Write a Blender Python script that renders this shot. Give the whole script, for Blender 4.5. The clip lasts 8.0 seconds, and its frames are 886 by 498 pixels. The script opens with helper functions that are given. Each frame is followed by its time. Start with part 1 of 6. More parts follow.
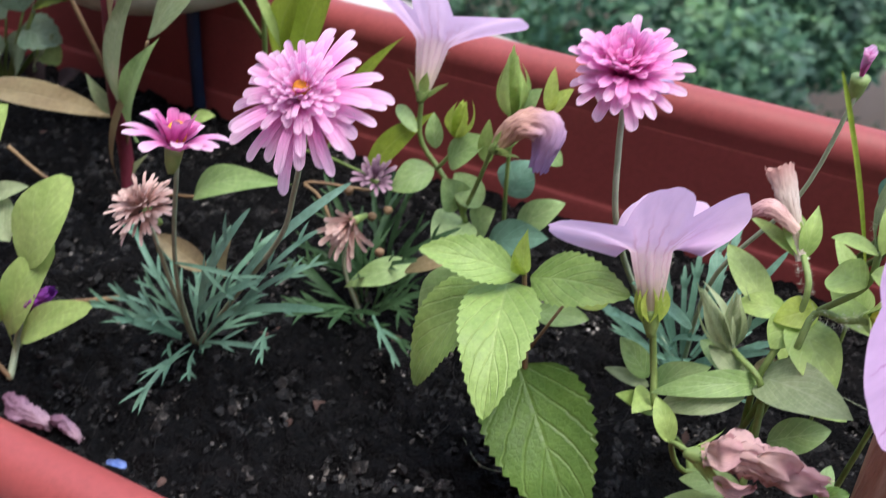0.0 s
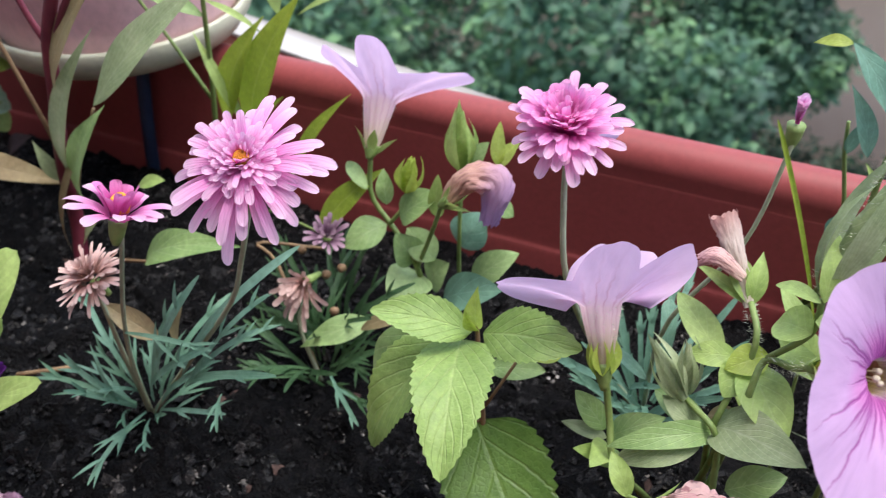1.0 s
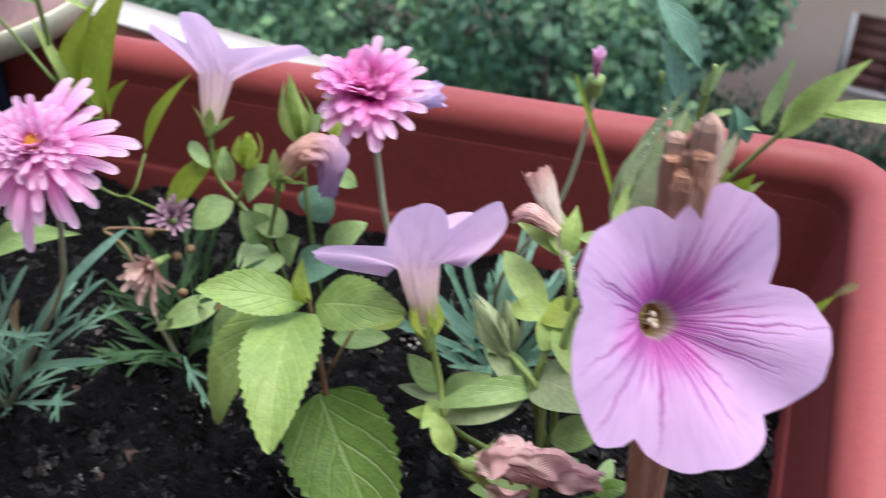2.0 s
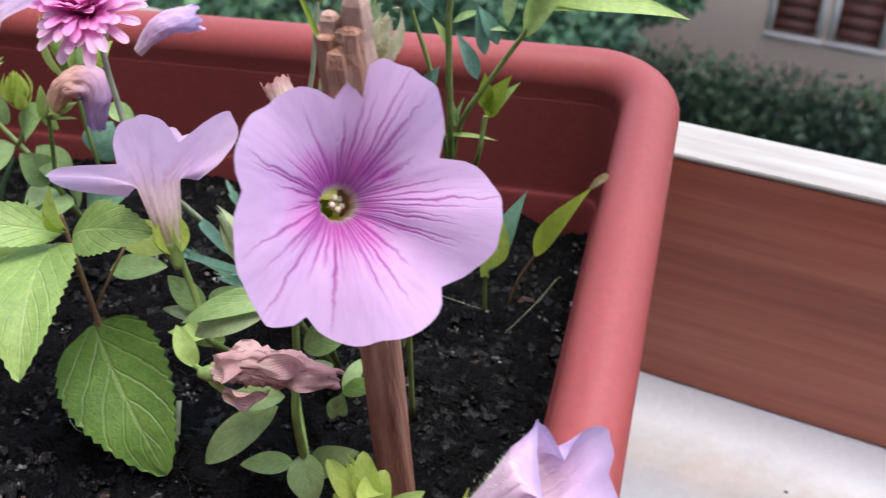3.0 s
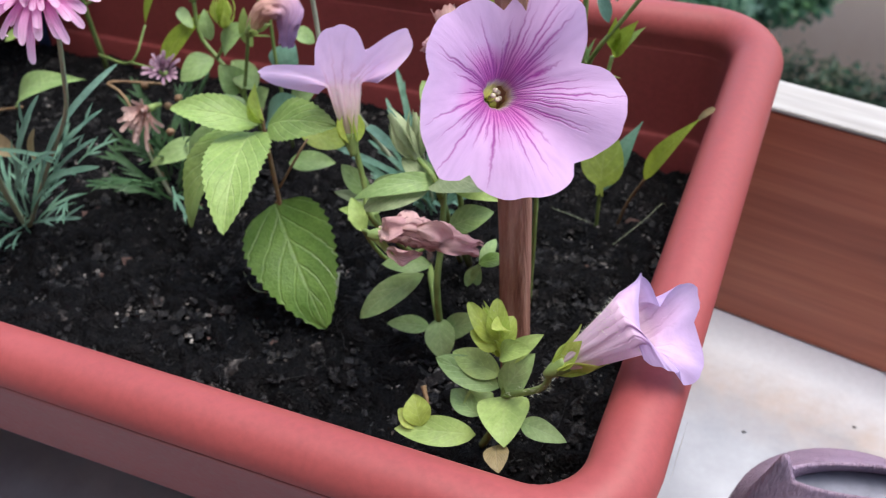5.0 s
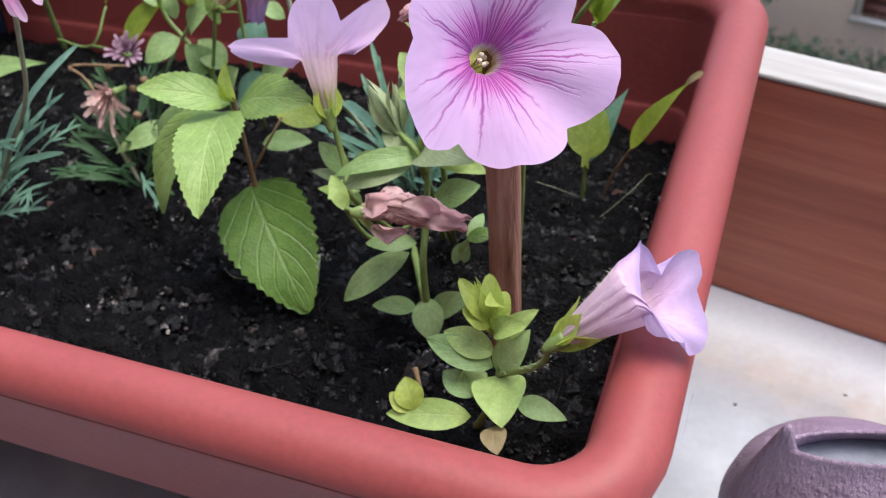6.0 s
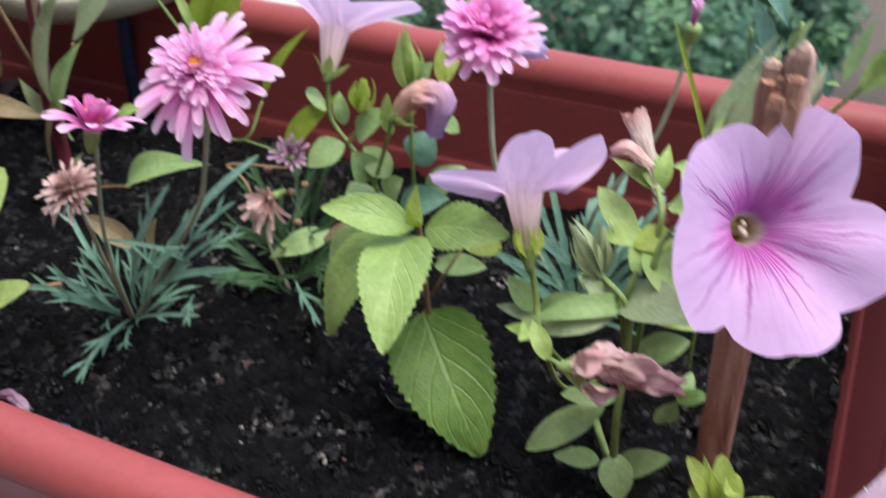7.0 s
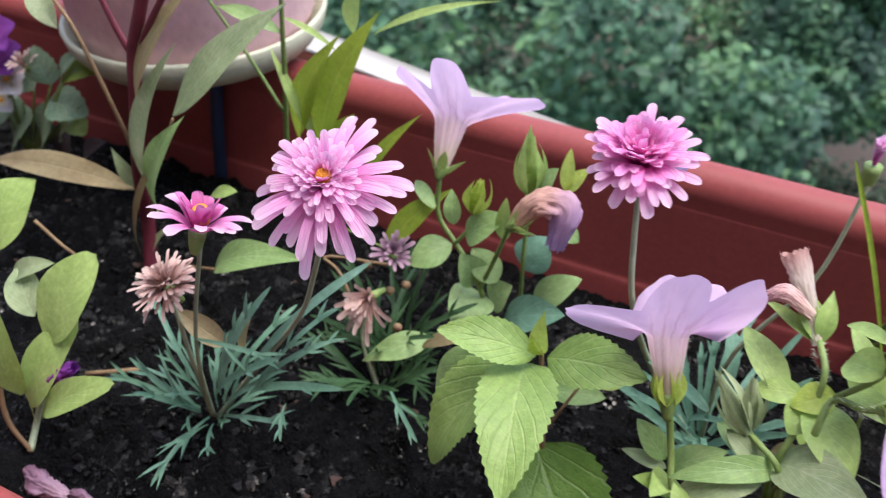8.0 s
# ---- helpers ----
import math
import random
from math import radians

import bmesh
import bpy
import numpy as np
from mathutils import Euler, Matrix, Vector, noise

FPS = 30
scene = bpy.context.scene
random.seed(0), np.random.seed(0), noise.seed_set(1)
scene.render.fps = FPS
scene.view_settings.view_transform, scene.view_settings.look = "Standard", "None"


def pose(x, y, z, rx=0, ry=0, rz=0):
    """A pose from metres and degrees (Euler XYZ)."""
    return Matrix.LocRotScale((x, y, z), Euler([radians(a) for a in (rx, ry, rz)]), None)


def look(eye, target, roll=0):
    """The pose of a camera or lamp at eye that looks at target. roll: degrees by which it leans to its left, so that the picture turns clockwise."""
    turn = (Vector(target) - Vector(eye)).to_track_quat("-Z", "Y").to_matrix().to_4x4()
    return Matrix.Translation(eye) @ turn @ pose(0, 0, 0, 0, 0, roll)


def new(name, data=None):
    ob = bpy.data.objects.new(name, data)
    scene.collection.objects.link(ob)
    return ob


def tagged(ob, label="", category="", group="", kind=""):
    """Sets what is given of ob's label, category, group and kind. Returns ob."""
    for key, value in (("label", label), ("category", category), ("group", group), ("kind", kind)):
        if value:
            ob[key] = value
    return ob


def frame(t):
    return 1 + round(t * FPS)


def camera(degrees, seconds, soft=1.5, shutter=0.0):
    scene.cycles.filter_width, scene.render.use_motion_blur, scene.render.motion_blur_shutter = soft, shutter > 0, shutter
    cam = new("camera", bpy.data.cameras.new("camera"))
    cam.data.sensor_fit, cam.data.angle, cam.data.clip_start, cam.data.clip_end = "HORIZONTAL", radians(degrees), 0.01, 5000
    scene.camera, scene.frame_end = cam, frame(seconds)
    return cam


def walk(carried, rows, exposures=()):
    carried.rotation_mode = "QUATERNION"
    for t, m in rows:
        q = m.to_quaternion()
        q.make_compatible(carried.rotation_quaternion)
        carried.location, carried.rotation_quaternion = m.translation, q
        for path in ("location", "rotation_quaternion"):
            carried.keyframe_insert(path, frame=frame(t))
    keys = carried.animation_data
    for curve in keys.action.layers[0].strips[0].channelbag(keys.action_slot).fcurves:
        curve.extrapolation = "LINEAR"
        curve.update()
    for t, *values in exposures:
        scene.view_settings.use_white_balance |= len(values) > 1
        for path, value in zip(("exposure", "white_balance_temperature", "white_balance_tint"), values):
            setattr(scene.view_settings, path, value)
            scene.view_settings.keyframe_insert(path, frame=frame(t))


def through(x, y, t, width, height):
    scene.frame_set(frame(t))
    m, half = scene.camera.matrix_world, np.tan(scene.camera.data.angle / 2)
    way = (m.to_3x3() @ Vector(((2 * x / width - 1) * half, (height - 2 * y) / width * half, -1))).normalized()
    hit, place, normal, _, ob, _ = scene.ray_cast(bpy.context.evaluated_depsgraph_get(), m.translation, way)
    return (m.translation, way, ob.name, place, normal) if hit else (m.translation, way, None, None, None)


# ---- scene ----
cam = camera(49.2, 8.0, soft=0.95, shutter=0.5)
cam.data.dof.use_dof, cam.data.dof.focus_distance, cam.data.dof.aperture_fstop = True, 0.215, 27.0
# seconds, eye in metres, turn in degrees; x along the planter, y out of the balcony, z up from the sill
PATH = [
    (0.0, -0.0739, -0.2940, 0.3453, 48.83, 0.58, 27.26),
    (0.5, -0.0724, -0.2895, 0.3489, 50.60, 1.20, 25.55),
    (1.0, -0.0702, -0.2870, 0.3496, 50.83, 1.44, 24.52),
    (1.2, -0.0649, -0.2870, 0.3507, 51.15, 1.42, 24.30),
    (2.3, -0.0244, -0.2733, 0.3453, 48.45, 2.78, 18.04),
    (2.5, -0.0127, -0.2756, 0.3438, 48.13, 2.89, 16.92),
    (2.9, 0.0092, -0.2717, 0.3349, 47.36, 3.51, 15.30),
    (3.0, 0.0133, -0.2714, 0.3332, 47.30, 3.69, 15.17),
    (3.2, 0.0175, -0.2755, 0.3344, 47.10, 4.22, 14.81),
    (3.5, 0.0259, -0.2811, 0.3262, 46.43, 5.13, 15.64),
    (4.0, 0.0430, -0.2990, 0.3140, 46.77, 7.29, 18.61),
    (4.2, 0.0485, -0.3090, 0.3137, 46.77, 7.49, 19.47),
    (4.4, 0.0472, -0.3128, 0.3124, 46.49, 7.56, 20.12),
    (4.5, 0.0453, -0.3140, 0.3144, 46.38, 7.62, 20.38),
    (5.0, 0.0224, -0.3273, 0.3502, 47.05, 4.03, 22.61),
    (5.2, 0.0207, -0.3268, 0.3459, 46.63, 3.48, 22.77),
    (6.3, 0.0060, -0.3200, 0.3407, 46.10, 4.45, 19.35),
    (6.5, -0.0110, -0.3155, 0.3412, 46.60, 4.20, 20.60),
    (7.0, -0.0390, -0.3122, 0.3498, 49.52, 2.66, 24.00),
    (7.5, -0.0612, -0.3027, 0.3598, 51.28, 1.42, 26.61),
    (8.0, -0.0758, -0.2918, 0.3539, 51.75, 0.97, 28.10),
]
walk(cam, [(t, pose(x, y, z, rx, ry, rz)) for t, x, y, z, rx, ry, rz in PATH])

# ---- light: an overcast sky over the open side of the balcony ----
world = bpy.data.worlds.new("sky")
scene.world = world
world.use_nodes = True
wn = world.node_tree.nodes
sky = wn.new("ShaderNodeTexSky")
sky.sky_type, sky.sun_disc = "NISHITA", False
sky.sun_elevation, sky.sun_rotation = radians(73), radians(50)
sky.air_density, sky.dust_density, sky.ozone_density = 0.9, 2.6, 1.0
wn["Background"].inputs["Strength"].default_value = 0.15
world.node_tree.links.new(sky.outputs["Color"], wn["Background"].inputs["Color"])
sun = new("sun", bpy.data.lights.new("sun", "SUN"))
sun.data.energy, sun.data.angle, sun.data.color = 1.1, radians(45), (1.0, 0.98, 0.95)
sun.matrix_world = look((0.6, 0.5, 2.6), (0, 0, 0))
scene.view_settings.exposure = 1.66


# ---- materials ----
def graph(name):
    m = bpy.data.materials.new(name)
    m.use_nodes = True
    return m, m.node_tree.nodes, m.node_tree.links


def ramp(nodes, links, source, stops):
    r = nodes.new("ShaderNodeValToRGB")
    while len(r.color_ramp.elements) < len(stops):
        r.color_ramp.elements.new(0.5)
    for e, (at, c) in zip(r.color_ramp.elements, stops):
        e.position, e.color = at, (*c, 1)
    links.new(source, r.inputs["Fac"])
    return r.outputs["Color"]


def noise_of(nodes, links, scale, detail=4.0, rough=0.55, space="Object", stretch=(1, 1, 1)):
    co, mp, tx = nodes.new("ShaderNodeTexCoord"), nodes.new("ShaderNodeMapping"), nodes.new("ShaderNodeTexNoise")
    mp.inputs["Scale"].default_value = stretch
    links.new(co.outputs[space], mp.inputs["Vector"])
    links.new(mp.outputs["Vector"], tx.inputs["Vector"])
    tx.inputs["Scale"].default_value, tx.inputs["Detail"].default_value, tx.inputs["Roughness"].default_value = scale, detail, rough
    return tx.outputs["Fac"]


def mixed(nodes, links, fac, a, b, mode="MIX"):
    mx = nodes.new("ShaderNodeMix")
    mx.data_type, mx.blend_type = "RGBA", mode
    for sock, value in ((mx.inputs["Factor"], fac), (mx.inputs["A"], a), (mx.inputs["B"], b)):
        if isinstance(value, (int, float)):
            sock.default_value = value
        elif isinstance(value, tuple):
            sock.default_value = (*value, 1)
        else:
            links.new(value, sock)
    return mx.outputs["Result"]


def calc(nodes, links, op, a, b=None, c=None):
    n = nodes.new("ShaderNodeMath")
    n.operation = op
    for sock, value in zip(n.inputs, (a, b, c)):
        if value is None:
            continue
        if isinstance(value, (int, float)):
            sock.default_value = value
        else:
            links.new(value, sock)
    return n.outputs["Value"]


def bumped(nodes, links, height, strength, distance):
    b = nodes.new("ShaderNodeBump")
    b.inputs["Strength"].default_value, b.inputs["Distance"].default_value = strength, distance
    links.new(height, b.inputs["Height"])
    return b.outputs["Normal"]


def plain(name, stops, scale=40.0, rough=0.6, grain=300.0, relief=0.0004, strength=0.5, stretch=(1, 1, 1), metal=0.0, detail=5.0, shine=0.5):
    """A solid material: a colour ramp over a coarse noise, and a fine relief."""
    m, n, l = graph(name)
    p = n["Principled BSDF"]
    big = noise_of(n, l, scale, detail, 0.6, stretch=stretch)
    fine = noise_of(n, l, grain, 3.0, 0.6, stretch=stretch)
    colour = ramp(n, l, big, stops)
    colour = mixed(n, l, 0.35, colour, ramp(n, l, fine, [(0.3, (0.55, 0.55, 0.55)), (0.7, (1, 1, 1))]), "MULTIPLY")
    l.new(colour, p.inputs["Base Color"])
    l.new(ramp(n, l, fine, [(0.2, (rough * 0.85,) * 3), (0.8, (min(1, rough * 1.15),) * 3)]), p.inputs["Roughness"])
    p.inputs["Metallic"].default_value, p.inputs["Specular IOR Level"].default_value = metal, shine
    l.new(bumped(n, l, fine, strength, relief), p.inputs["Normal"])
    return m


def thin(name, stops, vein=(0.5, 0.6, 0.3), vein_amount=0.4, veins=9.0, slant=0.9, through=0.35, rough=0.5, scale=60.0, edge=None, fine_veins=False, relief=0.0004):
    """Leaf or petal: mottled colour, a midrib and side veins laid out along the blade, and light passing through."""
    m, n, l = graph(name)
    p, out = n["Principled BSDF"], n["Material Output"]
    uv = n.new("ShaderNodeUVMap")
    uv.uv_map = "blade"
    sp = n.new("ShaderNodeSeparateXYZ")
    l.new(uv.outputs["UV"], sp.inputs["Vector"])
    across = calc(n, l, "ABSOLUTE", calc(n, l, "SUBTRACT", sp.outputs["X"], 0.5))
    along = sp.outputs["Y"]
    mottle = noise_of(n, l, scale, 4.0, 0.6)
    colour = ramp(n, l, mottle, stops)
    info = n.new("ShaderNodeObjectInfo")
    tint = ramp(n, l, info.outputs["Random"], [(0.0, (0.80, 0.84, 0.72)), (1.0, (1.0, 1.0, 1.0))])
    colour = mixed(n, l, 1.0, colour, tint, "MULTIPLY")
    wobble = calc(n, l, "MULTIPLY", calc(n, l, "SUBTRACT", noise_of(n, l, 250, 2.0), 0.5), 0.02)
    rib = calc(n, l, "SMOOTH_MIN", calc(n, l, "DIVIDE", calc(n, l, "ADD", across, wobble), 0.035), 1.0, 0.2)
    crook = calc(n, l, "MULTIPLY", calc(n, l, "SUBTRACT", noise_of(n, l, 140, 2.0), 0.5), 0.07)
    side = calc(n, l, "FRACT", calc(n, l, "MULTIPLY", calc(n, l, "SUBTRACT", calc(n, l, "ADD", along, crook), calc(n, l, "MULTIPLY", across, slant)), veins))
    side = calc(n, l, "DIVIDE", calc(n, l, "ABSOLUTE", calc(n, l, "SUBTRACT", side, 0.5)), 0.10)
    side = calc(n, l, "SMOOTH_MIN", side, 1.0, 0.3)
    mask = calc(n, l, "MINIMUM", rib, side)
    amount = calc(n, l, "MULTIPLY", calc(n, l, "SUBTRACT", 1.0, mask), vein_amount)
    colour = mixed(n, l, amount, colour, vein)
    if edge:
        rim = ramp(n, l, calc(n, l, "ADD", along, calc(n, l, "MULTIPLY", mottle, 0.3)), [(1.08, (0, 0, 0)), (1.36, (1, 1, 1))])
        colour = mixed(n, l, rim, colour, edge)
    net = n.new("ShaderNodeTexVoronoi")
    net.feature = "DISTANCE_TO_EDGE"
    net.inputs["Scale"].default_value = 620.0
    place = n.new("ShaderNodeTexCoord")
    l.new(place.outputs["Object"], net.inputs["Vector"])
    cell = calc(n, l, "SMOOTH_MIN", calc(n, l, "MULTIPLY", net.outputs["Distance"], 5.0), 1.0, 0.3)
    fleck = noise_of(n, l, 520, 4.0, 0.7)
    colour = mixed(n, l, 0.55, colour, ramp(n, l, fleck, [(0.32, (0.70, 0.72, 0.66)), (0.55, (1.05, 1.05, 1.05)), (0.75, (1.5, 1.46, 1.4))]), "MULTIPLY")
    colour = mixed(n, l, calc(n, l, "MULTIPLY", calc(n, l, "SUBTRACT", 1.0, cell), vein_amount * 0.25), colour, vein)
    l.new(colour, p.inputs["Base Color"])
    l.new(ramp(n, l, fleck, [(0.3, (rough * 0.7,) * 3), (0.7, (min(1.0, rough * 1.3),) * 3)]), p.inputs["Roughness"])
    p.inputs["Specular IOR Level"].default_value = 0.4
    bulge = calc(n, l, "ADD", calc(n, l, "MULTIPLY", mottle, 0.6), calc(n, l, "MULTIPLY", cell, 0.22))
    normal = bumped(n, l, calc(n, l, "ADD", mask, bulge), 0.6, relief)
    l.new(normal, p.inputs["Normal"])
    tr = n.new("ShaderNodeBsdfTranslucent")
    l.new(colour, tr.inputs["Color"])
    mx = n.new("ShaderNodeMixShader")
    mx.inputs["Fac"].default_value = through
    l.new(p.outputs["BSDF"], mx.inputs[1])
    l.new(tr.outputs["BSDF"], mx.inputs[2])
    l.new(mx.outputs["Shader"], out.inputs["Surface"])
    return m


def petal_material(name, stops, line, line_amount, through=0.45, lines=11.0, rough=0.6):
    """Petal: colour runs from base to tip (Y of the blade map), with fine branching streaks along it."""
    m, n, l = graph(name)
    p, out = n["Principled BSDF"], n["Material Output"]
    uv = n.new("ShaderNodeUVMap")
    uv.uv_map = "blade"
    sp = n.new("ShaderNodeSeparateXYZ")
    l.new(uv.outputs["UV"], sp.inputs["Vector"])
    soft = noise_of(n, l, 120, 3.0)
    along = calc(n, l, "ADD", sp.outputs["Y"], calc(n, l, "MULTIPLY", calc(n, l, "SUBTRACT", soft, 0.5), 0.16))
    colour = ramp(n, l, along, stops)
    turn = calc(n, l, "ADD", calc(n, l, "MULTIPLY", sp.outputs["X"], lines), calc(n, l, "MULTIPLY", noise_of(n, l, 330, 2.0), 0.8))
    streak = calc(n, l, "ABSOLUTE", calc(n, l, "SUBTRACT", calc(n, l, "FRACT", turn), 0.5))
    wide = calc(n, l, "MULTIPLY_ADD", noise_of(n, l, 420, 3.0), 0.26, 0.02)
    streak = calc(n, l, "SUBTRACT", 1.0, calc(n, l, "SMOOTH_MIN", calc(n, l, "DIVIDE", streak, wide), 1.0, 0.3))
    streak = ramp(n, l, streak, [(0.0, (0, 0, 0)), (0.8, (1, 1, 1))])
    fade = ramp(n, l, along, [(0.02, (0.3, 0.3, 0.3)), (0.28, (1, 1, 1)), (0.50, (0.8, 0.8, 0.8)), (0.74, (0.2, 0.2, 0.2)), (1.0, (0.03, 0.03, 0.03))])
    amount = mixed(n, l, 1.0, streak, fade, "MULTIPLY")
    bw = n.new("ShaderNodeRGBToBW")
    l.new(amount, bw.inputs["Color"])
    colour = mixed(n, l, calc(n, l, "MULTIPLY", bw.outputs["Val"], line_amount), colour, line)
    fold = n.new("ShaderNodeCombineXYZ")
    l.new(calc(n, l, "MULTIPLY", sp.outputs["X"], lines * 1.5), fold.inputs["X"])
    l.new(calc(n, l, "MULTIPLY", sp.outputs["Y"], 4.0), fold.inputs["Y"])
    rays = n.new("ShaderNodeTexNoise")
    rays.inputs["Scale"].default_value, rays.inputs["Detail"].default_value = 1.0, 4.0
    l.new(fold.outputs["Vector"], rays.inputs["Vector"])
    colour = mixed(n, l, 0.3, colour, ramp(n, l, rays.outputs["Fac"], [(0.3, (0.70, 0.66, 0.74)), (0.55, (1, 1, 1)), (0.75, (1.12, 1.12, 1.10))]), "MULTIPLY")
    l.new(colour, p.inputs["Base Color"])
    p.inputs["Roughness"].default_value = rough
    p.inputs["Specular IOR Level"].default_value = 0.25
    l.new(bumped(n, l, calc(n, l, "ADD", calc(n, l, "ADD", bw.outputs["Val"], soft), calc(n, l, "MULTIPLY", rays.outputs["Fac"], 2.0)), 0.5, 0.0004), p.inputs["Normal"])
    tr = n.new("ShaderNodeBsdfTranslucent")
    l.new(colour, tr.inputs["Color"])
    mx = n.new("ShaderNodeMixShader")
    mx.inputs["Fac"].default_value = through
    l.new(p.outputs["BSDF"], mx.inputs[1])
    l.new(tr.outputs["BSDF"], mx.inputs[2])
    l.new(mx.outputs["Shader"], out.inputs["Surface"])
    return m


def veined_material():
    """The open petunia: lilac limb, magenta round the throat, and dark veins of uneven length that run outwards."""
    m, n, l = graph("lilac_petal")
    p, out = n["Principled BSDF"], n["Material Output"]
    uv = n.new("ShaderNodeUVMap")
    uv.uv_map = "blade"
    sp = n.new("ShaderNodeSeparateXYZ")
    l.new(uv.outputs["UV"], sp.inputs["Vector"])
    x, y = sp.outputs["X"], sp.outputs["Y"]
    soft = noise_of(n, l, 90, 4.0)
    along = calc(n, l, "ADD", y, calc(n, l, "MULTIPLY", calc(n, l, "SUBTRACT", soft, 0.5), 0.22))
    colour = ramp(n, l, along, [(0.0, (0.72, 0.68, 0.16)), (0.15, (0.76, 0.70, 0.26)), (0.21, (0.68, 0.60, 0.56)), (0.29, (0.60, 0.26, 0.56)), (0.42, (0.57, 0.31, 0.59)), (0.66, (0.62, 0.38, 0.66)), (1.0, (0.63, 0.43, 0.69))])
    blot = ramp(n, l, noise_of(n, l, 55, 2.0), [(0.42, (0, 0, 0)), (0.60, (1, 1, 1))])
    zone = ramp(n, l, along, [(0.20, (0, 0, 0)), (0.30, (0.85, 0.85, 0.85)), (0.48, (0.65, 0.65, 0.65)), (0.72, (0, 0, 0))])
    colour = mixed(n, l, mixed(n, l, 1.0, blot, zone, "MULTIPLY"), colour, (0.70, 0.14, 0.52))
    total = None
    for lines, reach, warp, thick in ((52.0, 0.98, 0.9, 0.26), (83.0, 0.80, 1.3, 0.24), (23.0, 1.08, 0.5, 0.12)):
        turn = calc(n, l, "ADD", calc(n, l, "MULTIPLY", x, lines), calc(n, l, "MULTIPLY", noise_of(n, l, 260, 3.0), warp))
        pick = n.new("ShaderNodeTexWhiteNoise")
        pick.noise_dimensions = "1D"
        l.new(calc(n, l, "FLOOR", turn), pick.inputs["W"])
        end = calc(n, l, "MULTIPLY_ADD", calc(n, l, "POWER", pick.outputs["Value"], 0.7), reach - 0.38, 0.38)
        gone = calc(n, l, "SUBTRACT", 1.0, calc(n, l, "DIVIDE", along, end))
        gone = calc(n, l, "MINIMUM", calc(n, l, "MAXIMUM", calc(n, l, "MULTIPLY", gone, 3.4), 0.0), 1.0)
        off = calc(n, l, "ABSOLUTE", calc(n, l, "SUBTRACT", calc(n, l, "FRACT", turn), 0.5))
        wide = calc(n, l, "MULTIPLY_ADD", gone, thick, 0.02)
        mark = calc(n, l, "SUBTRACT", 1.0, calc(n, l, "SMOOTH_MIN", calc(n, l, "DIVIDE", off, wide), 1.0, 0.2))
        mark = calc(n, l, "MULTIPLY", calc(n, l, "MAXIMUM", mark, 0.0), calc(n, l, "POWER", gone, 0.6))
        total = mark if total is None else calc(n, l, "MAXIMUM", total, mark)
    begin = ramp(n, l, y, [(0.10, (0.15, 0.15, 0.15)), (0.24, (1, 1, 1))])
    bw = n.new("ShaderNodeRGBToBW")
    l.new(begin, bw.inputs["Color"])
    total = calc(n, l, "MULTIPLY", calc(n, l, "MULTIPLY", total, bw.outputs["Val"]), 0.95)
    colour = mixed(n, l, total, colour, (0.30, 0.035, 0.28))
    fold = n.new("ShaderNodeCombineXYZ")
    l.new(calc(n, l, "MULTIPLY", sp.outputs["X"], 70.0), fold.inputs["X"])
    l.new(calc(n, l, "MULTIPLY", sp.outputs["Y"], 5.0), fold.inputs["Y"])
    rays = n.new("ShaderNodeTexNoise")
    rays.inputs["Scale"].default_value, rays.inputs["Detail"].default_value = 1.0, 4.0
    l.new(fold.outputs["Vector"], rays.inputs["Vector"])
    colour = mixed(n, l, 0.3, colour, ramp(n, l, rays.outputs["Fac"], [(0.3, (0.70, 0.66, 0.74)), (0.55, (1, 1, 1)), (0.75, (1.12, 1.12, 1.10))]), "MULTIPLY")
    l.new(colour, p.inputs["Base Color"])
    p.inputs["Roughness"].default_value, p.inputs["Specular IOR Level"].default_value = 0.6, 0.25
    l.new(bumped(n, l, calc(n, l, "ADD", calc(n, l, "SUBTRACT", soft, total), calc(n, l, "MULTIPLY", rays.outputs["Fac"], 1.0)), 0.4, 0.0004), p.inputs["Normal"])
    tr = n.new("ShaderNodeBsdfTranslucent")
    l.new(colour, tr.inputs["Color"])
    mx = n.new("ShaderNodeMixShader")
    mx.inputs["Fac"].default_value = 0.42
    l.new(p.outputs["BSDF"], mx.inputs[1])
    l.new(tr.outputs["BSDF"], mx.inputs[2])
    l.new(mx.outputs["Shader"], out.inputs["Surface"])
    return m


TERRACOTTA = plain("terracotta_plastic", [(0.3, (0.230, 0.047, 0.046)), (0.7, (0.285, 0.061, 0.060))], 9, 0.48, 500, 0.0001, 0.25, shine=0.26)
SOIL = plain("potting_soil", [(0.3, (0.0009, 0.0010, 0.0013)), (0.52, (0.0023, 0.0024, 0.0029)), (0.68, (0.0068, 0.0062, 0.0066)), (0.82, (0.030, 0.027, 0.026))], 140, 0.5, 850, 0.0020, 1.0, shine=0.10)
# the palest stops paint glints into the crumbs' colour
CRUMB = plain("soil_crumb", [(0.38, (0.0011, 0.0012, 0.0015)), (0.58, (0.0038, 0.0036, 0.0039)), (0.74, (0.022, 0.019, 0.018)), (0.84, (0.13, 0.118, 0.11))], 160, 0.32, 1200, 0.0010, 1.0, shine=0.34)
LUMP = plain("pale_lump", [(0.35, (0.004, 0.0036, 0.0034)), (0.54, (0.022, 0.019, 0.018)), (0.68, (0.13, 0.12, 0.11)), (0.8, (0.34, 0.32, 0.30))], 520, 0.5, 1500, 0.0014, 1.0, shine=0.3)
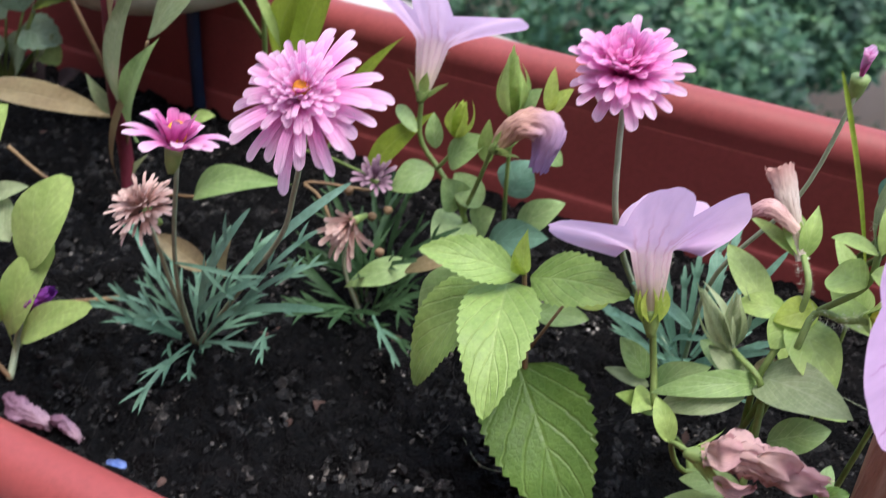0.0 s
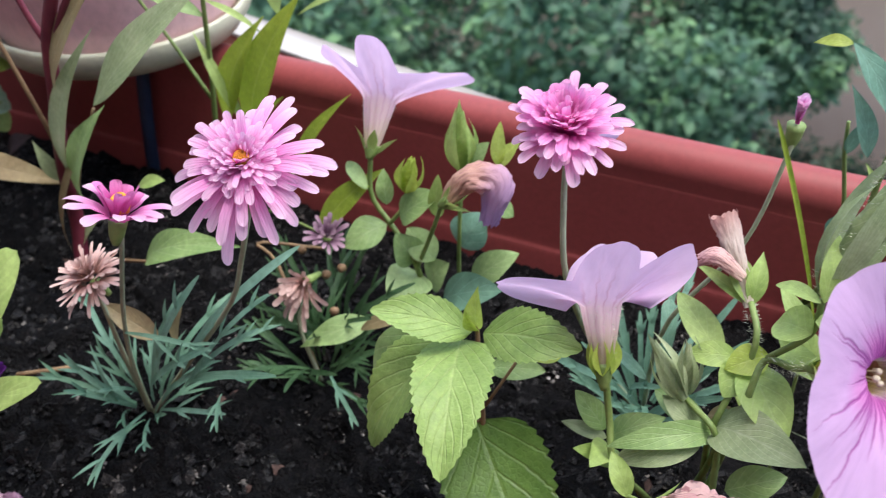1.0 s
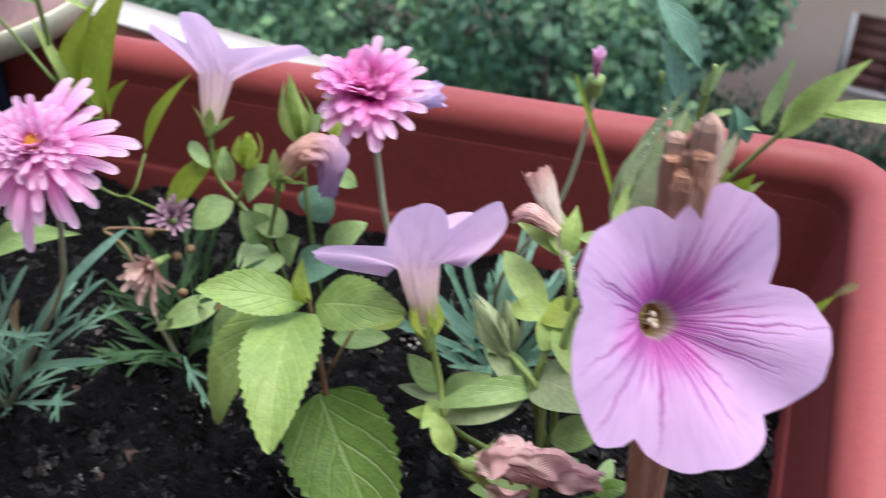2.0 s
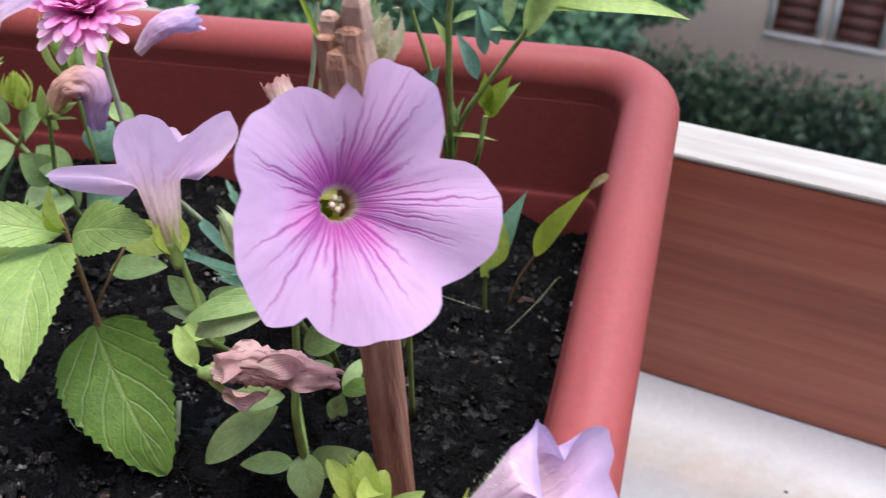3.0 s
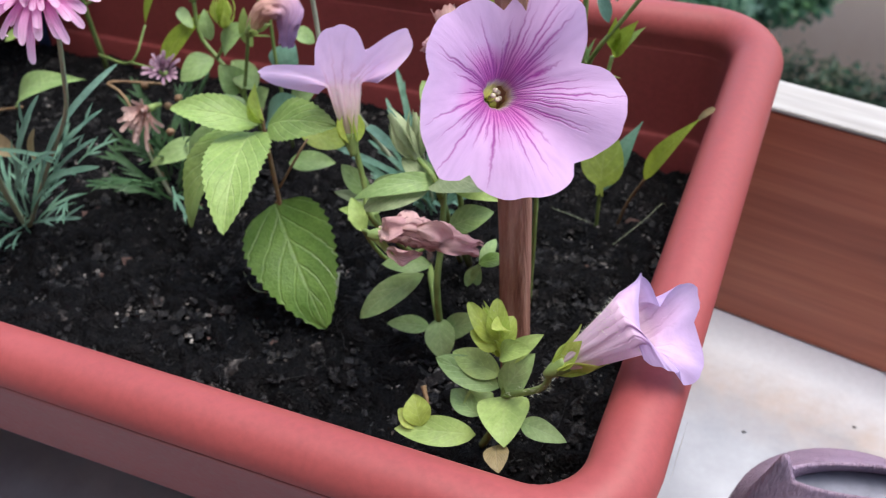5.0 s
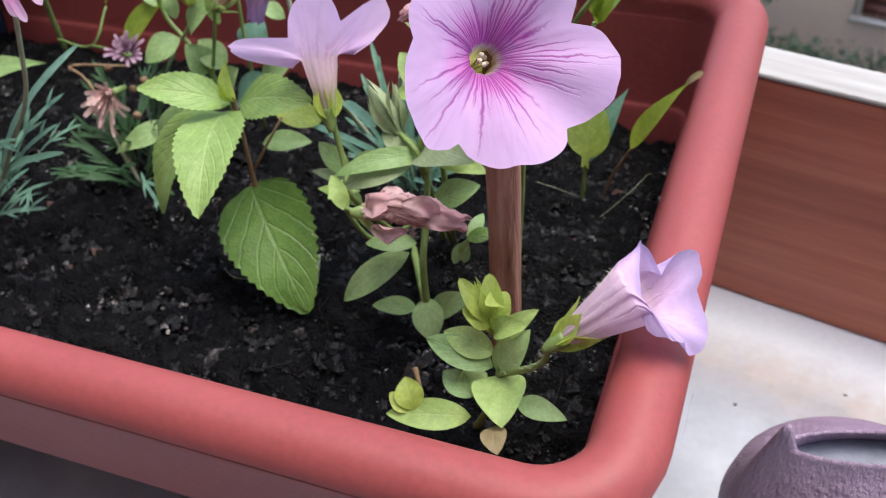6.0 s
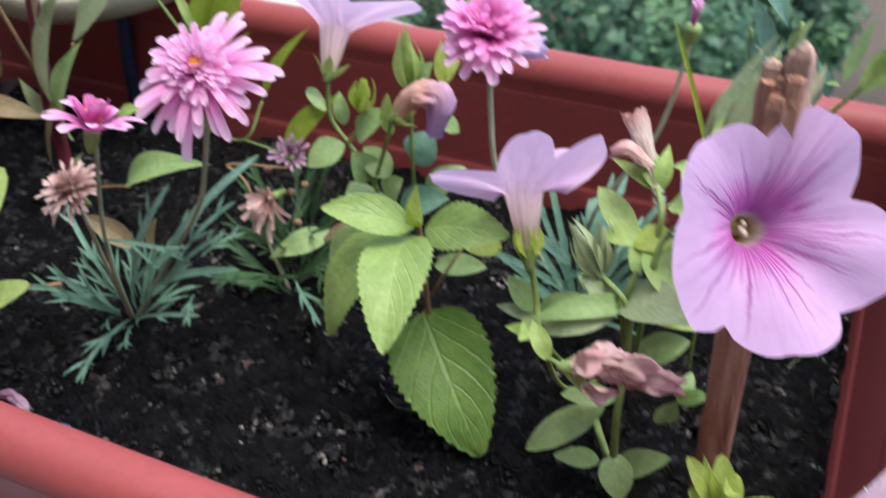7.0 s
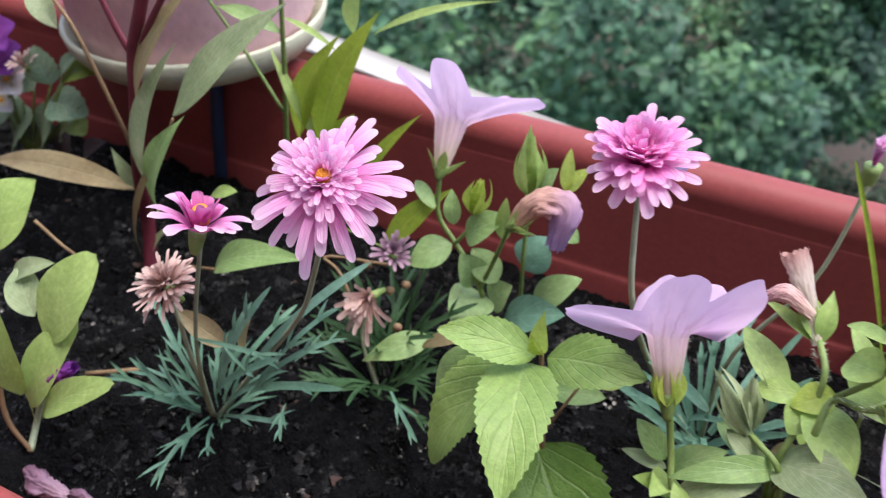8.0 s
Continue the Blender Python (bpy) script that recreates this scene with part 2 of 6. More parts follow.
# pale grains that also paint the wet soil's glints
GRIT_GLINT = plain("grit_glints", [(0.38, (0.02, 0.018, 0.016)), (0.56, (0.16, 0.145, 0.13)), (0.72, (0.58, 0.55, 0.51))], 170, 0.45, 900, 0.0004, 0.6)
BARK_BIT = plain("bark_bit", [(0.3, (0.030, 0.016, 0.013)), (0.7, (0.10, 0.062, 0.052))], 200, 0.7, 900, 0.0005, 0.7, shine=0.2)
STAKE_WOOD = plain("stake_wood", [(0.3, (0.22, 0.10, 0.068)), (0.5, (0.38, 0.20, 0.14)), (0.75, (0.56, 0.37, 0.28))], 260, 0.75, 900, 0.0012, 1.0, stretch=(1, 1, 0.06), shine=0.2)
RAW_WOOD = plain("broken_wood", [(0.3, (0.30, 0.16, 0.12)), (0.7, (0.52, 0.36, 0.30))], 200, 0.8, 800, 0.0006, 0.8, stretch=(1, 1, 0.3))
BOARD = plain("cherry_board", [(0.28, (0.31, 0.076, 0.037)), (0.5, (0.46, 0.132, 0.067)), (0.72, (0.58, 0.20, 0.11))], 34, 0.32, 190, 0.0002, 0.25, stretch=(0.10, 1, 3.0), detail=8.0)
WHITE_EDGE = plain("white_board_edge", [(0.3, (0.22, 0.20, 0.175)), (0.5, (0.36, 0.345, 0.32)), (0.7, (0.48, 0.465, 0.44))], 60, 0.6, 300, 0.0003, 0.5, stretch=(0.06, 1, 1))
GREEN_STEM = plain("green_stem", [(0.3, (0.13, 0.21, 0.05)), (0.7, (0.24, 0.33, 0.10))], 120, 0.55, 900, 0.0003, 0.5)
PALE_STEM = plain("pale_stem", [(0.3, (0.24, 0.29, 0.18)), (0.7, (0.38, 0.43, 0.28))], 120, 0.6, 900, 0.0003, 0.5)
RED_STEM = plain("red_stem", [(0.3, (0.10, 0.012, 0.028)), (0.7, (0.19, 0.03, 0.05))], 120, 0.45, 900, 0.0003, 0.5)
BROWN_STEM = plain("brown_stem", [(0.3, (0.14, 0.08, 0.04)), (0.7, (0.27, 0.18, 0.09))], 120, 0.7, 900, 0.0003, 0.6)
HAIR = plain("plant_hair", [(0.3, (0.55, 0.58, 0.42)), (0.7, (0.72, 0.74, 0.60))], 50, 0.6)

LEAF = thin("petunia_leaf", [(0.3, (0.23, 0.37, 0.135)), (0.7, (0.38, 0.54, 0.23))], (0.48, 0.60, 0.34), 0.28, 5.0, 0.8, 0.30, relief=0.0001)
LEAF_PALE = thin("pale_leaf", [(0.3, (0.31, 0.455, 0.13)), (0.7, (0.45, 0.59, 0.20))], (0.54, 0.64, 0.28), 0.2, 5.0, 0.8, 0.33, relief=0.00007)
LEAF_LIME = thin("lime_leaf", [(0.3, (0.40, 0.52, 0.085)), (0.7, (0.58, 0.69, 0.17))], (0.62, 0.70, 0.26), 0.3, 5.0, 0.8, 0.5, relief=0.0001)
LEAF_SERRATE = thin("serrate_leaf", [(0.3, (0.245, 0.39, 0.10)), (0.7, (0.38, 0.54, 0.18))], (0.50, 0.62, 0.26), 0.30, 6.0, 0.9, 0.33, 0.45, 90, (0.52, 0.46, 0.14), relief=0.0003)
LEAF_DEEP = thin("deep_leaf", [(0.3, (0.10, 0.205, 0.04)), (0.7, (0.175, 0.31, 0.07))], (0.27, 0.40, 0.13), 0.30, 5.0, 0.9, 0.3, 0.42, 90, (0.26, 0.20, 0.07), relief=0.0004)
LEAF_BLUE = thin("blue_green_leaf", [(0.3, (0.10, 0.23, 0.17)), (0.7, (0.20, 0.37, 0.285))], (0.30, 0.46, 0.38), 0.2, 4.0, 0.8, 0.22, relief=0.0001)
LEAF_YELLOW = thin("yellow_green_leaf", [(0.3, (0.26, 0.36, 0.03)), (0.7, (0.38, 0.48, 0.06))], (0.48, 0.54, 0.15), 0.3, 10.0, 1.4, 0.45)
LEAF_DUSTY = thin("dusty_leaf", [(0.3, (0.25, 0.33, 0.17)), (0.6, (0.39, 0.47, 0.27)), (0.8, (0.52, 0.52, 0.36))], (0.56, 0.60, 0.42), 0.3, 7.0, 1.2, 0.3, relief=0.00008)
LEAF_DRY = thin("dry_leaf", [(0.3, (0.30, 0.22, 0.12)), (0.7, (0.44, 0.36, 0.20))], (0.5, 0.42, 0.27), 0.3, 8.0, 1.2, 0.3)
LILAC = veined_material()
LILAC_BACK = petal_material("pale_lilac_petal", [(0.0, (0.70, 0.62, 0.42)), (0.16, (0.82, 0.62, 0.66)), (0.4, (0.82, 0.60, 0.78)), (1.0, (0.78, 0.57, 0.82))], (0.60, 0.26, 0.38), 0.45, 0.50, 15.0)
PINK = petal_material("pink_ray", [(0.0, (0.78, 0.16, 0.50)), (0.30, (0.84, 0.27, 0.62)), (0.7, (0.88, 0.45, 0.73)), (1.0, (0.92, 0.66, 0.84))], (0.72, 0.14, 0.46), 0.4, 0.5, 4.0)
PINK_DEEP = petal_material("deep_pink_ray", [(0.0, (0.80, 0.12, 0.48)), (0.4, (0.86, 0.22, 0.60)), (0.8, (0.90, 0.36, 0.70)), (1.0, (0.92, 0.52, 0.78))], (0.72, 0.10, 0.42), 0.3, 0.5, 4.0)
ROSE = petal_material("rose_ray", [(0.0, (0.528, 0.056, 0.272)), (0.5, (0.592, 0.104, 0.360)), (1.0, (0.640, 0.240, 0.480))], (0.480, 0.040, 0.240), 0.3, 0.35, 4.0)
DRY_PETAL = petal_material("dry_ray", [(0.0, (0.34, 0.18, 0.14)), (0.5, (0.58, 0.36, 0.32)), (1.0, (0.74, 0.56, 0.50))], (0.28, 0.12, 0.10), 0.4, 0.2, 4.0)
WILTED = petal_material("wilted_petal", [(0.0, (0.70, 0.50, 0.42)), (0.5, (0.70, 0.44, 0.42)), (1.0, (0.60, 0.33, 0.34))], (0.24, 0.08, 0.10), 0.8, 0.25, 16.0)
FADED = petal_material("faded_petal", [(0.0, (0.70, 0.54, 0.60)), (0.4, (0.70, 0.49, 0.69)), (0.8, (0.63, 0.47, 0.73)), (1.0, (0.48, 0.37, 0.60))], (0.52, 0.24, 0.48), 0.18, 0.4, 17.0)
DISC = plain("orange_disc", [(0.3, (0.62, 0.20, 0.02)), (0.7, (0.80, 0.40, 0.05))], 900, 0.7, 1500, 0.0006, 0.9)
POLLEN = plain("cream_anther", [(0.3, (0.60, 0.52, 0.36)), (0.7, (0.74, 0.68, 0.54))], 900, 0.7)
OWL = plain("mauve_glaze", [(0.3, (0.235, 0.165, 0.235)), (0.7, (0.33, 0.24, 0.33))], 60, 0.5, 520, 0.0016, 0.9, stretch=(1.6, 1.6, 0.35))
OWL_DARK = plain("plum_glaze", [(0.3, (0.06, 0.035, 0.045)), (0.7, (0.10, 0.06, 0.07))], 60, 0.5)
OWL_EYE = plain("pale_eye", [(0.3, (0.50, 0.52, 0.42)), (0.7, (0.64, 0.66, 0.55))], 60, 0.4)
OWL_INSIDE = plain("grey_inside", [(0.3, (0.13, 0.14, 0.18)), (0.7, (0.20, 0.21, 0.26))], 60, 0.4)
BLACK = plain("black_pupil", [(0.3, (0.008, 0.008, 0.008)), (0.7, (0.014, 0.013, 0.013))], 60, 0.35)
POT_PINK = plain("pink_pot", [(0.3, (0.72, 0.43, 0.46)), (0.7, (0.80, 0.52, 0.55))], 40, 0.35)
POT_CREAM = plain("cream_saucer", [(0.3, (0.42, 0.42, 0.30)), (0.7, (0.54, 0.54, 0.41))], 40, 0.4)
BLUE_SCRAP = plain("blue_scrap", [(0.3, (0.06, 0.12, 0.34)), (0.7, (0.12, 0.20, 0.46))], 200, 0.4)
BLUE = plain("blue_cord", [(0.3, (0.008, 0.018, 0.045)), (0.7, (0.014, 0.030, 0.07))], 80, 0.5)


def marble_material():
    """White marble with grey clouds, and a brown water stain that runs along the board."""
    m, n, l = graph("stained_marble")
    p = n["Principled BSDF"]
    co = n.new("ShaderNodeTexCoord")
    sp = n.new("ShaderNodeSeparateXYZ")
    l.new(co.outputs["Object"], sp.inputs["Vector"])
    cloud = noise_of(n, l, 14, 6.0, 0.6)
    grain = noise_of(n, l, 320, 3.0)
    base = ramp(n, l, cloud, [(0.3, (0.22, 0.24, 0.275)), (0.6, (0.36, 0.385, 0.43)), (0.8, (0.46, 0.48, 0.52))])
    out_of = calc(n, l, "ADD", sp.outputs["Y"], calc(n, l, "MULTIPLY", calc(n, l, "SUBTRACT", cloud, 0.5), 0.03))
    clean = ramp(n, l, calc(n, l, "MULTIPLY_ADD", out_of, 5.0, 0.5), [(0.28, (0, 0, 0)), (0.40, (1, 1, 1))])
    base = mixed(n, l, clean, base, (0.84, 0.87, 0.89))
    stain = ramp(n, l, calc(n, l, "MULTIPLY_ADD", out_of, 5.0, 0.5), [(0.16, (0, 0, 0)), (0.27, (0.45, 0.45, 0.45)), (0.33, (0.55, 0.55, 0.55)), (0.42, (0, 0, 0))])
    base = mixed(n, l, mixed(n, l, 1.0, stain, ramp(n, l, noise_of(n, l, 30, 5.0, 0.7), [(0.35, (0.15, 0.15, 0.15)), (0.65, (1, 1, 1))]), "MULTIPLY"), base, (0.50, 0.36, 0.25))
    l.new(mixed(n, l, 0.15, base, ramp(n, l, grain, [(0.3, (0.6, 0.6, 0.6)), (0.7, (1, 1, 1))]), "MULTIPLY"), p.inputs["Base Color"])
    p.inputs["Roughness"].default_value = 0.35
    l.new(bumped(n, l, grain, 0.2, 0.0002), p.inputs["Normal"])
    return m


MARBLE = marble_material()
PLASTER = plain("house_plaster", [(0.3, (0.52, 0.48, 0.44)), (0.7, (0.60, 0.57, 0.53))], 6, 0.85, 200, 0.001, 0.5)
FACADE = plain("pinkish_render", [(0.3, (0.92, 0.58, 0.40)), (0.7, (0.96, 0.64, 0.46))], 1.2, 0.85, 30, 0.003, 0.5)
SHUTTER = plain("brown_shutter", [(0.3, (0.20, 0.065, 0.045)), (0.7, (0.28, 0.10, 0.07))], 3, 0.6, 60, 0.003, 0.5, stretch=(1, 1, 8))
PALE_TRIM = plain("pale_surround", [(0.3, (0.80, 0.64, 0.52)), (0.7, (0.88, 0.72, 0.60))], 3, 0.8, 60, 0.002, 0.4)
# the lawn's shade is painted in: its green is darkened
GRASS = plain("shade_toned_lawn", [(0.3, (0.016, 0.034, 0.016)), (0.7, (0.035, 0.062, 0.028))], 1.5, 0.9, 30, 0.02, 0.8)
TREE_BARK = plain("tree_bark", [(0.3, (0.05, 0.04, 0.03)), (0.7, (0.11, 0.085, 0.065))], 6, 0.9, 40, 0.01, 0.8, stretch=(1, 1, 0.2))


def foliage_material(name, dark, light):
    m, n, l = graph(name)
    p, out = n["Principled BSDF"], n["Material Output"]
    geo = n.new("ShaderNodeNewGeometry")
    one = ramp(n, l, geo.outputs["Random Per Island"], [(0.0, dark), (1.0, light)])
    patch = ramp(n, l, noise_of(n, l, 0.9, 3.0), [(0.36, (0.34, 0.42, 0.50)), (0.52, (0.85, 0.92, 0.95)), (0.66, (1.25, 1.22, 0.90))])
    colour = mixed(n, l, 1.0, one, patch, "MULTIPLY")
    l.new(colour, p.inputs["Base Color"])
    p.inputs["Roughness"].default_value = 0.6
    tr = n.new("ShaderNodeBsdfTranslucent")
    l.new(colour, tr.inputs["Color"])
    mx = n.new("ShaderNodeMixShader")
    mx.inputs["Fac"].default_value = 0.35
    l.new(p.outputs["BSDF"], mx.inputs[1])
    l.new(tr.outputs["BSDF"], mx.inputs[2])
    l.new(mx.outputs["Shader"], out.inputs["Surface"])
    return m


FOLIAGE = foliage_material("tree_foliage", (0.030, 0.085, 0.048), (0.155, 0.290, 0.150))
HEDGE = foliage_material("hedge_foliage", (0.014, 0.038, 0.022), (0.042, 0.085, 0.042))


# ---- builders ----
def part(name, bm, material, parent=None, label=""):
    """Link a bmesh as one mesh object under a thing or a part."""
    data = bpy.data.meshes.new(name)
    bm.to_mesh(data)
    bm.free()
    for f in data.polygons:
        f.use_smooth = True
    for one in material if isinstance(material, (list, tuple)) else [material]:
        data.materials.append(one)
    ob = new(name, data)
    ob.parent = parent
    if label:
        ob["label"] = label
    return ob


def empty(name, label, category, group="", kind=""):
    return tagged(new(name), label, category, group, kind)


def grid(bm, points, closed=False, uvs=None):
    """Quads over rows of points; closed joins each row's ends. uvs in the same layout go into the blade map."""
    rows = [[bm.verts.new(p) for p in row] for row in points]
    lay = bm.loops.layers.uv.verify() if uvs is None else (bm.loops.layers.uv.get("blade") or bm.loops.layers.uv.new("blade"))
    for i in range(len(rows) - 1):
        n = len(rows[i])
        for j in range(n if closed else n - 1):
            k = (j + 1) % n
            f = bm.faces.new((rows[i][j], rows[i][k], rows[i + 1][k], rows[i + 1][j]))
            if uvs is not None:
                for loop, (a, b) in zip(f.loops, ((i, j), (i, j + 1), (i + 1, j + 1), (i + 1, j))):
                    loop[lay].uv = uvs[a][b]
    return rows


def bend(points, steps):
    """A smooth line through the given points."""
    pts = [Vector(p) for p in points]
    if len(pts) == 2:
        return [pts[0].lerp(pts[1], i / steps) for i in range(steps + 1)]
    ext = [2 * pts[0] - pts[1], *pts, 2 * pts[-1] - pts[-2]]
    res = []
    for i in range(steps + 1):
        u = i / steps * (len(pts) - 1)
        k = min(int(u), len(pts) - 2)
        s = u - k
        a, b, c, e = ext[k:k + 4]
        res.append(0.5 * (2 * b + (c - a) * s + (2 * a - 5 * b + 4 * c - e) * s * s + (3 * b - a - 3 * c + e) * s ** 3))
    return res


def frame_of(way, up=(0, 0, 1)):
    way = Vector(way).normalized()
    side = way.cross(Vector(up))
    side = side.normalized() if side.length > 1e-4 else way.orthogonal().normalized()
    return way, side, side.cross(way).normalized()


def tube(bm, line, radii, sides=8, hairs=0.0, rnd=None, wobble=0.0):
    """A round stem along a line; radii run from its start to its end."""
    rows, n = [], len(line) - 1
    for i, p in enumerate(line):
        way = line[min(i + 1, n)] - line[max(i - 1, 0)]
        _, s, u = frame_of(way, (0.3, -0.8, 0.52))
        f = i / n * (len(radii) - 1)
        k = min(int(f), len(radii) - 2)
        r = radii[k] + (radii[k + 1] - radii[k]) * (f - k)
        row = []
        for j in range(sides):
            a = 2 * math.pi * j / sides
            rr = r * (1 + (wobble * noise.noise((p + s * math.cos(a) * 0.01 + u * math.sin(a) * 0.01) * 300) if wobble else 0))
            row.append(p + (s * math.cos(a) + u * math.sin(a)) * rr)
        rows.append(row)
    made = grid(bm, rows, True)
    for row in (made[0][::-1], made[-1]):
        bm.faces.new(row)
    return bm


def stem(parent, points, radii, material, steps=14, name="stem", label="", sides=8, wobble=0.0):
    return part(name, tube(bmesh.new(), bend(points, steps), radii, sides, wobble=wobble), material, parent, label)


def hairs(parent, points, radius, count, length, seed=1):
    """Fine pale hairs standing off a stem or tube."""
    rnd, bm, line = random.Random(seed), bmesh.new(), bend(points, 30)
    for _ in range(count):
        k = rnd.randrange(30)
        p = line[k].lerp(line[k + 1], rnd.random())
        _, s, u = frame_of(line[k + 1] - line[k])
        a = rnd.uniform(0, 2 * math.pi)
        o = s * math.cos(a) + u * math.sin(a)
        r = radius if isinstance(radius, float) else radius[0] + (radius[1] - radius[0]) * k / 29
        q = p + o * r
        e = q + (o + 0.4 * Vector((rnd.uniform(-1, 1), rnd.uniform(-1, 1), rnd.uniform(-1, 1)))).normalized() * length * rnd.uniform(0.5, 1.1)
        w = o.cross(e - q + Vector((0.001, 0, 0))).normalized() * 0.00008
        vs = [bm.verts.new(v) for v in (q - w, q + w, e)]
        bm.faces.new(vs)
    ob = part("hairs", bm, HAIR, parent)
    ob["kind"] = "stuff"
    return ob


SHAPES = {
    "oval": lambda s: math.sin(math.pi * s ** 0.85) ** 0.75,
    "heart": lambda s: (math.sin(math.pi * s ** 0.60)) ** 0.66,
    "lance": lambda s: math.sin(math.pi * s ** 0.8) ** 1.1,
    "spoon": lambda s: 0.18 + 0.82 * math.sin(math.pi * min(1, max(0, (s - 0.25) / 0.75)) ** 0.9) ** 0.7 if s < 0.985 else 0.05,
    "ray": lambda s: min(1.0, 0.42 + s * 1.1) * max(0.0, 1 - max(0, (s - 0.88) / 0.12) ** 2.4) ** 0.5,
    "strap": lambda s: min(1.0, 0.45 + s * 1.2) * max(0.0, 1 - max(0, (s - 0.80) / 0.20) ** 2) ** 0.5,
}


def blade(bm, base, tip, width, up, shape="oval", arch=0.12, fold=0.15, teeth=0, wave=0.05, curl=0.0, rows=14, cols=6, seed=0):
    """One leaf or petal: a sheet from base to tip, arched towards up, folded along its midrib, with a wavy or toothed edge."""
    base, tip, up = Vector(base), Vector(tip), Vector(up)
    length = (tip - base).length
    way, side, nrm = frame_of(tip - base, up)
    pts, uvs = [], []
    if teeth:
        rows = max(rows, teeth * 2)
    for i in range(rows + 1):
        s = math.sin(math.pi / 2 * i / rows) if shape in ("strap", "spoon", "ray") else i / rows
        c = base.lerp(tip, s) + nrm * (4 * s * (1 - s) * arch * length) - nrm * (curl * length * s * s)
        half = max(0.02, SHAPES[shape](min(max(s, 0.001), 0.999))) * width * 0.5
        pr, ur = [], []
        for j in range(cols + 1):
            x = 2 * j / cols - 1
            reach = half * x
            back = 0.0
            if teeth and abs(x) > 0.99:
                reach *= 1.06 if i % 2 else 0.98
                back = (0.35 if i % 2 else 0) * length / rows
            lift = fold * half * (abs(x) ** 1.4)
            ripple = wave * width * noise.noise(Vector((s * 3.1 + seed * 7.7, x * 1.3, seed * 3.3))) * (0.3 + abs(x))
            pr.append(c + side * reach + nrm * (lift + ripple) + way * back)
            ur.append((j / cols, s))
        pts.append(pr)
        uvs.append(ur)
    grid(bm, pts, False, uvs)
    return bm


def leaf(parent, base, tip, width, up=(0.1, -0.5, 0.85), material=None, name="leaf", label="", **kw):
    seed = kw.pop("seed", int(abs(base[0] * 7919 + tip[1] * 6007 + tip[2] * 4001) * 1000) % 997)
    return part(name, blade(bmesh.new(), base, tip, width, up, seed=seed, **kw), material or LEAF, parent, label)


def box(bm, lo, hi, bevel=0.0):
    g = bmesh.ops.create_cube(bm, size=1.0)
    for v in g["verts"]:
        v.co = Vector(((lo[i] + hi[i]) / 2 + v.co[i] * (hi[i] - lo[i]) for i in range(3)))
    if bevel:
        bmesh.ops.bevel(bm, geom=list({e for v in g["verts"] for e in v.link_edges}), offset=bevel, segments=2, affect="EDGES")
    return bm


# ---- the balcony's edge ----
YAW = -11.3  # the parapet stands askew to the planter


def slab(name, lo, hi, material, m, bevel=0.0, label="", category="", kind="structure"):
    ob = part(name, box(bmesh.new(), lo, hi, bevel), material)
    for f in ob.data.polygons:
        f.use_smooth = False
    ob.matrix_world = m
    return tagged(ob, label, category, "", kind)


def faceted(ob):
    for f in ob.data.polygons:
        f.use_smooth = False
    return ob


EDGE = pose(0, 0.013, 0, 0, 0, YAW)
slab("marble_sill", (-2.4, -0.5, -0.03), (2.0, 0.012, 0), MARBLE, EDGE, 0.003, "white marble sill with brown water stains and grey dirt", "sill")
board = empty("parapet_board", "reddish brown wooden board with a white top edge", "board", kind="structure")
board.matrix_world = EDGE
faceted(part("panel", box(bmesh.new(), (-2.4, 0.0, 0.0005), (2.0, 0.0175, 0.1195), 0.0008), BOARD, board))
faceted(part("edge_strip", box(bmesh.new(), (-2.4, -0.0012, 0.1199), (2.0, 0.0187, 0.1218), 0.0004), WHITE_EDGE, board, "white board edge with grey streaks"))
slab("parapet_wall", (-2.4, -0.5, -1.15), (2.0, 0.02, -0.0305), PLASTER, EDGE, 0, "pale plaster parapet under the sill", "wall")
slab("balcony_floor", (-2.4, -2.2, -1.15), (2.0, -0.5005, -1.0), PLASTER, EDGE, 0, "pale balcony floor", "floor")
# unseen ceiling, sides and back wall, added to block and bounce sky light
slab("added_ceiling", (-2.4, -2.2, 1.7), (2.0, -0.8, 1.85), PLASTER, EDGE, 0, "unseen pale ceiling, added to block sky light from above and behind", "ceiling")
slab("added_side_wall", (-2.6, -2.4, -1.15), (-2.4005, 0.02, 1.85), PLASTER, EDGE, 0, "unseen pale side wall, added to block sky light from the side", "wall")
slab("added_side_wall", (2.0005, -2.4, -1.15), (2.2, 0.02, 1.85), PLASTER, EDGE, 0, "unseen pale side wall, added to block sky light from the side", "wall")
slab("added_back_wall", (-2.4, -2.4, -1.15), (2.0, -2.2005, 1.7), PLASTER, EDGE, 0, "unseen pale wall behind the camera, added to shape the light", "wall")


# ---- the planter ----
LENGTH, WIDTH, RIM, ROUND = 0.80, 0.2180, 0.1585, 0.021


def loop_at(out, z, per=9):
    """A rounded rectangle, out metres outside the middle of the rim, at height z."""
    r = max(0.004, ROUND + out)
    pts, inset = [], r - out
    for cx, cy, a0 in ((-inset, -inset, 0), (-LENGTH + inset, -inset, 90), (-LENGTH + inset, -WIDTH + inset, 180), (-inset, -WIDTH + inset, 270)):
        for k in range(per + 1):
            a = radians(a0 + 90 * k / per)
            pts.append(Vector((cx + r * math.cos(a) - 0.0005, cy + r * math.sin(a) - 0.0015, z)))
    return pts


def swept(profile):
    bm = bmesh.new()
    rows = grid(bm, [loop_at(o, z) for o, z in profile], True)
    return bm, rows


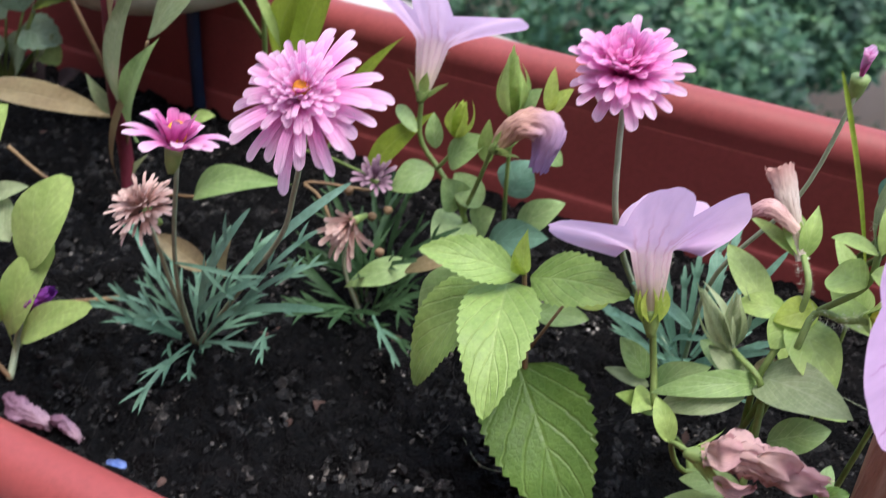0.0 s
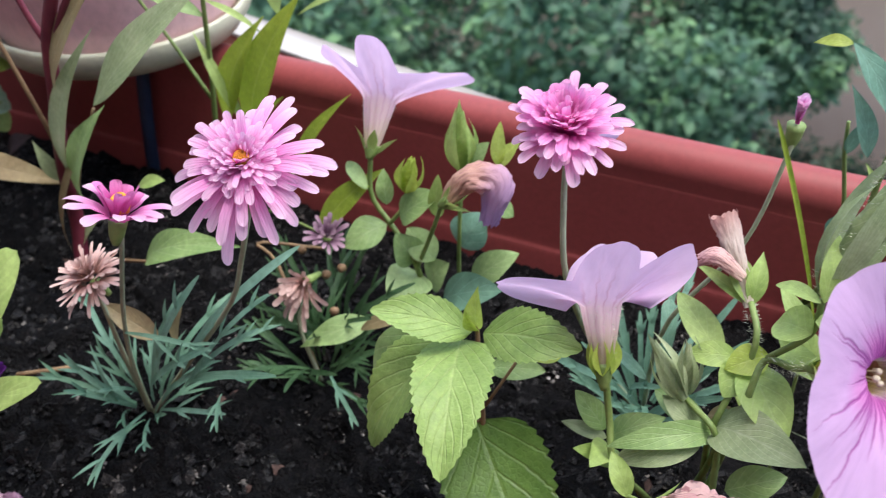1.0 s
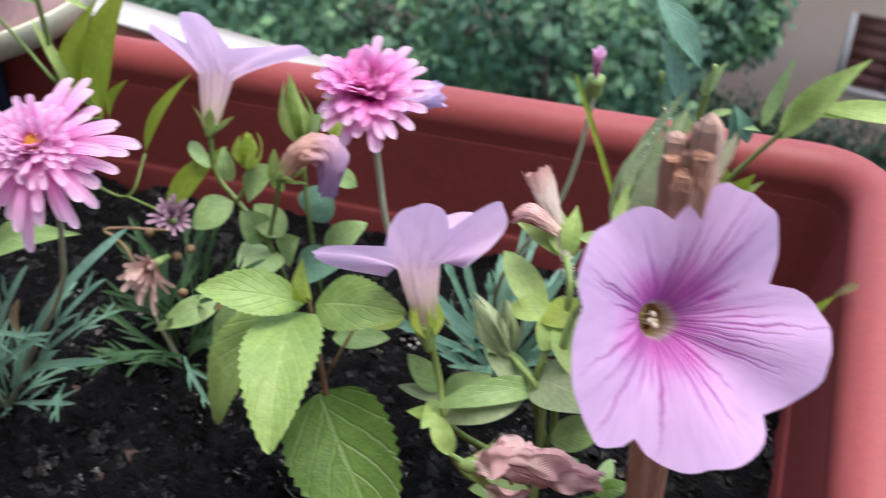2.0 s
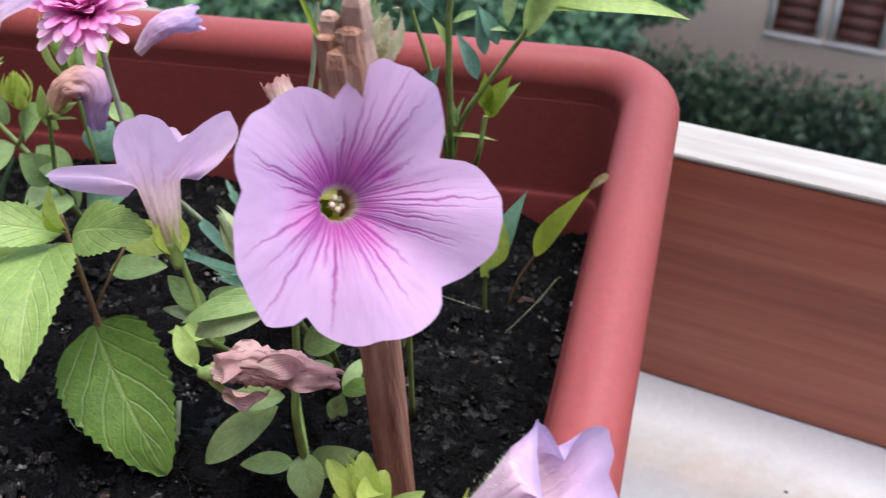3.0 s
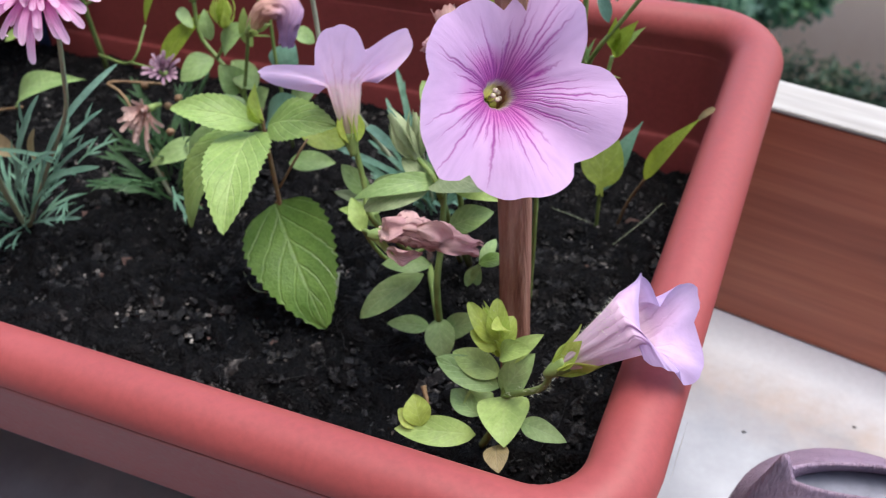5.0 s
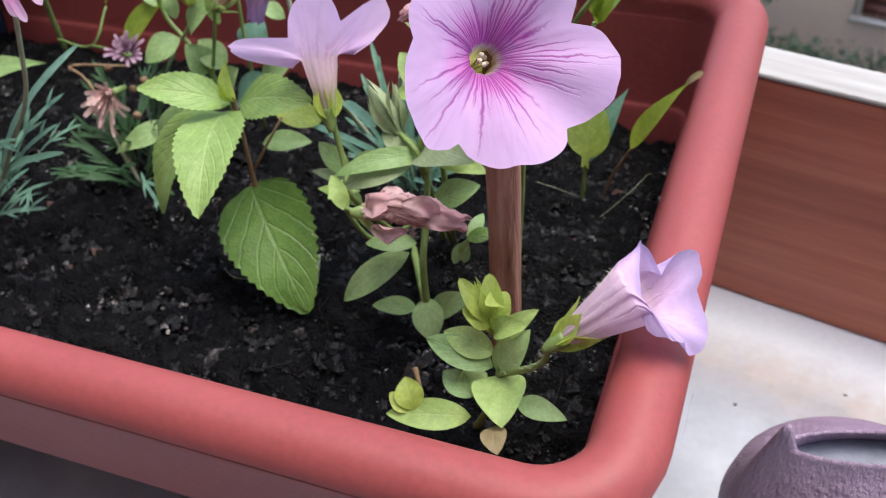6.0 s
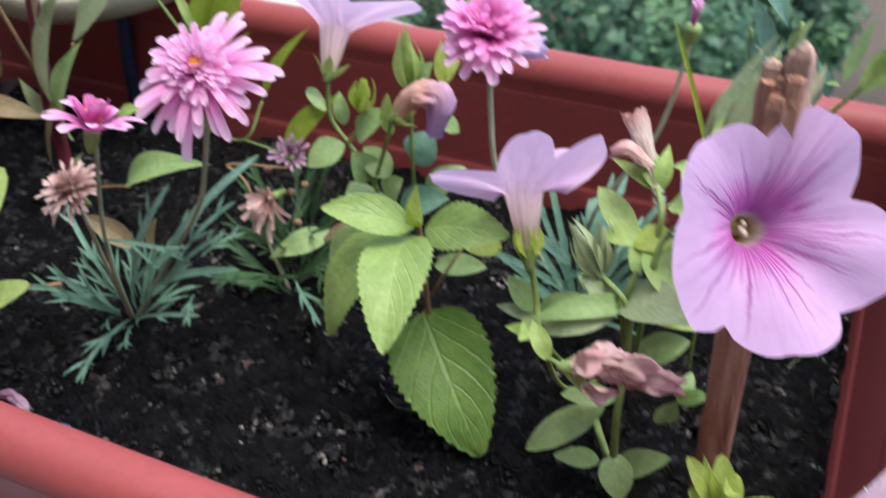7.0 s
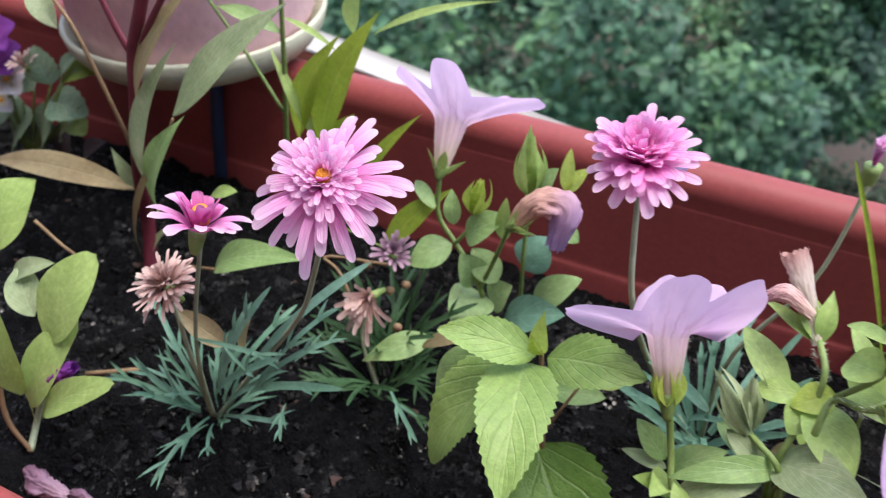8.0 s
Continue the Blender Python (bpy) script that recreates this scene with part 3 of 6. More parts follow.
def build_planter():
    planter = empty("planter", "long terracotta-coloured plastic planter with a rolled rim, on the marble sill", "planter")
    bm, rows = swept([(-0.058, 0.008), (-0.0460, 0.0900), (-0.0200, 0.0975), (-0.0177, 0.0985), (-0.0174, 0.1000), (-0.0156, 0.1165), (-0.0150, 0.1180), (-0.0148, 0.1184), (-0.0144, 0.1187), (-0.0141, 0.1195), (-0.0138, 0.1210), (-0.0094, 0.1530), (-0.0092, 0.1545), (-0.0088, 0.1549), (-0.0062, 0.1560), (0.0072, 0.1588), (0.0083, 0.1590), (0.0086, 0.1584), (0.0080, 0.1555), (0.0020, 0.1310), (-0.0030, 0.1105), (-0.0040, 0.1090), (-0.0080, 0.1030), (-0.0430, 0.0600), (-0.0440, 0.0560), (-0.0560, 0.0060), (-0.0590, 0.0015)])
    bm.faces.new(rows[0])
    bm.faces.new(rows[-1][::-1])
    part("body", bm, TERRACOTTA, planter)
    arc = [(0.0090 * math.cos(a), RIM + 0.0090 * math.sin(a)) for a in (radians(186 - 8.8 * k) for k in range(21))]
    bm, rows = swept([(-0.0093, 0.1540), *arc, (0.0089, 0.1598), (0.0084, 0.1595), (0.0070, 0.1594)])
    part("rim", bm, TERRACOTTA, planter, "rolled rim with a moulding seam")
    chip = bmesh.new()
    blade(chip, (0.0098, -0.180, 0.1590), (0.0096, -0.198, 0.1585), 0.0022, (1, 0, 0), "lance", 0.0, 0.0, rows=6, cols=2)
    part("seam_burr", chip, WHITE_EDGE, planter, "pale scuffed moulding burr")
    return planter


build_planter()


def height(x, y):
    v = Vector((x, y, 0))
    edge = min(-x, -y, y + WIDTH)
    return 0.112 + 0.0045 * noise.noise(v * 18) + 0.0048 * noise.noise(v * 55 + Vector((3, 1, 0))) - 0.006 * math.exp(-max(edge - 0.015, 0) / 0.012) + 0.004 * math.exp(-((x + 0.24) ** 2 + (y + 0.14) ** 2) / 0.003)


def build_soil():
    nx, ny = 520, 170
    rows = []
    for i in range(ny + 1):
        y = -WIDTH + 0.0125 + (WIDTH - 0.025) * i / ny
        row = []
        for j in range(nx + 1):
            x = -0.55 + 0.5375 * j / nx
            v = Vector((x, y, 0))
            row.append(Vector((x, y, height(x, y) + 0.0050 * (0.35 - abs(noise.noise(v * 95))) + 0.0034 * noise.noise(v * 190) + 0.0026 * (0.3 - abs(noise.noise(v * 430))))))
        rows.append(row)
    bm = bmesh.new()
    grid(bm, rows)
    soil = tagged(part("soil", bm, SOIL), "dark moist potting soil filling the planter", "soil", "", "stuff")
    far = bmesh.new()
    grid(far, [[Vector((-0.787 + 0.2365 * j / 12, -WIDTH + 0.0125 + (WIDTH - 0.025) * i / 8, 0.112)) for j in range(13)] for i in range(9)])
    tagged(part("soil", far, SOIL), "dark potting soil at the planter's far end", "soil", "", "stuff")


build_soil()


def scatter(name, count, size, material, label, category, seed, flat=0.6, sink=0.3, lo=-0.46, patchy=-1.0):
    """Many small lumps lying on the soil, as one mesh."""
    rnd, bm = random.Random(seed), bmesh.new()
    ico = [Vector(v) for v in ((0, 0, 1), (0.94, 0, 0.33), (-0.47, 0.81, 0.33), (-0.47, -0.81, 0.33), (0.47, 0.81, -0.33), (0.47, -0.81, -0.33), (-0.94, 0, -0.33), (0, 0, -1))]
    tri = ((0, 1, 2), (0, 2, 3), (0, 3, 1), (1, 4, 2), (2, 6, 3), (3, 5, 1), (1, 5, 4), (2, 4, 6), (3, 6, 5), (7, 4, 5), (7, 6, 4), (7, 5, 6))
    for _ in range(count):
        x, y = rnd.uniform(lo, -0.016), rnd.uniform(-WIDTH + 0.015, -0.017)
        if noise.noise(Vector((x, y, 7.0)) * 34) + 0.5 * noise.noise(Vector((x, y, 3.0)) * 110) < patchy:
            continue
        clump = 0.5 + 0.9 * max(0.0, 0.5 + noise.noise(Vector((x, y, 2.0)) * 60))
        r = size * clump * rnd.uniform(0.3, 1.0) ** 2
        m = Matrix.Translation((x, y, height(x, y) + r * sink)) @ Euler((rnd.uniform(-0.5, 0.5), rnd.uniform(-0.5, 0.5), rnd.uniform(0, 6.3))).to_matrix().to_4x4() @ Matrix.Diagonal((r * rnd.uniform(0.6, 1.7), r * rnd.uniform(0.5, 1.1), r * flat, 1))
        vs = [bm.verts.new(m @ (v * rnd.uniform(0.75, 1.2))) for v in ico]
        for t in tri:
            bm.faces.new([vs[k] for k in t])
    return tagged(faceted(part(name, bm, material)), label, category, "", "stuff")


scatter("soil_crumbs", 21000, 0.0021, CRUMB, "loose dark crumbs of potting soil", "soil", 3)
# clustered where the moist soil would glint; the glints are pale colour
scatter("grit_glints", 17000, 0.0011, GRIT_GLINT, "tiny pale grains in the potting soil, clustered to stand for wet glints", "grit", 5, patchy=0.14)
scatter("soil_lumps", 900, 0.0034, LUMP, "grey weathered lumps in the potting soil", "soil", 15, 0.7, patchy=0.05)
scatter("bark_bits", 110, 0.0030, BARK_BIT, "small brown bark bits in the potting soil", "bark", 8, 0.35)


def build_fibres():
    """Thin roots and fibres lying over the soil."""
    rnd, bm = random.Random(21), bmesh.new()
    for _ in range(90):
        x, y, a = rnd.uniform(-0.42, -0.02), rnd.uniform(-0.195, -0.02), rnd.uniform(0, 6.3)
        pts = []
        for k in range(5):
            pts.append((x, y, height(x, y) + 0.0016 + 0.0015 * rnd.random()))
            a += rnd.uniform(-0.6, 0.6)
            x, y = min(-0.018, x + 0.005 * math.cos(a)), min(-0.018, max(-0.196, y + 0.005 * math.sin(a)))
        r = rnd.uniform(0.0001, 0.00025)
        tube(bm, bend(pts, 10), [r, r * 0.6], 4)
    tagged(part("root_fibres", bm, CRUMB), "thin dark root fibres lying over the soil", "roots", "", "stuff")


build_fibres()


def pale_root(points):
    root = empty("root_thread", "thin pale root thread lying on the soil", "root", "pale roots")
    stem(root, [(x, y, height(x, y) + lift) for x, y, lift in points], [0.00008, 0.00012, 0.00006], PALE_STEM, 16, sides=5)


pale_root([(-0.060, -0.068, 0.003), (-0.052, -0.071, 0.005), (-0.043, -0.072, 0.003)])
pale_root([(-0.034, -0.079, 0.003), (-0.026, -0.067, 0.007), (-0.022, -0.056, 0.009), (-0.021, -0.049, 0.004)])
pale_root([(-0.152, -0.135, 0.003), (-0.143, -0.142, 0.004), (-0.134, -0.140, 0.003)])


# ---- the broken stake ----
def build_stake():
    stake = empty("wooden_stake", "weathered brown wooden stake with a splintered top, pushed into the soil", "stake")
    a, b = Vector((-0.0464, -0.1478, 0.095)), Vector((-0.0500, -0.1290, 0.2440))
    way, s, u = frame_of(b - a, (0, 1, 0))
    bm, rows, n = bmesh.new(), [], 22
    for i in range(n + 1):
        c = a.lerp(b, i / n)
        row = []
        for j in range(16):
            t = 2 * math.pi * j / 16
            x = max(-1, min(1, 1.25 * math.cos(t))) * (0.0039 + 0.0008 * i / n)
            y = max(-1, min(1, 1.25 * math.sin(t))) * 0.0036
            k = 1 + 0.07 * noise.noise(Vector((j * 2.1, i * 0.25, 4)))
            top = (0.011 * noise.noise(Vector((j * 1.37, 5.5, 1))) - 0.001) if i == n else 0
            row.append(c + s * x * k + u * y * k + way * top)
        rows.append(row)
    made = grid(bm, rows, True)
    bm.faces.new(made[0][::-1])
    part("shaft", bm, STAKE_WOOD, stake)
    # the break: a few flat slivers of uneven length, highest on one side
    for x, y, wide, up in ((-0.0030, 0.0005, 0.0021, 0.0095), (-0.0012, 0.0016, 0.0018, 0.0072), (0.0008, 0.0018, 0.0020, 0.0015), (0.0027, 0.0012, 0.0018, 0.0048), (0.0030, -0.0012, 0.0017, 0.0010), (-0.0026, -0.0016, 0.0019, 0.0032), (0.0004, -0.0020, 0.0022, -0.0020)):
        p = b + s * x + u * y
        top = bmesh.new()
        tube(top, bend([p - way * 0.016, p - way * 0.004, p + way * up * 0.7, p + way * up], 9), [wide * 1.25, wide * 1.25, wide * 1.15, wide * 0.22], 5, wobble=0.3)
        sliver = part("splinter", top, RAW_WOOD if y > 0 else STAKE_WOOD, stake, "rough broken wood")
        for f in sliver.data.polygons:
            f.use_smooth = False


build_stake()


# ---- the owl pot on the sill ----
def build_owl():
    owl = empty("owl_flowerpot", "mauve ceramic owl flowerpot with round pale eyes, on the sill", "flowerpot")
    rows = []
    prof = [(0.026, 0.0), (0.034, 0.006), (0.0405, 0.03), (0.0425, 0.055), (0.0405, 0.072), (0.0365, 0.085), (0.0315, 0.095), (0.0295, 0.1005), (0.0280, 0.1025), (0.0262, 0.101), (0.0255, 0.094), (0.029, 0.07), (0.028, 0.02)]
    prof = [(r * 0.85, z) for r, z in prof]
    n = 56
    for r, z in prof:
        row = []
        for j in range(n):
            a = 2 * math.pi * j / n
            ear = max(0, -math.cos(2 * (a - radians(90)))) ** 10 if z > 0.08 else 0
            k = 1 + (0.05 * ear if z > 0.08 else 0) + 0.03 * math.sin(a) * (1 if z < 0.08 else 0.4)
            row.append(Vector((r * k * math.cos(a) * 1.06, r * k * math.sin(a) * (1 - 0.76 * min(1, max(0, (z - 0.065) / 0.035))) - 0.004 * min(1, max(0, (z - 0.065) / 0.035)), z + 0.009 * ear * min(1, max(0, (z - 0.085) / 0.012)))))
        rows.append(row)
    bm = bmesh.new()
    made = grid(bm, rows, True)
    bm.faces.new(made[0][::-1])
    bm.faces.new(made[-1])
    body = part("body", bm, OWL, owl)
    # added plate close under the rim, in place of the lit inner back wall
    inside = bmesh.new()
    grid(inside, [[Vector((r * math.cos(2 * math.pi * j / 32) * 1.06, 0.40 * r * math.sin(2 * math.pi * j / 32) - 0.003, 0.0935)) for j in range(32)] for r in (0.0226, 0.012, 0.0002)], True)
    part("inner_plate", inside, OWL_INSIDE, owl, "grey plate below the rim, standing in for the lit inner wall")
    for sx in (-1, 1):
        c, w = Vector((sx * 0.0160, -0.0262, 0.0785)), Vector((sx * 0.30, -0.70, 0.64)).normalized()
        _, s, u = frame_of(w)
        def disc(r0, r1, lift, bulge, mat, name, parent, label=""):
            bm = bmesh.new()
            rr = [[c + w * (lift + bulge * (1 - (q * q))) + (s * math.cos(t) + u * math.sin(t)) * (r0 + (r1 - r0) * q) for t in (2 * math.pi * j / 36 for j in range(36))] for q in (0.0, 0.25, 0.5, 0.75, 1.0)]
            grid(bm, rr, True)
            if r0 < 0.001:
                bmesh.ops.remove_doubles(bm, verts=bm.verts, dist=1e-5)
            return part(name, bm, mat, parent, label)
        eye = disc(0.00001, 0.0148, 0.001, 0.0025, OWL_EYE, "eye", owl, "round pale eye with a dark ring")
        ring = bmesh.new()
        tube(ring, [c + w * 0.001 + (s * math.cos(t) + u * math.sin(t)) * 0.0152 for t in (2 * math.pi * j / 40 for j in range(41))], [0.0008, 0.0008], 6)
        part("eye_ring", ring, OWL_DARK, eye)
        disc(0.00001, 0.0042, 0.0037, 0.0007, BLACK, "pupil", eye)
    tuft = bmesh.new()
    for k in range(3):
        tube(tuft, bend([(0.017 + 0.004 * k, -0.001, 0.094), (0.019 + 0.004 * k, 0.001, 0.103), (0.021 + 0.003 * k, 0.002, 0.107)], 5), [0.004, 0.0035, 0.001], 7)
    part("ear_tuft", tuft, OWL_DARK, owl, "dark plum ear tuft")
    beak = bmesh.new()
    tube(beak, bend([(0, -0.031, 0.072), (0, -0.039, 0.064), (0, -0.038, 0.054)], 6), [0.004, 0.0035, 0.0006], 8)
    part("beak", beak, OWL_DARK, owl)
    owl.matrix_world = pose(0.0600, -0.136, 0, 0, 0, 13) @ Matrix.Diagonal((1, 1, 1.01, 1))


build_owl()


# ---- pink pot standing over the rim ----
def build_pink_pot():
    pot = empty("pink_flowerpot", "pink flowerpot on a cream saucer, resting on the planter's rim", "flowerpot")
    def round_body(profile):
        bm = bmesh.new()
        made = grid(bm, [[Vector((r * math.cos(2 * math.pi * j / 48), r * math.sin(2 * math.pi * j / 48), z)) for j in range(48)] for r, z in profile], True)
        bm.faces.new(made[0][::-1])
        bm.faces.new(made[-1])
        return bm
    part("saucer", round_body([(0.045, 0.0), (0.052, 0.002), (0.0565, 0.008), (0.058, 0.014), (0.057, 0.0155), (0.0555, 0.0145), (0.053, 0.008)]), POT_CREAM, pot, "cream saucer with a rounded edge")
    part("pot_wall", round_body([(0.050, 0.0085), (0.0525, 0.014), (0.0555, 0.06), (0.058, 0.09), (0.060, 0.1), (0.057, 0.101), (0.054, 0.09), (0.050, 0.085)]), POT_PINK, pot)
    pot.matrix_world = pose(-0.352, -0.003, 0.1685) @ Matrix.Diagonal((0.96, 0.96, 1, 1))


build_pink_pot()
cord = tagged(stem(None, [(-0.340, -0.02, 0.105), (-0.338, -0.017, 0.14), (-0.336, -0.014, 0.166)], [0.003, 0.003], BLUE, 8, "blue_stick"), "dark blue plastic stick against the planter's wall", "stick")


# ---- the view down from the balcony ----
def lawn():
    bm = bmesh.new()
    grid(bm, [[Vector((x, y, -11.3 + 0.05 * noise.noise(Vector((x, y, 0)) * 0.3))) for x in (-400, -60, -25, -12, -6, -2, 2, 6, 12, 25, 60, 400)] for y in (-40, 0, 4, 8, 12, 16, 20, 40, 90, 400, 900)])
    tagged(part("ground", bm, GRASS), "lawn far below the balcony, its shade put into the dark green", "lawn", "", "structure")


lawn()


def leaf_cloud(bm, rnd, centre, radius, count, size):
    for _ in range(count):
        d = Vector((rnd.gauss(0, 1), rnd.gauss(0, 1), rnd.gauss(0, 1))).normalized()
        p = centre + Vector((d.x * radius[0], d.y * radius[1], d.z * radius[2])) * rnd.uniform(0.55, 1.05)
        w = Vector((rnd.gauss(0, 1), rnd.gauss(0, 1), rnd.gauss(0, 0.6) - 0.3)).normalized()
        _, s, u = frame_of(w, (rnd.gauss(0, 0.5), rnd.gauss(0, 0.5), 1))
        k = size * rnd.uniform(0.6, 1.3)
        vs = [bm.verts.new(q) for q in (p, p + w * k * 0.5 + s * k * 0.28, p + w * k, p + w * k * 0.5 - s * k * 0.28)]
        bm.faces.new(vs)


def tree(x, y, top, spread, seed, low=-7.6):
    rnd = random.Random(seed)
    t = empty("tree", "leafy green deciduous tree below the balcony", "tree", "trees below the balcony")
    bm = bmesh.new()
    tube(bm, bend([(x, y, -11.4), (x + 0.1, y, -9.0), (x - 0.05, y + 0.1, top - 1.2)], 12), [0.22, 0.16, 0.05], 10, wobble=0.15)
    part("trunk", bm, TREE_BARK, t)
    crown = bmesh.new()
    for k in range(13):
        a, h = rnd.uniform(0, 6.28), rnd.random()
        z = top - 0.7 - h * (top - low)
        out = spread * (0.45 + 0.45 * math.sin(math.pi * min(1, h * 0.9 + 0.12))) * rnd.uniform(0.5, 1.0)
        c = Vector((x + out * math.cos(a), y + out * math.sin(a), z))
        limb = bmesh.new()
        tube(limb, bend([(x, y, z - 0.8), (x + 0.5 * out * math.cos(a), y + 0.5 * out * math.sin(a), z - 0.2), c], 6), [0.06, 0.04, 0.012], 6)
        part("limb", limb, TREE_BARK, t)
        leaf_cloud(crown, rnd, c, (spread * 0.46, spread * 0.46, 0.75), 1500, 0.15)
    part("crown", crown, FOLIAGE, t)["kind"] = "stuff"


for k, (x, y, top, spread) in enumerate(((-7.6, 7.6, -1.8, 2.2), (-4.6, 7.4, -2.2, 2.0), (-2.2, 7.9, -2.9, 1.55), (-9.0, 12.5, -2.2, 2.8), (-4.8, 12.6, -2.6, 2.6), (-1.9, 13.2, -4.6, 1.6))):
    tree(x, y, top, spread, 40 + k)
tree(-1.35, 13.6, -3.3, 1.25, 52, -6.6)


def hedge():
    rnd, bm = random.Random(77), bmesh.new()
    for k in range(46):
        u = -9 + k * 0.44
        leaf_cloud(bm, rnd, Vector((u, 15.0 - 0.2 * u, -10.0 + 0.15 * rnd.random())), (0.6, 0.7, 1.05), 560, 0.15)
    tagged(part("hedge", bm, HEDGE), "dense dark green clipped hedge before the building", "hedge", "", "stuff")


hedge()


def dirt():
    """Dry crumbs of dirt lying on the sill."""
    rnd, bm = random.Random(61), bmesh.new()
    for _ in range(46):
        x, y, r = rnd.uniform(0.015, 0.19), rnd.uniform(-0.2, -0.02), rnd.uniform(0.0003, 0.0010)
        bmesh.ops.create_icosphere(bm, subdivisions=1, radius=r, matrix=Matrix.Translation((x, y - 0.2 * x, r * 0.4)) @ Matrix.Diagonal((rnd.uniform(0.8, 2.0), 1, 0.6, 1)))
    tagged(part("dirt_crumbs", bm, CRUMB), "dark crumbs of dirt scattered on the marble sill", "dirt", "", "stuff")


dirt()


def facade():
    m = pose(1.85, 17.6, -10.3, 0, 0, YAW)
    house = empty("neighbour_building", "pinkish rendered building with brown shuttered windows beyond the lawn", "building")
    house.matrix_world = m
    spots = [(-5.0, 1), (-3.83, 1), (-0.64, 1), (0.53, 1), (3.6, 1), (4.77, 1)]
    xs = sorted({-14.0, 14.0, *[a for a, _ in spots], *[a + 0.82 for a, _ in spots]})
    walls = []
    for zlo, zhi, holes in ((-1.1, 0.38, False), (0.38, 1.9, True), (1.9, 6.0, False)):
        for a, b in zip(xs, xs[1:]):
            if holes and any(abs(a - s) < 1e-6 for s, _ in spots):
                continue
            walls.append(part("wall_section", box(bmesh.new(), (a, 0, zlo), (b, 0.3, zhi)), FACADE, house))
    roof = bmesh.new()
    box(roof, (-14.3, -0.4, 6.0), (14.3, 6.0, 6.25))
    roof = part("roof", roof, SHUTTER, house)
    for s, _ in spots:
        w = part("window", box(bmesh.new(), (s, 0.12, 0.38), (s + 0.82, 0.17, 1.9)), SHUTTER, house, "brown shuttered window")
        part("sill", box(bmesh.new(), (s - 0.16, -0.06, 0.27), (s + 0.98, 0.1, 0.38), 0.01), PALE_TRIM, w)
        for a in (s - 0.13, s + 0.82):
            part("surround", box(bmesh.new(), (a, -0.03, 0.38), (a + 0.13, 0.1, 1.9), 0.01), PALE_TRIM, w)
        for z in (0.52, 0.79, 1.06, 1.33, 1.60):
            part("slat", box(bmesh.new(), (s + 0.03, 0.095, z - 0.11), (s + 0.79, 0.12, z + 0.1), 0.01), SHUTTER, w)
    for ob in (*walls, roof):
        for f in ob.data.polygons:
            f.use_smooth = False


facade()


# ---- flowers and leaves ----
def petalled(parent, base, throat, mouth, petals, material, wave=0.05, seed=0, flare=0.3, blunt=2.4, creases=0.0, name="corolla", label=""):
    """A trumpet: a tube from base to throat that opens into a limb of petals, each given by its tip and by the notch that follows it."""
    base, throat = Vector(base), Vector(throat)
    w, s, u = frame_of(throat - base)
    tips, notches = [Vector(p) for p, _ in petals], [Vector(q) for _, q in petals]
    count, per = len(petals), 20
    def turn_of(p):
        o = p - throat
        return math.atan2(o.dot(u), o.dot(s))
    start = turn_of(tips[0])
    sign = 1 if math.sin(turn_of(tips[1]) - start) > 0 else -1
    n, depth = count * per, (throat - base).length
    size = sum((p - throat).length for p in tips) / count
    edge = []
    for i in range(count):
        before, after = notches[i - 1], notches[i]
        for k in range(per):
            x = 2 * k / per - 1
            out = (1 - abs(x) ** blunt) ** 0.62
            p = before.lerp(after, (x + 1) / 2)
            p = p + (tips[i] - before.lerp(after, 0.5)) * out
            p += w * size * wave * noise.noise(Vector((i * 3.7 + seed, x * 0.9, 2.0)))
            p += (p - throat).normalized() * size * 0.03 * noise.noise(Vector((i * 2.3, x * 3.0, seed + 4.0)))
            edge.append(p)
    pts, uvs = [], []
    rings = [(f, None) for f in (0.0, 0.15, 0.35, 0.55, 0.75, 0.9)] + [(None, q / 14) for q in range(15)]
    for f, q in rings:
        row, ur = [], []
        for j in range(n + 1):
            k = j % n
            a = start + sign * 2 * math.pi * (k / per - 0.5) / count
            o = s * math.cos(a) + u * math.sin(a)
            if q is None:
                r = 0.0016 + (mouth - 0.0016) * f ** 0.8
                rib = 1 + 0.04 * math.cos(count * 2 * (a - start)) + creases * noise.noise(Vector((math.cos(a) * 3, math.sin(a) * 3 + seed, f * 1.5)))
                p = base + w * depth * f + o * r * rib
                y = 0.17 * f
            else:
                m = throat + o * mouth * (1 + 0.04 * math.cos(count * 2 * (a - start)) + creases * noise.noise(Vector((math.cos(a) * 3, math.sin(a) * 3 + seed, 1.5))))
                c = m + w * size * flare + (edge[k] - m) * 0.12
                p = m * (1 - q) ** 2 + c * 2 * q * (1 - q) + edge[k] * q * q
                p += w * size * (wave * 0.6 * q * noise.noise(Vector((math.cos(a) * 1.5, math.sin(a) * 1.5, seed + q))))
                p += w * size * 0.022 * math.sin(math.pi * q) * math.cos(count * (a - start))
                p += w * size * creases * 0.25 * q * noise.noise(Vector((a * 4.0, q * 3.0, seed)))
                y = 0.17 + 0.83 * q
            row.append(p)
            ur.append((j / n, y))
        pts.append(row)
        uvs.append(ur)
    bm = bmesh.new()
    grid(bm, pts, False, uvs)
    bmesh.ops.remove_doubles(bm, verts=bm.verts, dist=1e-6)
    return part(name, bm, material, parent, label)


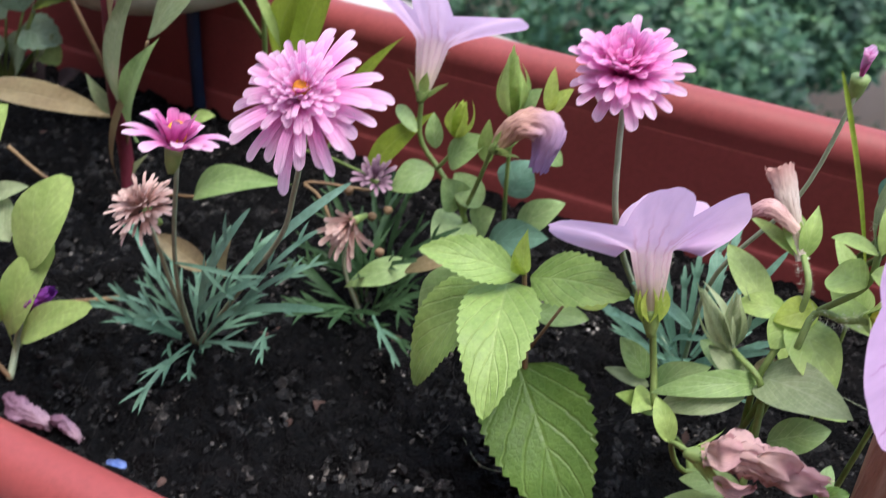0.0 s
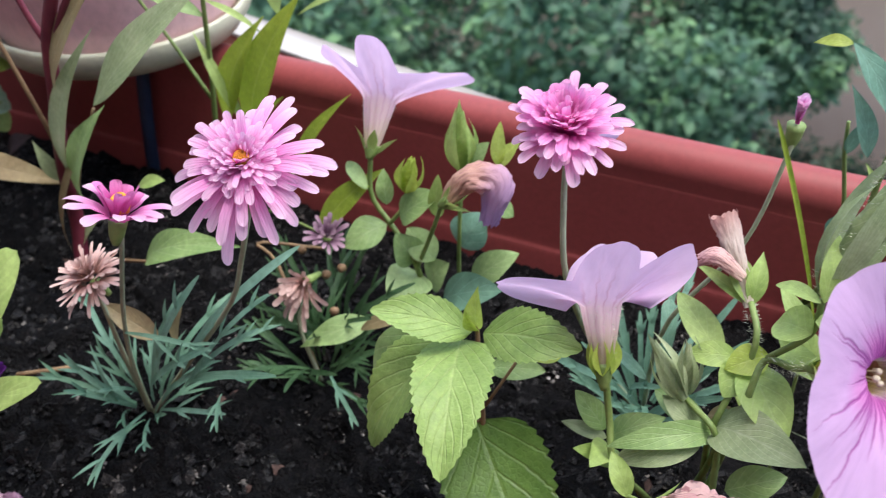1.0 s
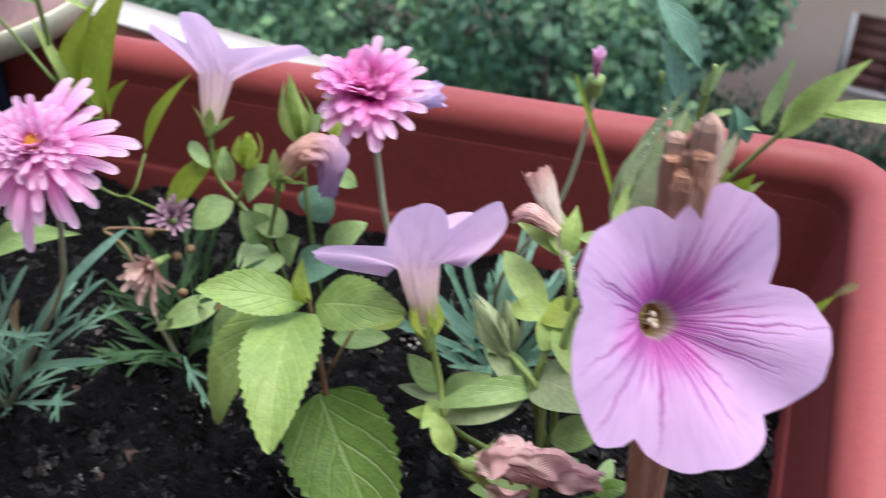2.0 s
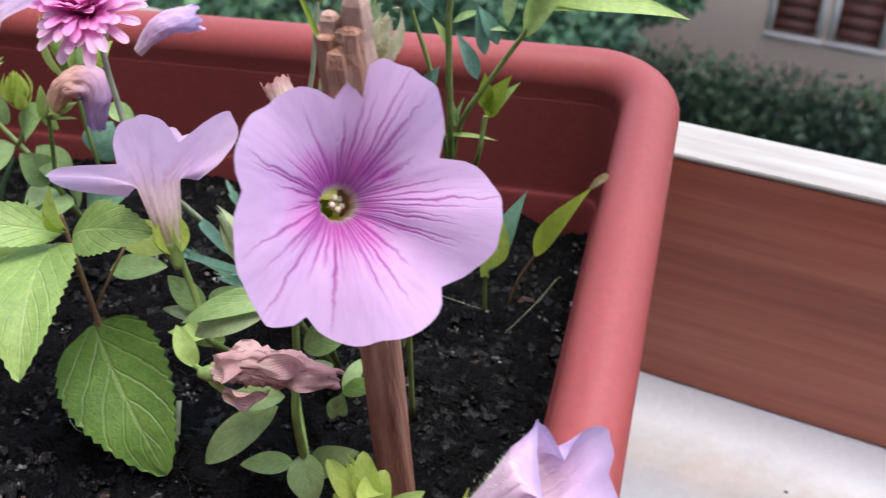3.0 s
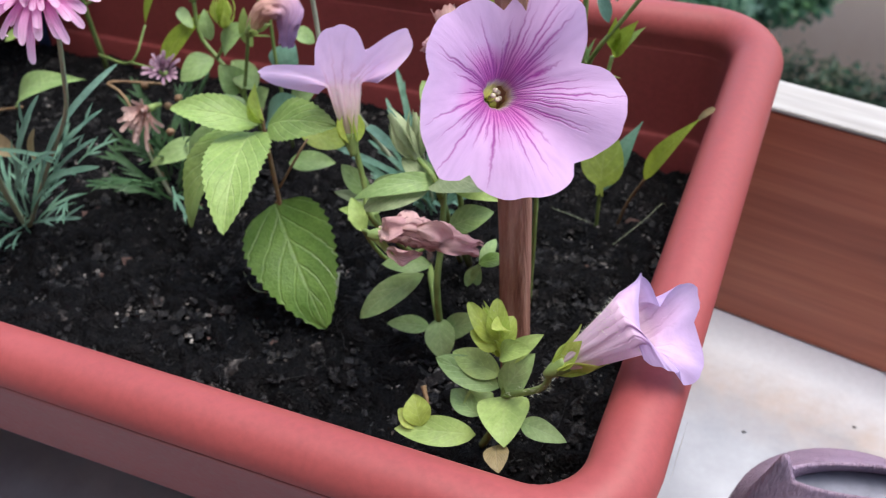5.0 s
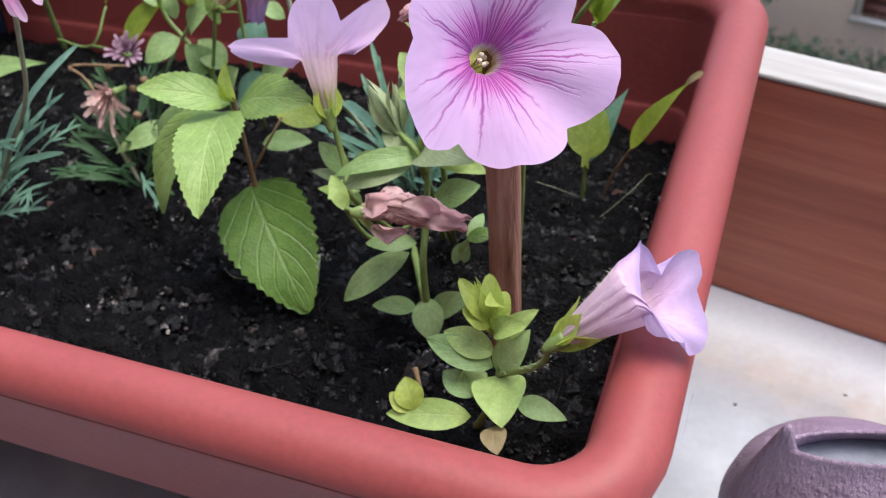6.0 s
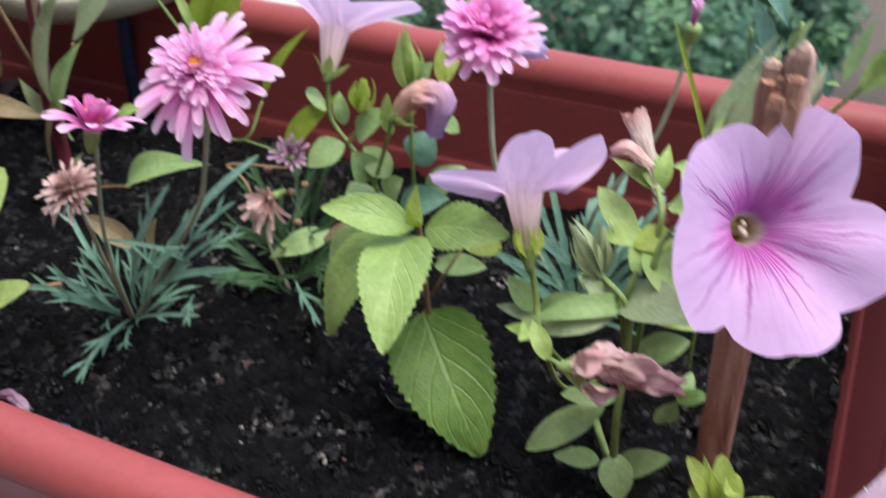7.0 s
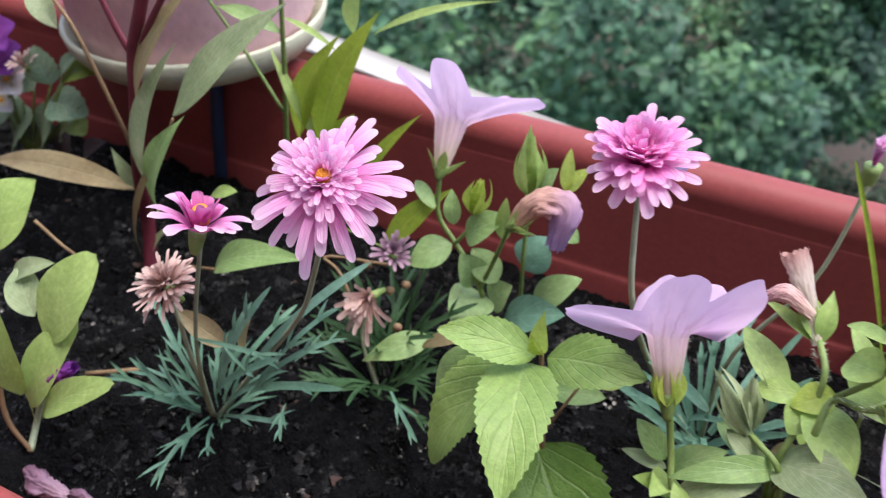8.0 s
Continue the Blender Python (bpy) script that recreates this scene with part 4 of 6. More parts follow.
def sepals(parent, at, axis, length, spread, width, material, count=5, start=0.0):
    """The green calyx: a small cup with narrow lobes round a flower's base."""
    w, s, u = frame_of(axis)
    at = Vector(at)
    cup = bmesh.new()
    tube(cup, bend([at - w * length * 0.25, at, at + w * length * 0.3], 6), [0.0009, 0.0020, 0.0024], 10)
    calyx = part("calyx", cup, GREEN_STEM, parent)
    for k in range(count):
        a = start + 2 * math.pi * k / count
        o = s * math.cos(a) + u * math.sin(a)
        b = at + o * 0.0016
        part("sepal", blade(bmesh.new(), b, b + (w + o * spread).normalized() * length, width, o, "lance", -0.10, 0.3, rows=8, cols=4, seed=k), material, calyx)
    return calyx


def stamens(parent, throat, axis, seed=2):
    w, s, u = frame_of(axis)
    rnd = random.Random(seed)
    for k in range(5):
        a = 2 * math.pi * k / 5
        o = (s * math.cos(a) + u * math.sin(a)) * 0.0011
        tip = Vector(throat) + o * 1.1 + w * rnd.uniform(-0.0035, 0.0)
        bm = bmesh.new()
        tube(bm, bend([Vector(throat) + o * 0.6 - w * 0.010, tip], 3), [0.00022, 0.0002], 5)
        bmesh.ops.create_icosphere(bm, subdivisions=1, radius=0.00075, matrix=Matrix.Translation(tip))
        part("stamen", bm, POLLEN, parent)


def ray_head(plant, at, axis, whorls, disc, material, seed=0, name="flower_head", label="", droop=0.0, shape="ray", disc_material=None, jitter=13, green=1.0):
    """A daisy head: whorls of ray petals (count, length, width, rise in degrees) round a disc."""
    w, s, u = frame_of(axis, (0.2, 0.97, 0.1))
    at, rnd = Vector(at), random.Random(seed)
    cup = bmesh.new()
    tube(cup, bend([at - w * 0.0062, at - w * 0.0035, at + w * 0.0004], 6), [0.0009, 0.0030 * green, 0.0038 * green], 12)
    head = part(name, cup, GREEN_STEM, plant, label)
    if disc:
        bm = bmesh.new()
        for k in range(70):
            r, a = disc * math.sqrt(k / 70), 2.39996 * k
            c = at + w * (0.0060 + 0.0016 * (1 - (r / disc) ** 2)) + (s * math.cos(a) + u * math.sin(a)) * r
            tube(bm, [c - w * 0.0030, c, c + w * 0.0006], [0.0004, 0.00045, 0.00012], 5)
        part("disc", bm, disc_material or DISC, head)
    for i, (count, length, width, rise, *own) in enumerate(whorls):
        for k in range(count):
            a = 2 * math.pi * (k + 0.5 * (i % 2) + rnd.uniform(-0.22, 0.22)) / count
            o = s * math.cos(a) + u * math.sin(a)
            e = radians(rise + rnd.uniform(-jitter, jitter))
            ln = length * rnd.uniform(0.70, 1.16)
            b = at + o * max(disc * 0.85, 0.0024 * max(0.08, math.cos(radians(rise)) ** 1.5)) + w * 0.0008 * (1 + i)
            tip = b + (o * math.cos(e) + w * math.sin(e)) * ln - Vector((0, 0, droop * ln))
            part("ray_petal", blade(bmesh.new(), b, tip, width * rnd.uniform(0.85, 1.15), w + o * 0.01, shape, 0.10 + 0.05 * rnd.random(), 0.16, rows=9, cols=4, wave=0.16, curl=rnd.uniform(-0.04, 0.14) if length > 0.011 else rnd.uniform(-0.30, 0.15), seed=rnd.randrange(90)), own[0] if own else material, head)
    return head


def feather(plant, base, tip, width, material, lobes=4, up=(0.1, -0.5, 0.85), arch=0.12, seed=0):
    """A narrow leaf cut into a few pairs of pointed lobes."""
    rnd, bm = random.Random(seed), bmesh.new()
    base, tip = Vector(base), Vector(tip)
    ln = (tip - base).length
    way, s, nrm = frame_of(tip - base, up)
    blade(bm, base, tip, ln * 0.034 + 0.0006, up, "strap", arch, 0.25, rows=10, cols=2, seed=seed)
    for k in range(lobes):
        f = 0.36 + 0.42 * k / max(1, lobes - 1) + rnd.uniform(-0.04, 0.04)
        c = base.lerp(tip, f) + nrm * (4 * f * (1 - f) * arch * ln)
        for sgn in (-1, 1):
            if rnd.random() < 0.22:
                continue
            e = c + (way * rnd.uniform(0.9, 1.2) + s * sgn * rnd.uniform(0.25, 0.6) + nrm * rnd.uniform(-0.1, 0.2)).normalized() * width * rnd.uniform(0.8, 1.6) * (1.2 - 0.6 * f)
            blade(bm, c - way * 0.001, e, ln * 0.012 + 0.0008, up, "lance", 0.05, 0.2, rows=5, cols=2, seed=seed + k)
    return part("leaf", bm, material, plant)


def tuft(plant, base, count, reach, rise, material, seed, width=0.009, lobes=2):
    """A rosette of cut leaves round the foot of a plant."""
    rnd, base = random.Random(seed), Vector(base)
    for k in range(count):
        a, r = 2 * math.pi * (k + rnd.random()) / count, reach * rnd.uniform(0.55, 1.1)
        h = rise * rnd.uniform(0.25, 1.1)
        foot = base + Vector((math.cos(a) * 0.004, math.sin(a) * 0.004, h * 0.35 * rnd.random()))
        feather(plant, foot, base + Vector((math.cos(a) * r, math.sin(a) * r, h)), width, material, lobes, arch=rnd.uniform(0.03, 0.2), seed=seed * 31 + k)


def crumpled(parent, points, radii, material, seed, name="wilted_corolla", label="", rough=0.45, flat=0.7, ragged=0.0022):
    """A withered flower: a tube along a line, creased lengthwise and shrunken unevenly."""
    line, rows, uvs, n = bend(points, 26), [], [], 44
    for i, p in enumerate(line):
        way = line[min(i + 1, 26)] - line[max(i - 1, 0)]
        _, s, u = frame_of(way, (0.1, -0.4, 0.9))
        f = i / 26 * (len(radii) - 1)
        k = min(int(f), len(radii) - 2)
        r = radii[k] + (radii[k + 1] - radii[k]) * (f - k)
        row, ur = [], []
        for j in range(n + 1):
            a = 2 * math.pi * (j % n) / n
            at = Vector((math.cos(a) * 1.7 + seed, math.sin(a) * 1.7, i * 0.16))
            crease = 0.45 * noise.noise(at) + 0.8 * (0.28 - abs(noise.noise(at * 1.9 + Vector((0, 0, i * 0.12))))) + 0.5 * (0.25 - abs(noise.noise(at * 4.3)))
            jag = way.normalized() * ragged * noise.noise(Vector((math.cos(a) * 2, math.sin(a) * 2, seed))) * max(0, (i - 18) / 8)
            rr = r * (1 + rough * 1.6 * crease)
            row.append(p + s * math.cos(a) * rr + u * math.sin(a) * rr * flat + jag)
            ur.append((j / n, i / 26))
        rows.append(row)
        uvs.append(ur)
    bm = bmesh.new()
    grid(bm, rows, False, uvs)
    bmesh.ops.remove_doubles(bm, verts=bm.verts, dist=1e-6)
    return part(name, bm, material, parent, label)


def bud(parent, base, tip, radius, material, name="bud", label="", seed=1):
    """A closed bud wrapped in narrow leaves."""
    base, tip = Vector(base), Vector(tip)
    w, s, u = frame_of(tip - base)
    ln = (tip - base).length
    core = crumpled(parent, [base, base.lerp(tip, 0.5), base.lerp(tip, 0.93)], [radius * 0.45, radius * 0.8, radius * 0.3], material, seed, name, label, 0.15, 0.9)
    for k in range(5):
        a = 2 * math.pi * k / 5 + seed
        o = s * math.cos(a) + u * math.sin(a)
        part("sepal", blade(bmesh.new(), base + o * radius * 0.4, base + w * ln * (0.8 + 0.25 * (k % 2)) + o * radius * 0.75, radius * 1.1, o, "lance", 0.14, 0.3, rows=8, cols=4, seed=k), material, core)
    return core


MAUVE_DRY = petal_material("dry_mauve_ray", [(0.0, (0.16, 0.08, 0.12)), (0.5, (0.26, 0.15, 0.22)), (1.0, (0.40, 0.27, 0.33))], (0.10, 0.05, 0.08), 0.5, 0.2, 4.0)
LEAF_FERN = thin("fern_leaf", [(0.3, (0.035, 0.095, 0.035)), (0.7, (0.075, 0.16, 0.07))], (0.13, 0.22, 0.12), 0.3, 4.0, 0.8, 0.25)
FADED_PEACH = petal_material("peach_mauve_petal", [(0.0, (0.60, 0.40, 0.28)), (0.45, (0.64, 0.38, 0.32)), (0.7, (0.52, 0.34, 0.52)), (1.0, (0.46, 0.32, 0.60))], (0.40, 0.16, 0.22), 0.4, 0.35, 20.0)
SPENT = petal_material("papery_petal", [(0.0, (0.62, 0.56, 0.46)), (0.7, (0.64, 0.53, 0.47)), (1.0, (0.50, 0.27, 0.24))], (0.42, 0.20, 0.16), 0.5, 0.3, 14.0)
VIOLET = petal_material("violet_petal", [(0.0, (0.30, 0.05, 0.30)), (1.0, (0.22, 0.05, 0.34))], (0.08, 0.01, 0.10), 0.6, 0.25, 20.0)
WHITE_PETAL = petal_material("white_petal", [(0.0, (0.70, 0.55, 0.15)), (0.4, (0.78, 0.76, 0.76)), (1.0, (0.80, 0.78, 0.82))], (0.4, 0.2, 0.4), 0.4, 0.35, 20.0)
LEAF_PANSY = thin("pansy_leaf", [(0.3, (0.22, 0.34, 0.22)), (0.7, (0.40, 0.52, 0.36))], (0.46, 0.58, 0.44), 0.3, 5.0, 0.8, 0.3, relief=0.0003)
CREAM = thin("cream_bract", [(0.3, (0.55, 0.52, 0.34)), (0.7, (0.72, 0.68, 0.48))], (0.5, 0.5, 0.28), 0.2, 5.0, 0.8, 0.3)
LEAF_DEAD = thin("dead_leaf", [(0.3, (0.05, 0.03, 0.04)), (0.7, (0.11, 0.08, 0.09))], (0.16, 0.12, 0.12), 0.3, 6.0, 0.8, 0.15)


def bmesh_ball(at, r):
    bm = bmesh.new()
    bmesh.ops.create_icosphere(bm, subdivisions=2, radius=r, matrix=Matrix.Translation(at))
    for q in bm.verts:
        q.co += (q.co - Vector(at)) * 0.25 * noise.noise(q.co * 900)
    return bm


def pansy_flower(plant, at, axis, radius, material):
    w, s, u = frame_of(axis)
    head = part("flower", bmesh_ball(at, 0.0012), DISC, plant)
    for k in range(5):
        a = 2 * math.pi * k / 5 + 0.3
        o = s * math.cos(a) + u * math.sin(a)
        part("petal", blade(bmesh.new(), at, Vector(at) + o * radius + w * 0.001, radius * 1.1, w, "heart", 0.05, 0.1, rows=8, cols=6, wave=0.15, seed=k), material, head)


marguerite = empty("marguerite_plant", "marguerite with double pink daisies and blue-green cut leaves, in soil", "flowering plant", "marguerites")
stem(marguerite, [(-0.2466, -0.1395, 0.1140), (-0.2258, -0.1370, 0.1462), (-0.2092, -0.1340, 0.1713), (-0.2019, -0.1340, 0.1904), (-0.1918, -0.1355, 0.2210)], [0.00088, 0.00075, 0.00082], PALE_STEM)
stem(marguerite, [(-0.2466, -0.1395, 0.1140), (-0.2438, -0.1430, 0.1433), (-0.2382, -0.1450, 0.1682), (-0.2290, -0.1461, 0.1982)], [0.00088, 0.00068, 0.00068], PALE_STEM)
stem(marguerite, [(-0.2466, -0.1395, 0.1140), (-0.2462, -0.1430, 0.1447), (-0.2480, -0.1432, 0.1674)], [0.00088, 0.00075, 0.00068], PALE_STEM)
ray_head(marguerite, (-0.1912, -0.1385, 0.2232), (0.16, -0.44, 0.88), [(22, 0.0172, 0.0029, -6), (18, 0.0150, 0.0028, 6), (20, 0.0106, 0.0021, 20), (36, 0.0086, 0.0017, 30), (42, 0.0070, 0.0014, 44), (38, 0.0054, 0.0012, 60), (20, 0.0046, 0.0011, 72)], 0.0021, PINK, 3, label="double pink daisy with an orange eye", droop=0.05)
ray_head(marguerite, (-0.2290, -0.1461, 0.2022), (0.08, 0.38, 0.92), [(13, 0.0118, 0.0036, 22, PINK), (9, 0.0090, 0.0034, 50)], 0.0022, ROSE, 5, label="small half-open rose pink daisy", green=0.65)
ray_head(marguerite, (-0.2480, -0.1432, 0.1734), (-0.25, -0.35, 0.9), [(34, 0.0092, 0.0012, 2), (34, 0.0084, 0.0012, 24), (30, 0.0072, 0.0011, 46), (22, 0.0060, 0.0010, 70)], 0, DRY_PETAL, 6, label="withered pinkish brown daisy head", droop=0.1, green=0.45)
feather(marguerite, (-0.2325, -0.1380, 0.1342), (-0.1948, -0.1180, 0.1844), 0.0126, LEAF_BLUE, 2, seed=22)
feather(marguerite, (-0.2393, -0.1390, 0.1293), (-0.2200, -0.1320, 0.1764), 0.0078, LEAF_BLUE, 2, seed=35)
feather(marguerite, (-0.2442, -0.1390, 0.1216), (-0.2097, -0.1450, 0.1641), 0.0079, LEAF_BLUE, 2, seed=50)
feather(marguerite, (-0.2296, -0.1390, 0.1340), (-0.1865, -0.1480, 0.1656), 0.0066, LEAF_BLUE, 2, seed=63)
feather(marguerite, (-0.2183, -0.1390, 0.1514), (-0.2052, -0.1220, 0.1665), 0.0075, LEAF_BLUE, 2, seed=55)
feather(marguerite, (-0.2477, -0.1390, 0.1158), (-0.2472, -0.1700, 0.1143), 0.0095, LEAF_BLUE, 2, seed=73)
feather(marguerite, (-0.2478, -0.1390, 0.1212), (-0.2481, -0.1550, 0.1401), 0.0074, LEAF_BLUE, 2, seed=3)
feather(marguerite, (-0.2522, -0.1420, 0.1165), (-0.2413, -0.1550, 0.1269), 0.0066, LEAF_BLUE, 2, seed=44)
feather(marguerite, (-0.2126, -0.1420, 0.1415), (-0.2052, -0.1550, 0.1419), 0.0047, LEAF_BLUE, 2, seed=27)
feather(marguerite, (-0.2418, -0.1390, 0.1281), (-0.2300, -0.1300, 0.1651), 0.0080, LEAF_BLUE, 2, seed=52)
feather(marguerite, (-0.2494, -0.1390, 0.1243), (-0.2611, -0.1400, 0.1403), 0.0075, LEAF_BLUE, 2, seed=10)
feather(marguerite, (-0.2268, -0.1390, 0.1379), (-0.2045, -0.1300, 0.1601), 0.0077, LEAF_BLUE, 2, seed=85)
feather(marguerite, (-0.2404, -0.1450, 0.1583), (-0.2144, -0.1400, 0.1564), 0.0084, LEAF_BLUE, 2, seed=15)
feather(marguerite, (-0.2387, -0.1390, 0.1321), (-0.2483, -0.1300, 0.1422), 0.0074, LEAF_BLUE, 2, seed=30)
feather(marguerite, (-0.2173, -0.1300, 0.1463), (-0.2070, -0.1200, 0.1517), 0.0061, LEAF_BLUE, 2, seed=53)
tuft(marguerite, (-0.2466, -0.1395, 0.1140), 17, 0.032, 0.030, LEAF_BLUE, 11)
leaf(marguerite, (-0.2357, -0.1380, 0.1516), (-0.2502, -0.1410, 0.1627), 0.0073, material=LEAF_DRY, shape='oval', fold=0.4)
leaf(marguerite, (-0.2369, -0.1300, 0.1411), (-0.2314, -0.1300, 0.1588), 0.0046, material=LEAF_DRY)
marguerite_b = empty("marguerite_plant", "faded marguerite with dead brown heads and fine green leaves", "flowering plant", "marguerites")
stem(marguerite_b, [(-0.2048, -0.1040, 0.1130), (-0.2130, -0.1000, 0.1322), (-0.2109, -0.0948, 0.1428)], [0.00082, 0.00061, 0.00061], PALE_STEM)
stem(marguerite_b, [(-0.2048, -0.1040, 0.1130), (-0.2249, -0.0900, 0.1446), (-0.2335, -0.0880, 0.1510), (-0.2130, -0.0800, 0.1491)], [0.00075, 0.00054, 0.00054], BROWN_STEM)
ray_head(marguerite_b, (-0.2109, -0.0948, 0.1478), (-0.1, -0.75, 0.2), [(16, 0.0105, 0.0018, 38), (14, 0.0090, 0.0016, 58), (10, 0.0075, 0.0015, 75)], 0, DRY_PETAL, 8, label="withered brown daisy head", droop=0.45, green=0.4)
ray_head(marguerite_b, (-0.2103, -0.0820, 0.1558), (0.3, -0.3, 0.8), [(18, 0.0066, 0.0014, 35), (16, 0.0058, 0.0013, 65)], 0, MAUVE_DRY, 9, label="withered mauve daisy head", green=0.4)
tuft(marguerite_b, (-0.2048, -0.1040, 0.1130), 18, 0.034, 0.032, LEAF_FERN, 13, 0.009)
tuft(marguerite_b, (-0.2094, -0.0850, 0.1130), 18, 0.030, 0.030, LEAF_FERN, 17, 0.009)
part("seed_bead", bmesh_ball((-0.1987, -0.1000, 0.1433), 0.0016), BROWN_STEM, marguerite_b)
part("seed_bead", bmesh_ball((-0.2186, -0.0850, 0.1506), 0.0016), BROWN_STEM, marguerite_b)
part("seed_bead", bmesh_ball((-0.2040, -0.0850, 0.1476), 0.0016), BROWN_STEM, marguerite_b)
part("seed_bead", bmesh_ball((-0.2104, -0.0850, 0.1427), 0.0016), BROWN_STEM, marguerite_b)
feather(marguerite_b, (-0.1966, -0.1100, 0.1253), (-0.1782, -0.1250, 0.1247), 0.0072, LEAF_BLUE, 2, seed=20)
leaf(marguerite_b, (-0.1907, -0.0900, 0.1334), (-0.2102, -0.1050, 0.1274), 0.0094, material=LEAF, shape='lance')
leaf(marguerite_b, (-0.1742, -0.0900, 0.1435), (-0.1932, -0.0950, 0.1328), 0.0055, material=LEAF_DRY)
marguerite_c = empty("marguerite_plant", "young marguerite with one double pink daisy on a long stalk", "flowering plant", "marguerites")
stem(marguerite_c, [(-0.1030, -0.0788, 0.1130), (-0.1194, -0.0874, 0.1500), (-0.1244, -0.1004, 0.1830), (-0.1268, -0.0990, 0.2050), (-0.1278, -0.0959, 0.2217)], [0.00095, 0.00082, 0.00075], PALE_STEM, steps=22)
stem(marguerite_c, [(-0.1030, -0.0788, 0.1130), (-0.0987, -0.0900, 0.1648), (-0.0838, -0.0830, 0.1934), (-0.0785, -0.0780, 0.2190), (-0.0782, -0.0765, 0.2251)], [0.00075, 0.00061, 0.00054], PALE_STEM, steps=22)
ray_head(marguerite_c, (-0.1278, -0.0965, 0.2222), (0.0, -0.30, 0.95), [(20, 0.0132, 0.0028, 12, PINK), (20, 0.0124, 0.0027, 24, PINK), (24, 0.0113, 0.0026, 36), (26, 0.0100, 0.0026, 46), (26, 0.0088, 0.0025, 55), (20, 0.0076, 0.0023, 64), (14, 0.0066, 0.0021, 74)], 0.0020, PINK_DEEP, 12, label="dome-shaped double pink daisy", green=0.6, disc_material=PINK_DEEP)
ray_head(marguerite_c, (-0.0782, -0.0765, 0.2261), (0.05, 0.0, 1.0), [(12, 0.0062, 0.0020, 74), (10, 0.0060, 0.0018, 82)], 0, PINK, 14, label="closed rose pink daisy bud", green=0.6)
tuft(marguerite_c, (-0.1030, -0.0788, 0.1130), 30, 0.034, 0.042, LEAF_BLUE, 19, 0.005, 2)
leaf(marguerite_c, (-0.0970, -0.0900, 0.1545), (-0.1001, -0.0800, 0.1664), 0.0043, material=LEAF_BLUE, shape='strap')
leaf(marguerite_c, (-0.1200, -0.0900, 0.1551), (-0.0984, -0.1100, 0.1642), 0.0032, material=LEAF_BLUE, shape='strap')
nettle = empty("toothed_leaf_plant", "young plant with heart-shaped toothed yellow-green leaves", "plant")
stem(nettle, [(-0.1380, -0.1240, 0.1080), (-0.1385, -0.1230, 0.1420), (-0.1428, -0.1165, 0.1670), (-0.1434, -0.1150, 0.1750)], [0.00095, 0.00075, 0.00054], BROWN_STEM)
stem(nettle, [(-0.1390, -0.1225, 0.1430), (-0.1402, -0.1232, 0.1425)], [0.00041, 0.00041], BROWN_STEM, steps=3)
stem(nettle, [(-0.1425, -0.1170, 0.1655), (-0.1468, -0.1178, 0.1665)], [0.00048, 0.00041], BROWN_STEM, steps=3)
stem(nettle, [(-0.1385, -0.1215, 0.1480), (-0.1340, -0.1140, 0.1570), (-0.1320, -0.1090, 0.1610)], [0.00048, 0.00041], BROWN_STEM, steps=5)
leaf(nettle, (-0.1402, -0.1232, 0.1425), (-0.1107, -0.1502, 0.1180), 0.0300, material=LEAF_DEEP, shape='heart', teeth=15, arch=0.06, fold=0.12, up=(0.1, -0.55, 0.83), cols=8)
leaf(nettle, (-0.1470, -0.1180, 0.1668), (-0.1359, -0.1565, 0.1577), 0.0205, material=LEAF_SERRATE, shape='heart', teeth=17, arch=0.13, fold=0.18, up=(0.1, -0.45, 0.9), cols=8)
leaf(nettle, (-0.1480, -0.1190, 0.1665), (-0.1654, -0.1392, 0.1381), 0.0205, material=LEAF_SERRATE, shape='heart', teeth=16, arch=0.15, fold=0.25, up=(-0.35, -0.5, 0.8), cols=8)
leaf(nettle, (-0.1445, -0.1165, 0.1695), (-0.1681, -0.1286, 0.1791), 0.0125, material=LEAF_SERRATE, shape='oval', teeth=14, arch=0.1, fold=0.2, up=(0.0, -0.45, 0.9), cols=8)
leaf(nettle, (-0.1415, -0.1155, 0.1690), (-0.1135, -0.1190, 0.1772), 0.0150, material=LEAF_SERRATE, shape='oval', teeth=14, arch=0.14, fold=0.1, up=(0.0, -0.5, 0.87), cols=8)
leaf(nettle, (-0.1433, -0.1155, 0.1700), (-0.1435, -0.1146, 0.1845), 0.0055, material=LEAF_LIME, shape='lance', fold=0.5, up=(0, -1, 0.1))
leaf(nettle, (-0.1428, -0.1160, 0.1700), (-0.1455, -0.1185, 0.1790), 0.0040, material=LEAF_LIME, shape='lance', fold=0.5, up=(0, -1, 0.1))
leaf(nettle, (-0.1351, -0.1080, 0.1622), (-0.1233, -0.1000, 0.1545), 0.0106, material=LEAF_LIME, shape='oval', up=(0, -0.5, 0.86))
leaf(nettle, (-0.1446, -0.1050, 0.1449), (-0.1285, -0.1000, 0.1450), 0.0076, material=LEAF, shape='oval')
leaf(nettle, (-0.1596, -0.1180, 0.1673), (-0.1704, -0.1250, 0.1484), 0.0128, material=LEAF, shape='oval', arch=0.05)
leaf(nettle, (-0.1554, -0.1100, 0.1567), (-0.1633, -0.1120, 0.1432), 0.0083, material=LEAF, shape='oval')
petunia = empty("petunia_plant", "petunia with a pale lilac flower and soft green leaves", "flowering plant", "petunias")
stem(petunia, [(-0.1852, -0.0618, 0.1120), (-0.1831, -0.0720, 0.1446), (-0.1926, -0.0690, 0.1558), (-0.2017, -0.0660, 0.1647), (-0.2021, -0.0637, 0.1795)], [0.00102, 0.00088, 0.00082], GREEN_STEM)
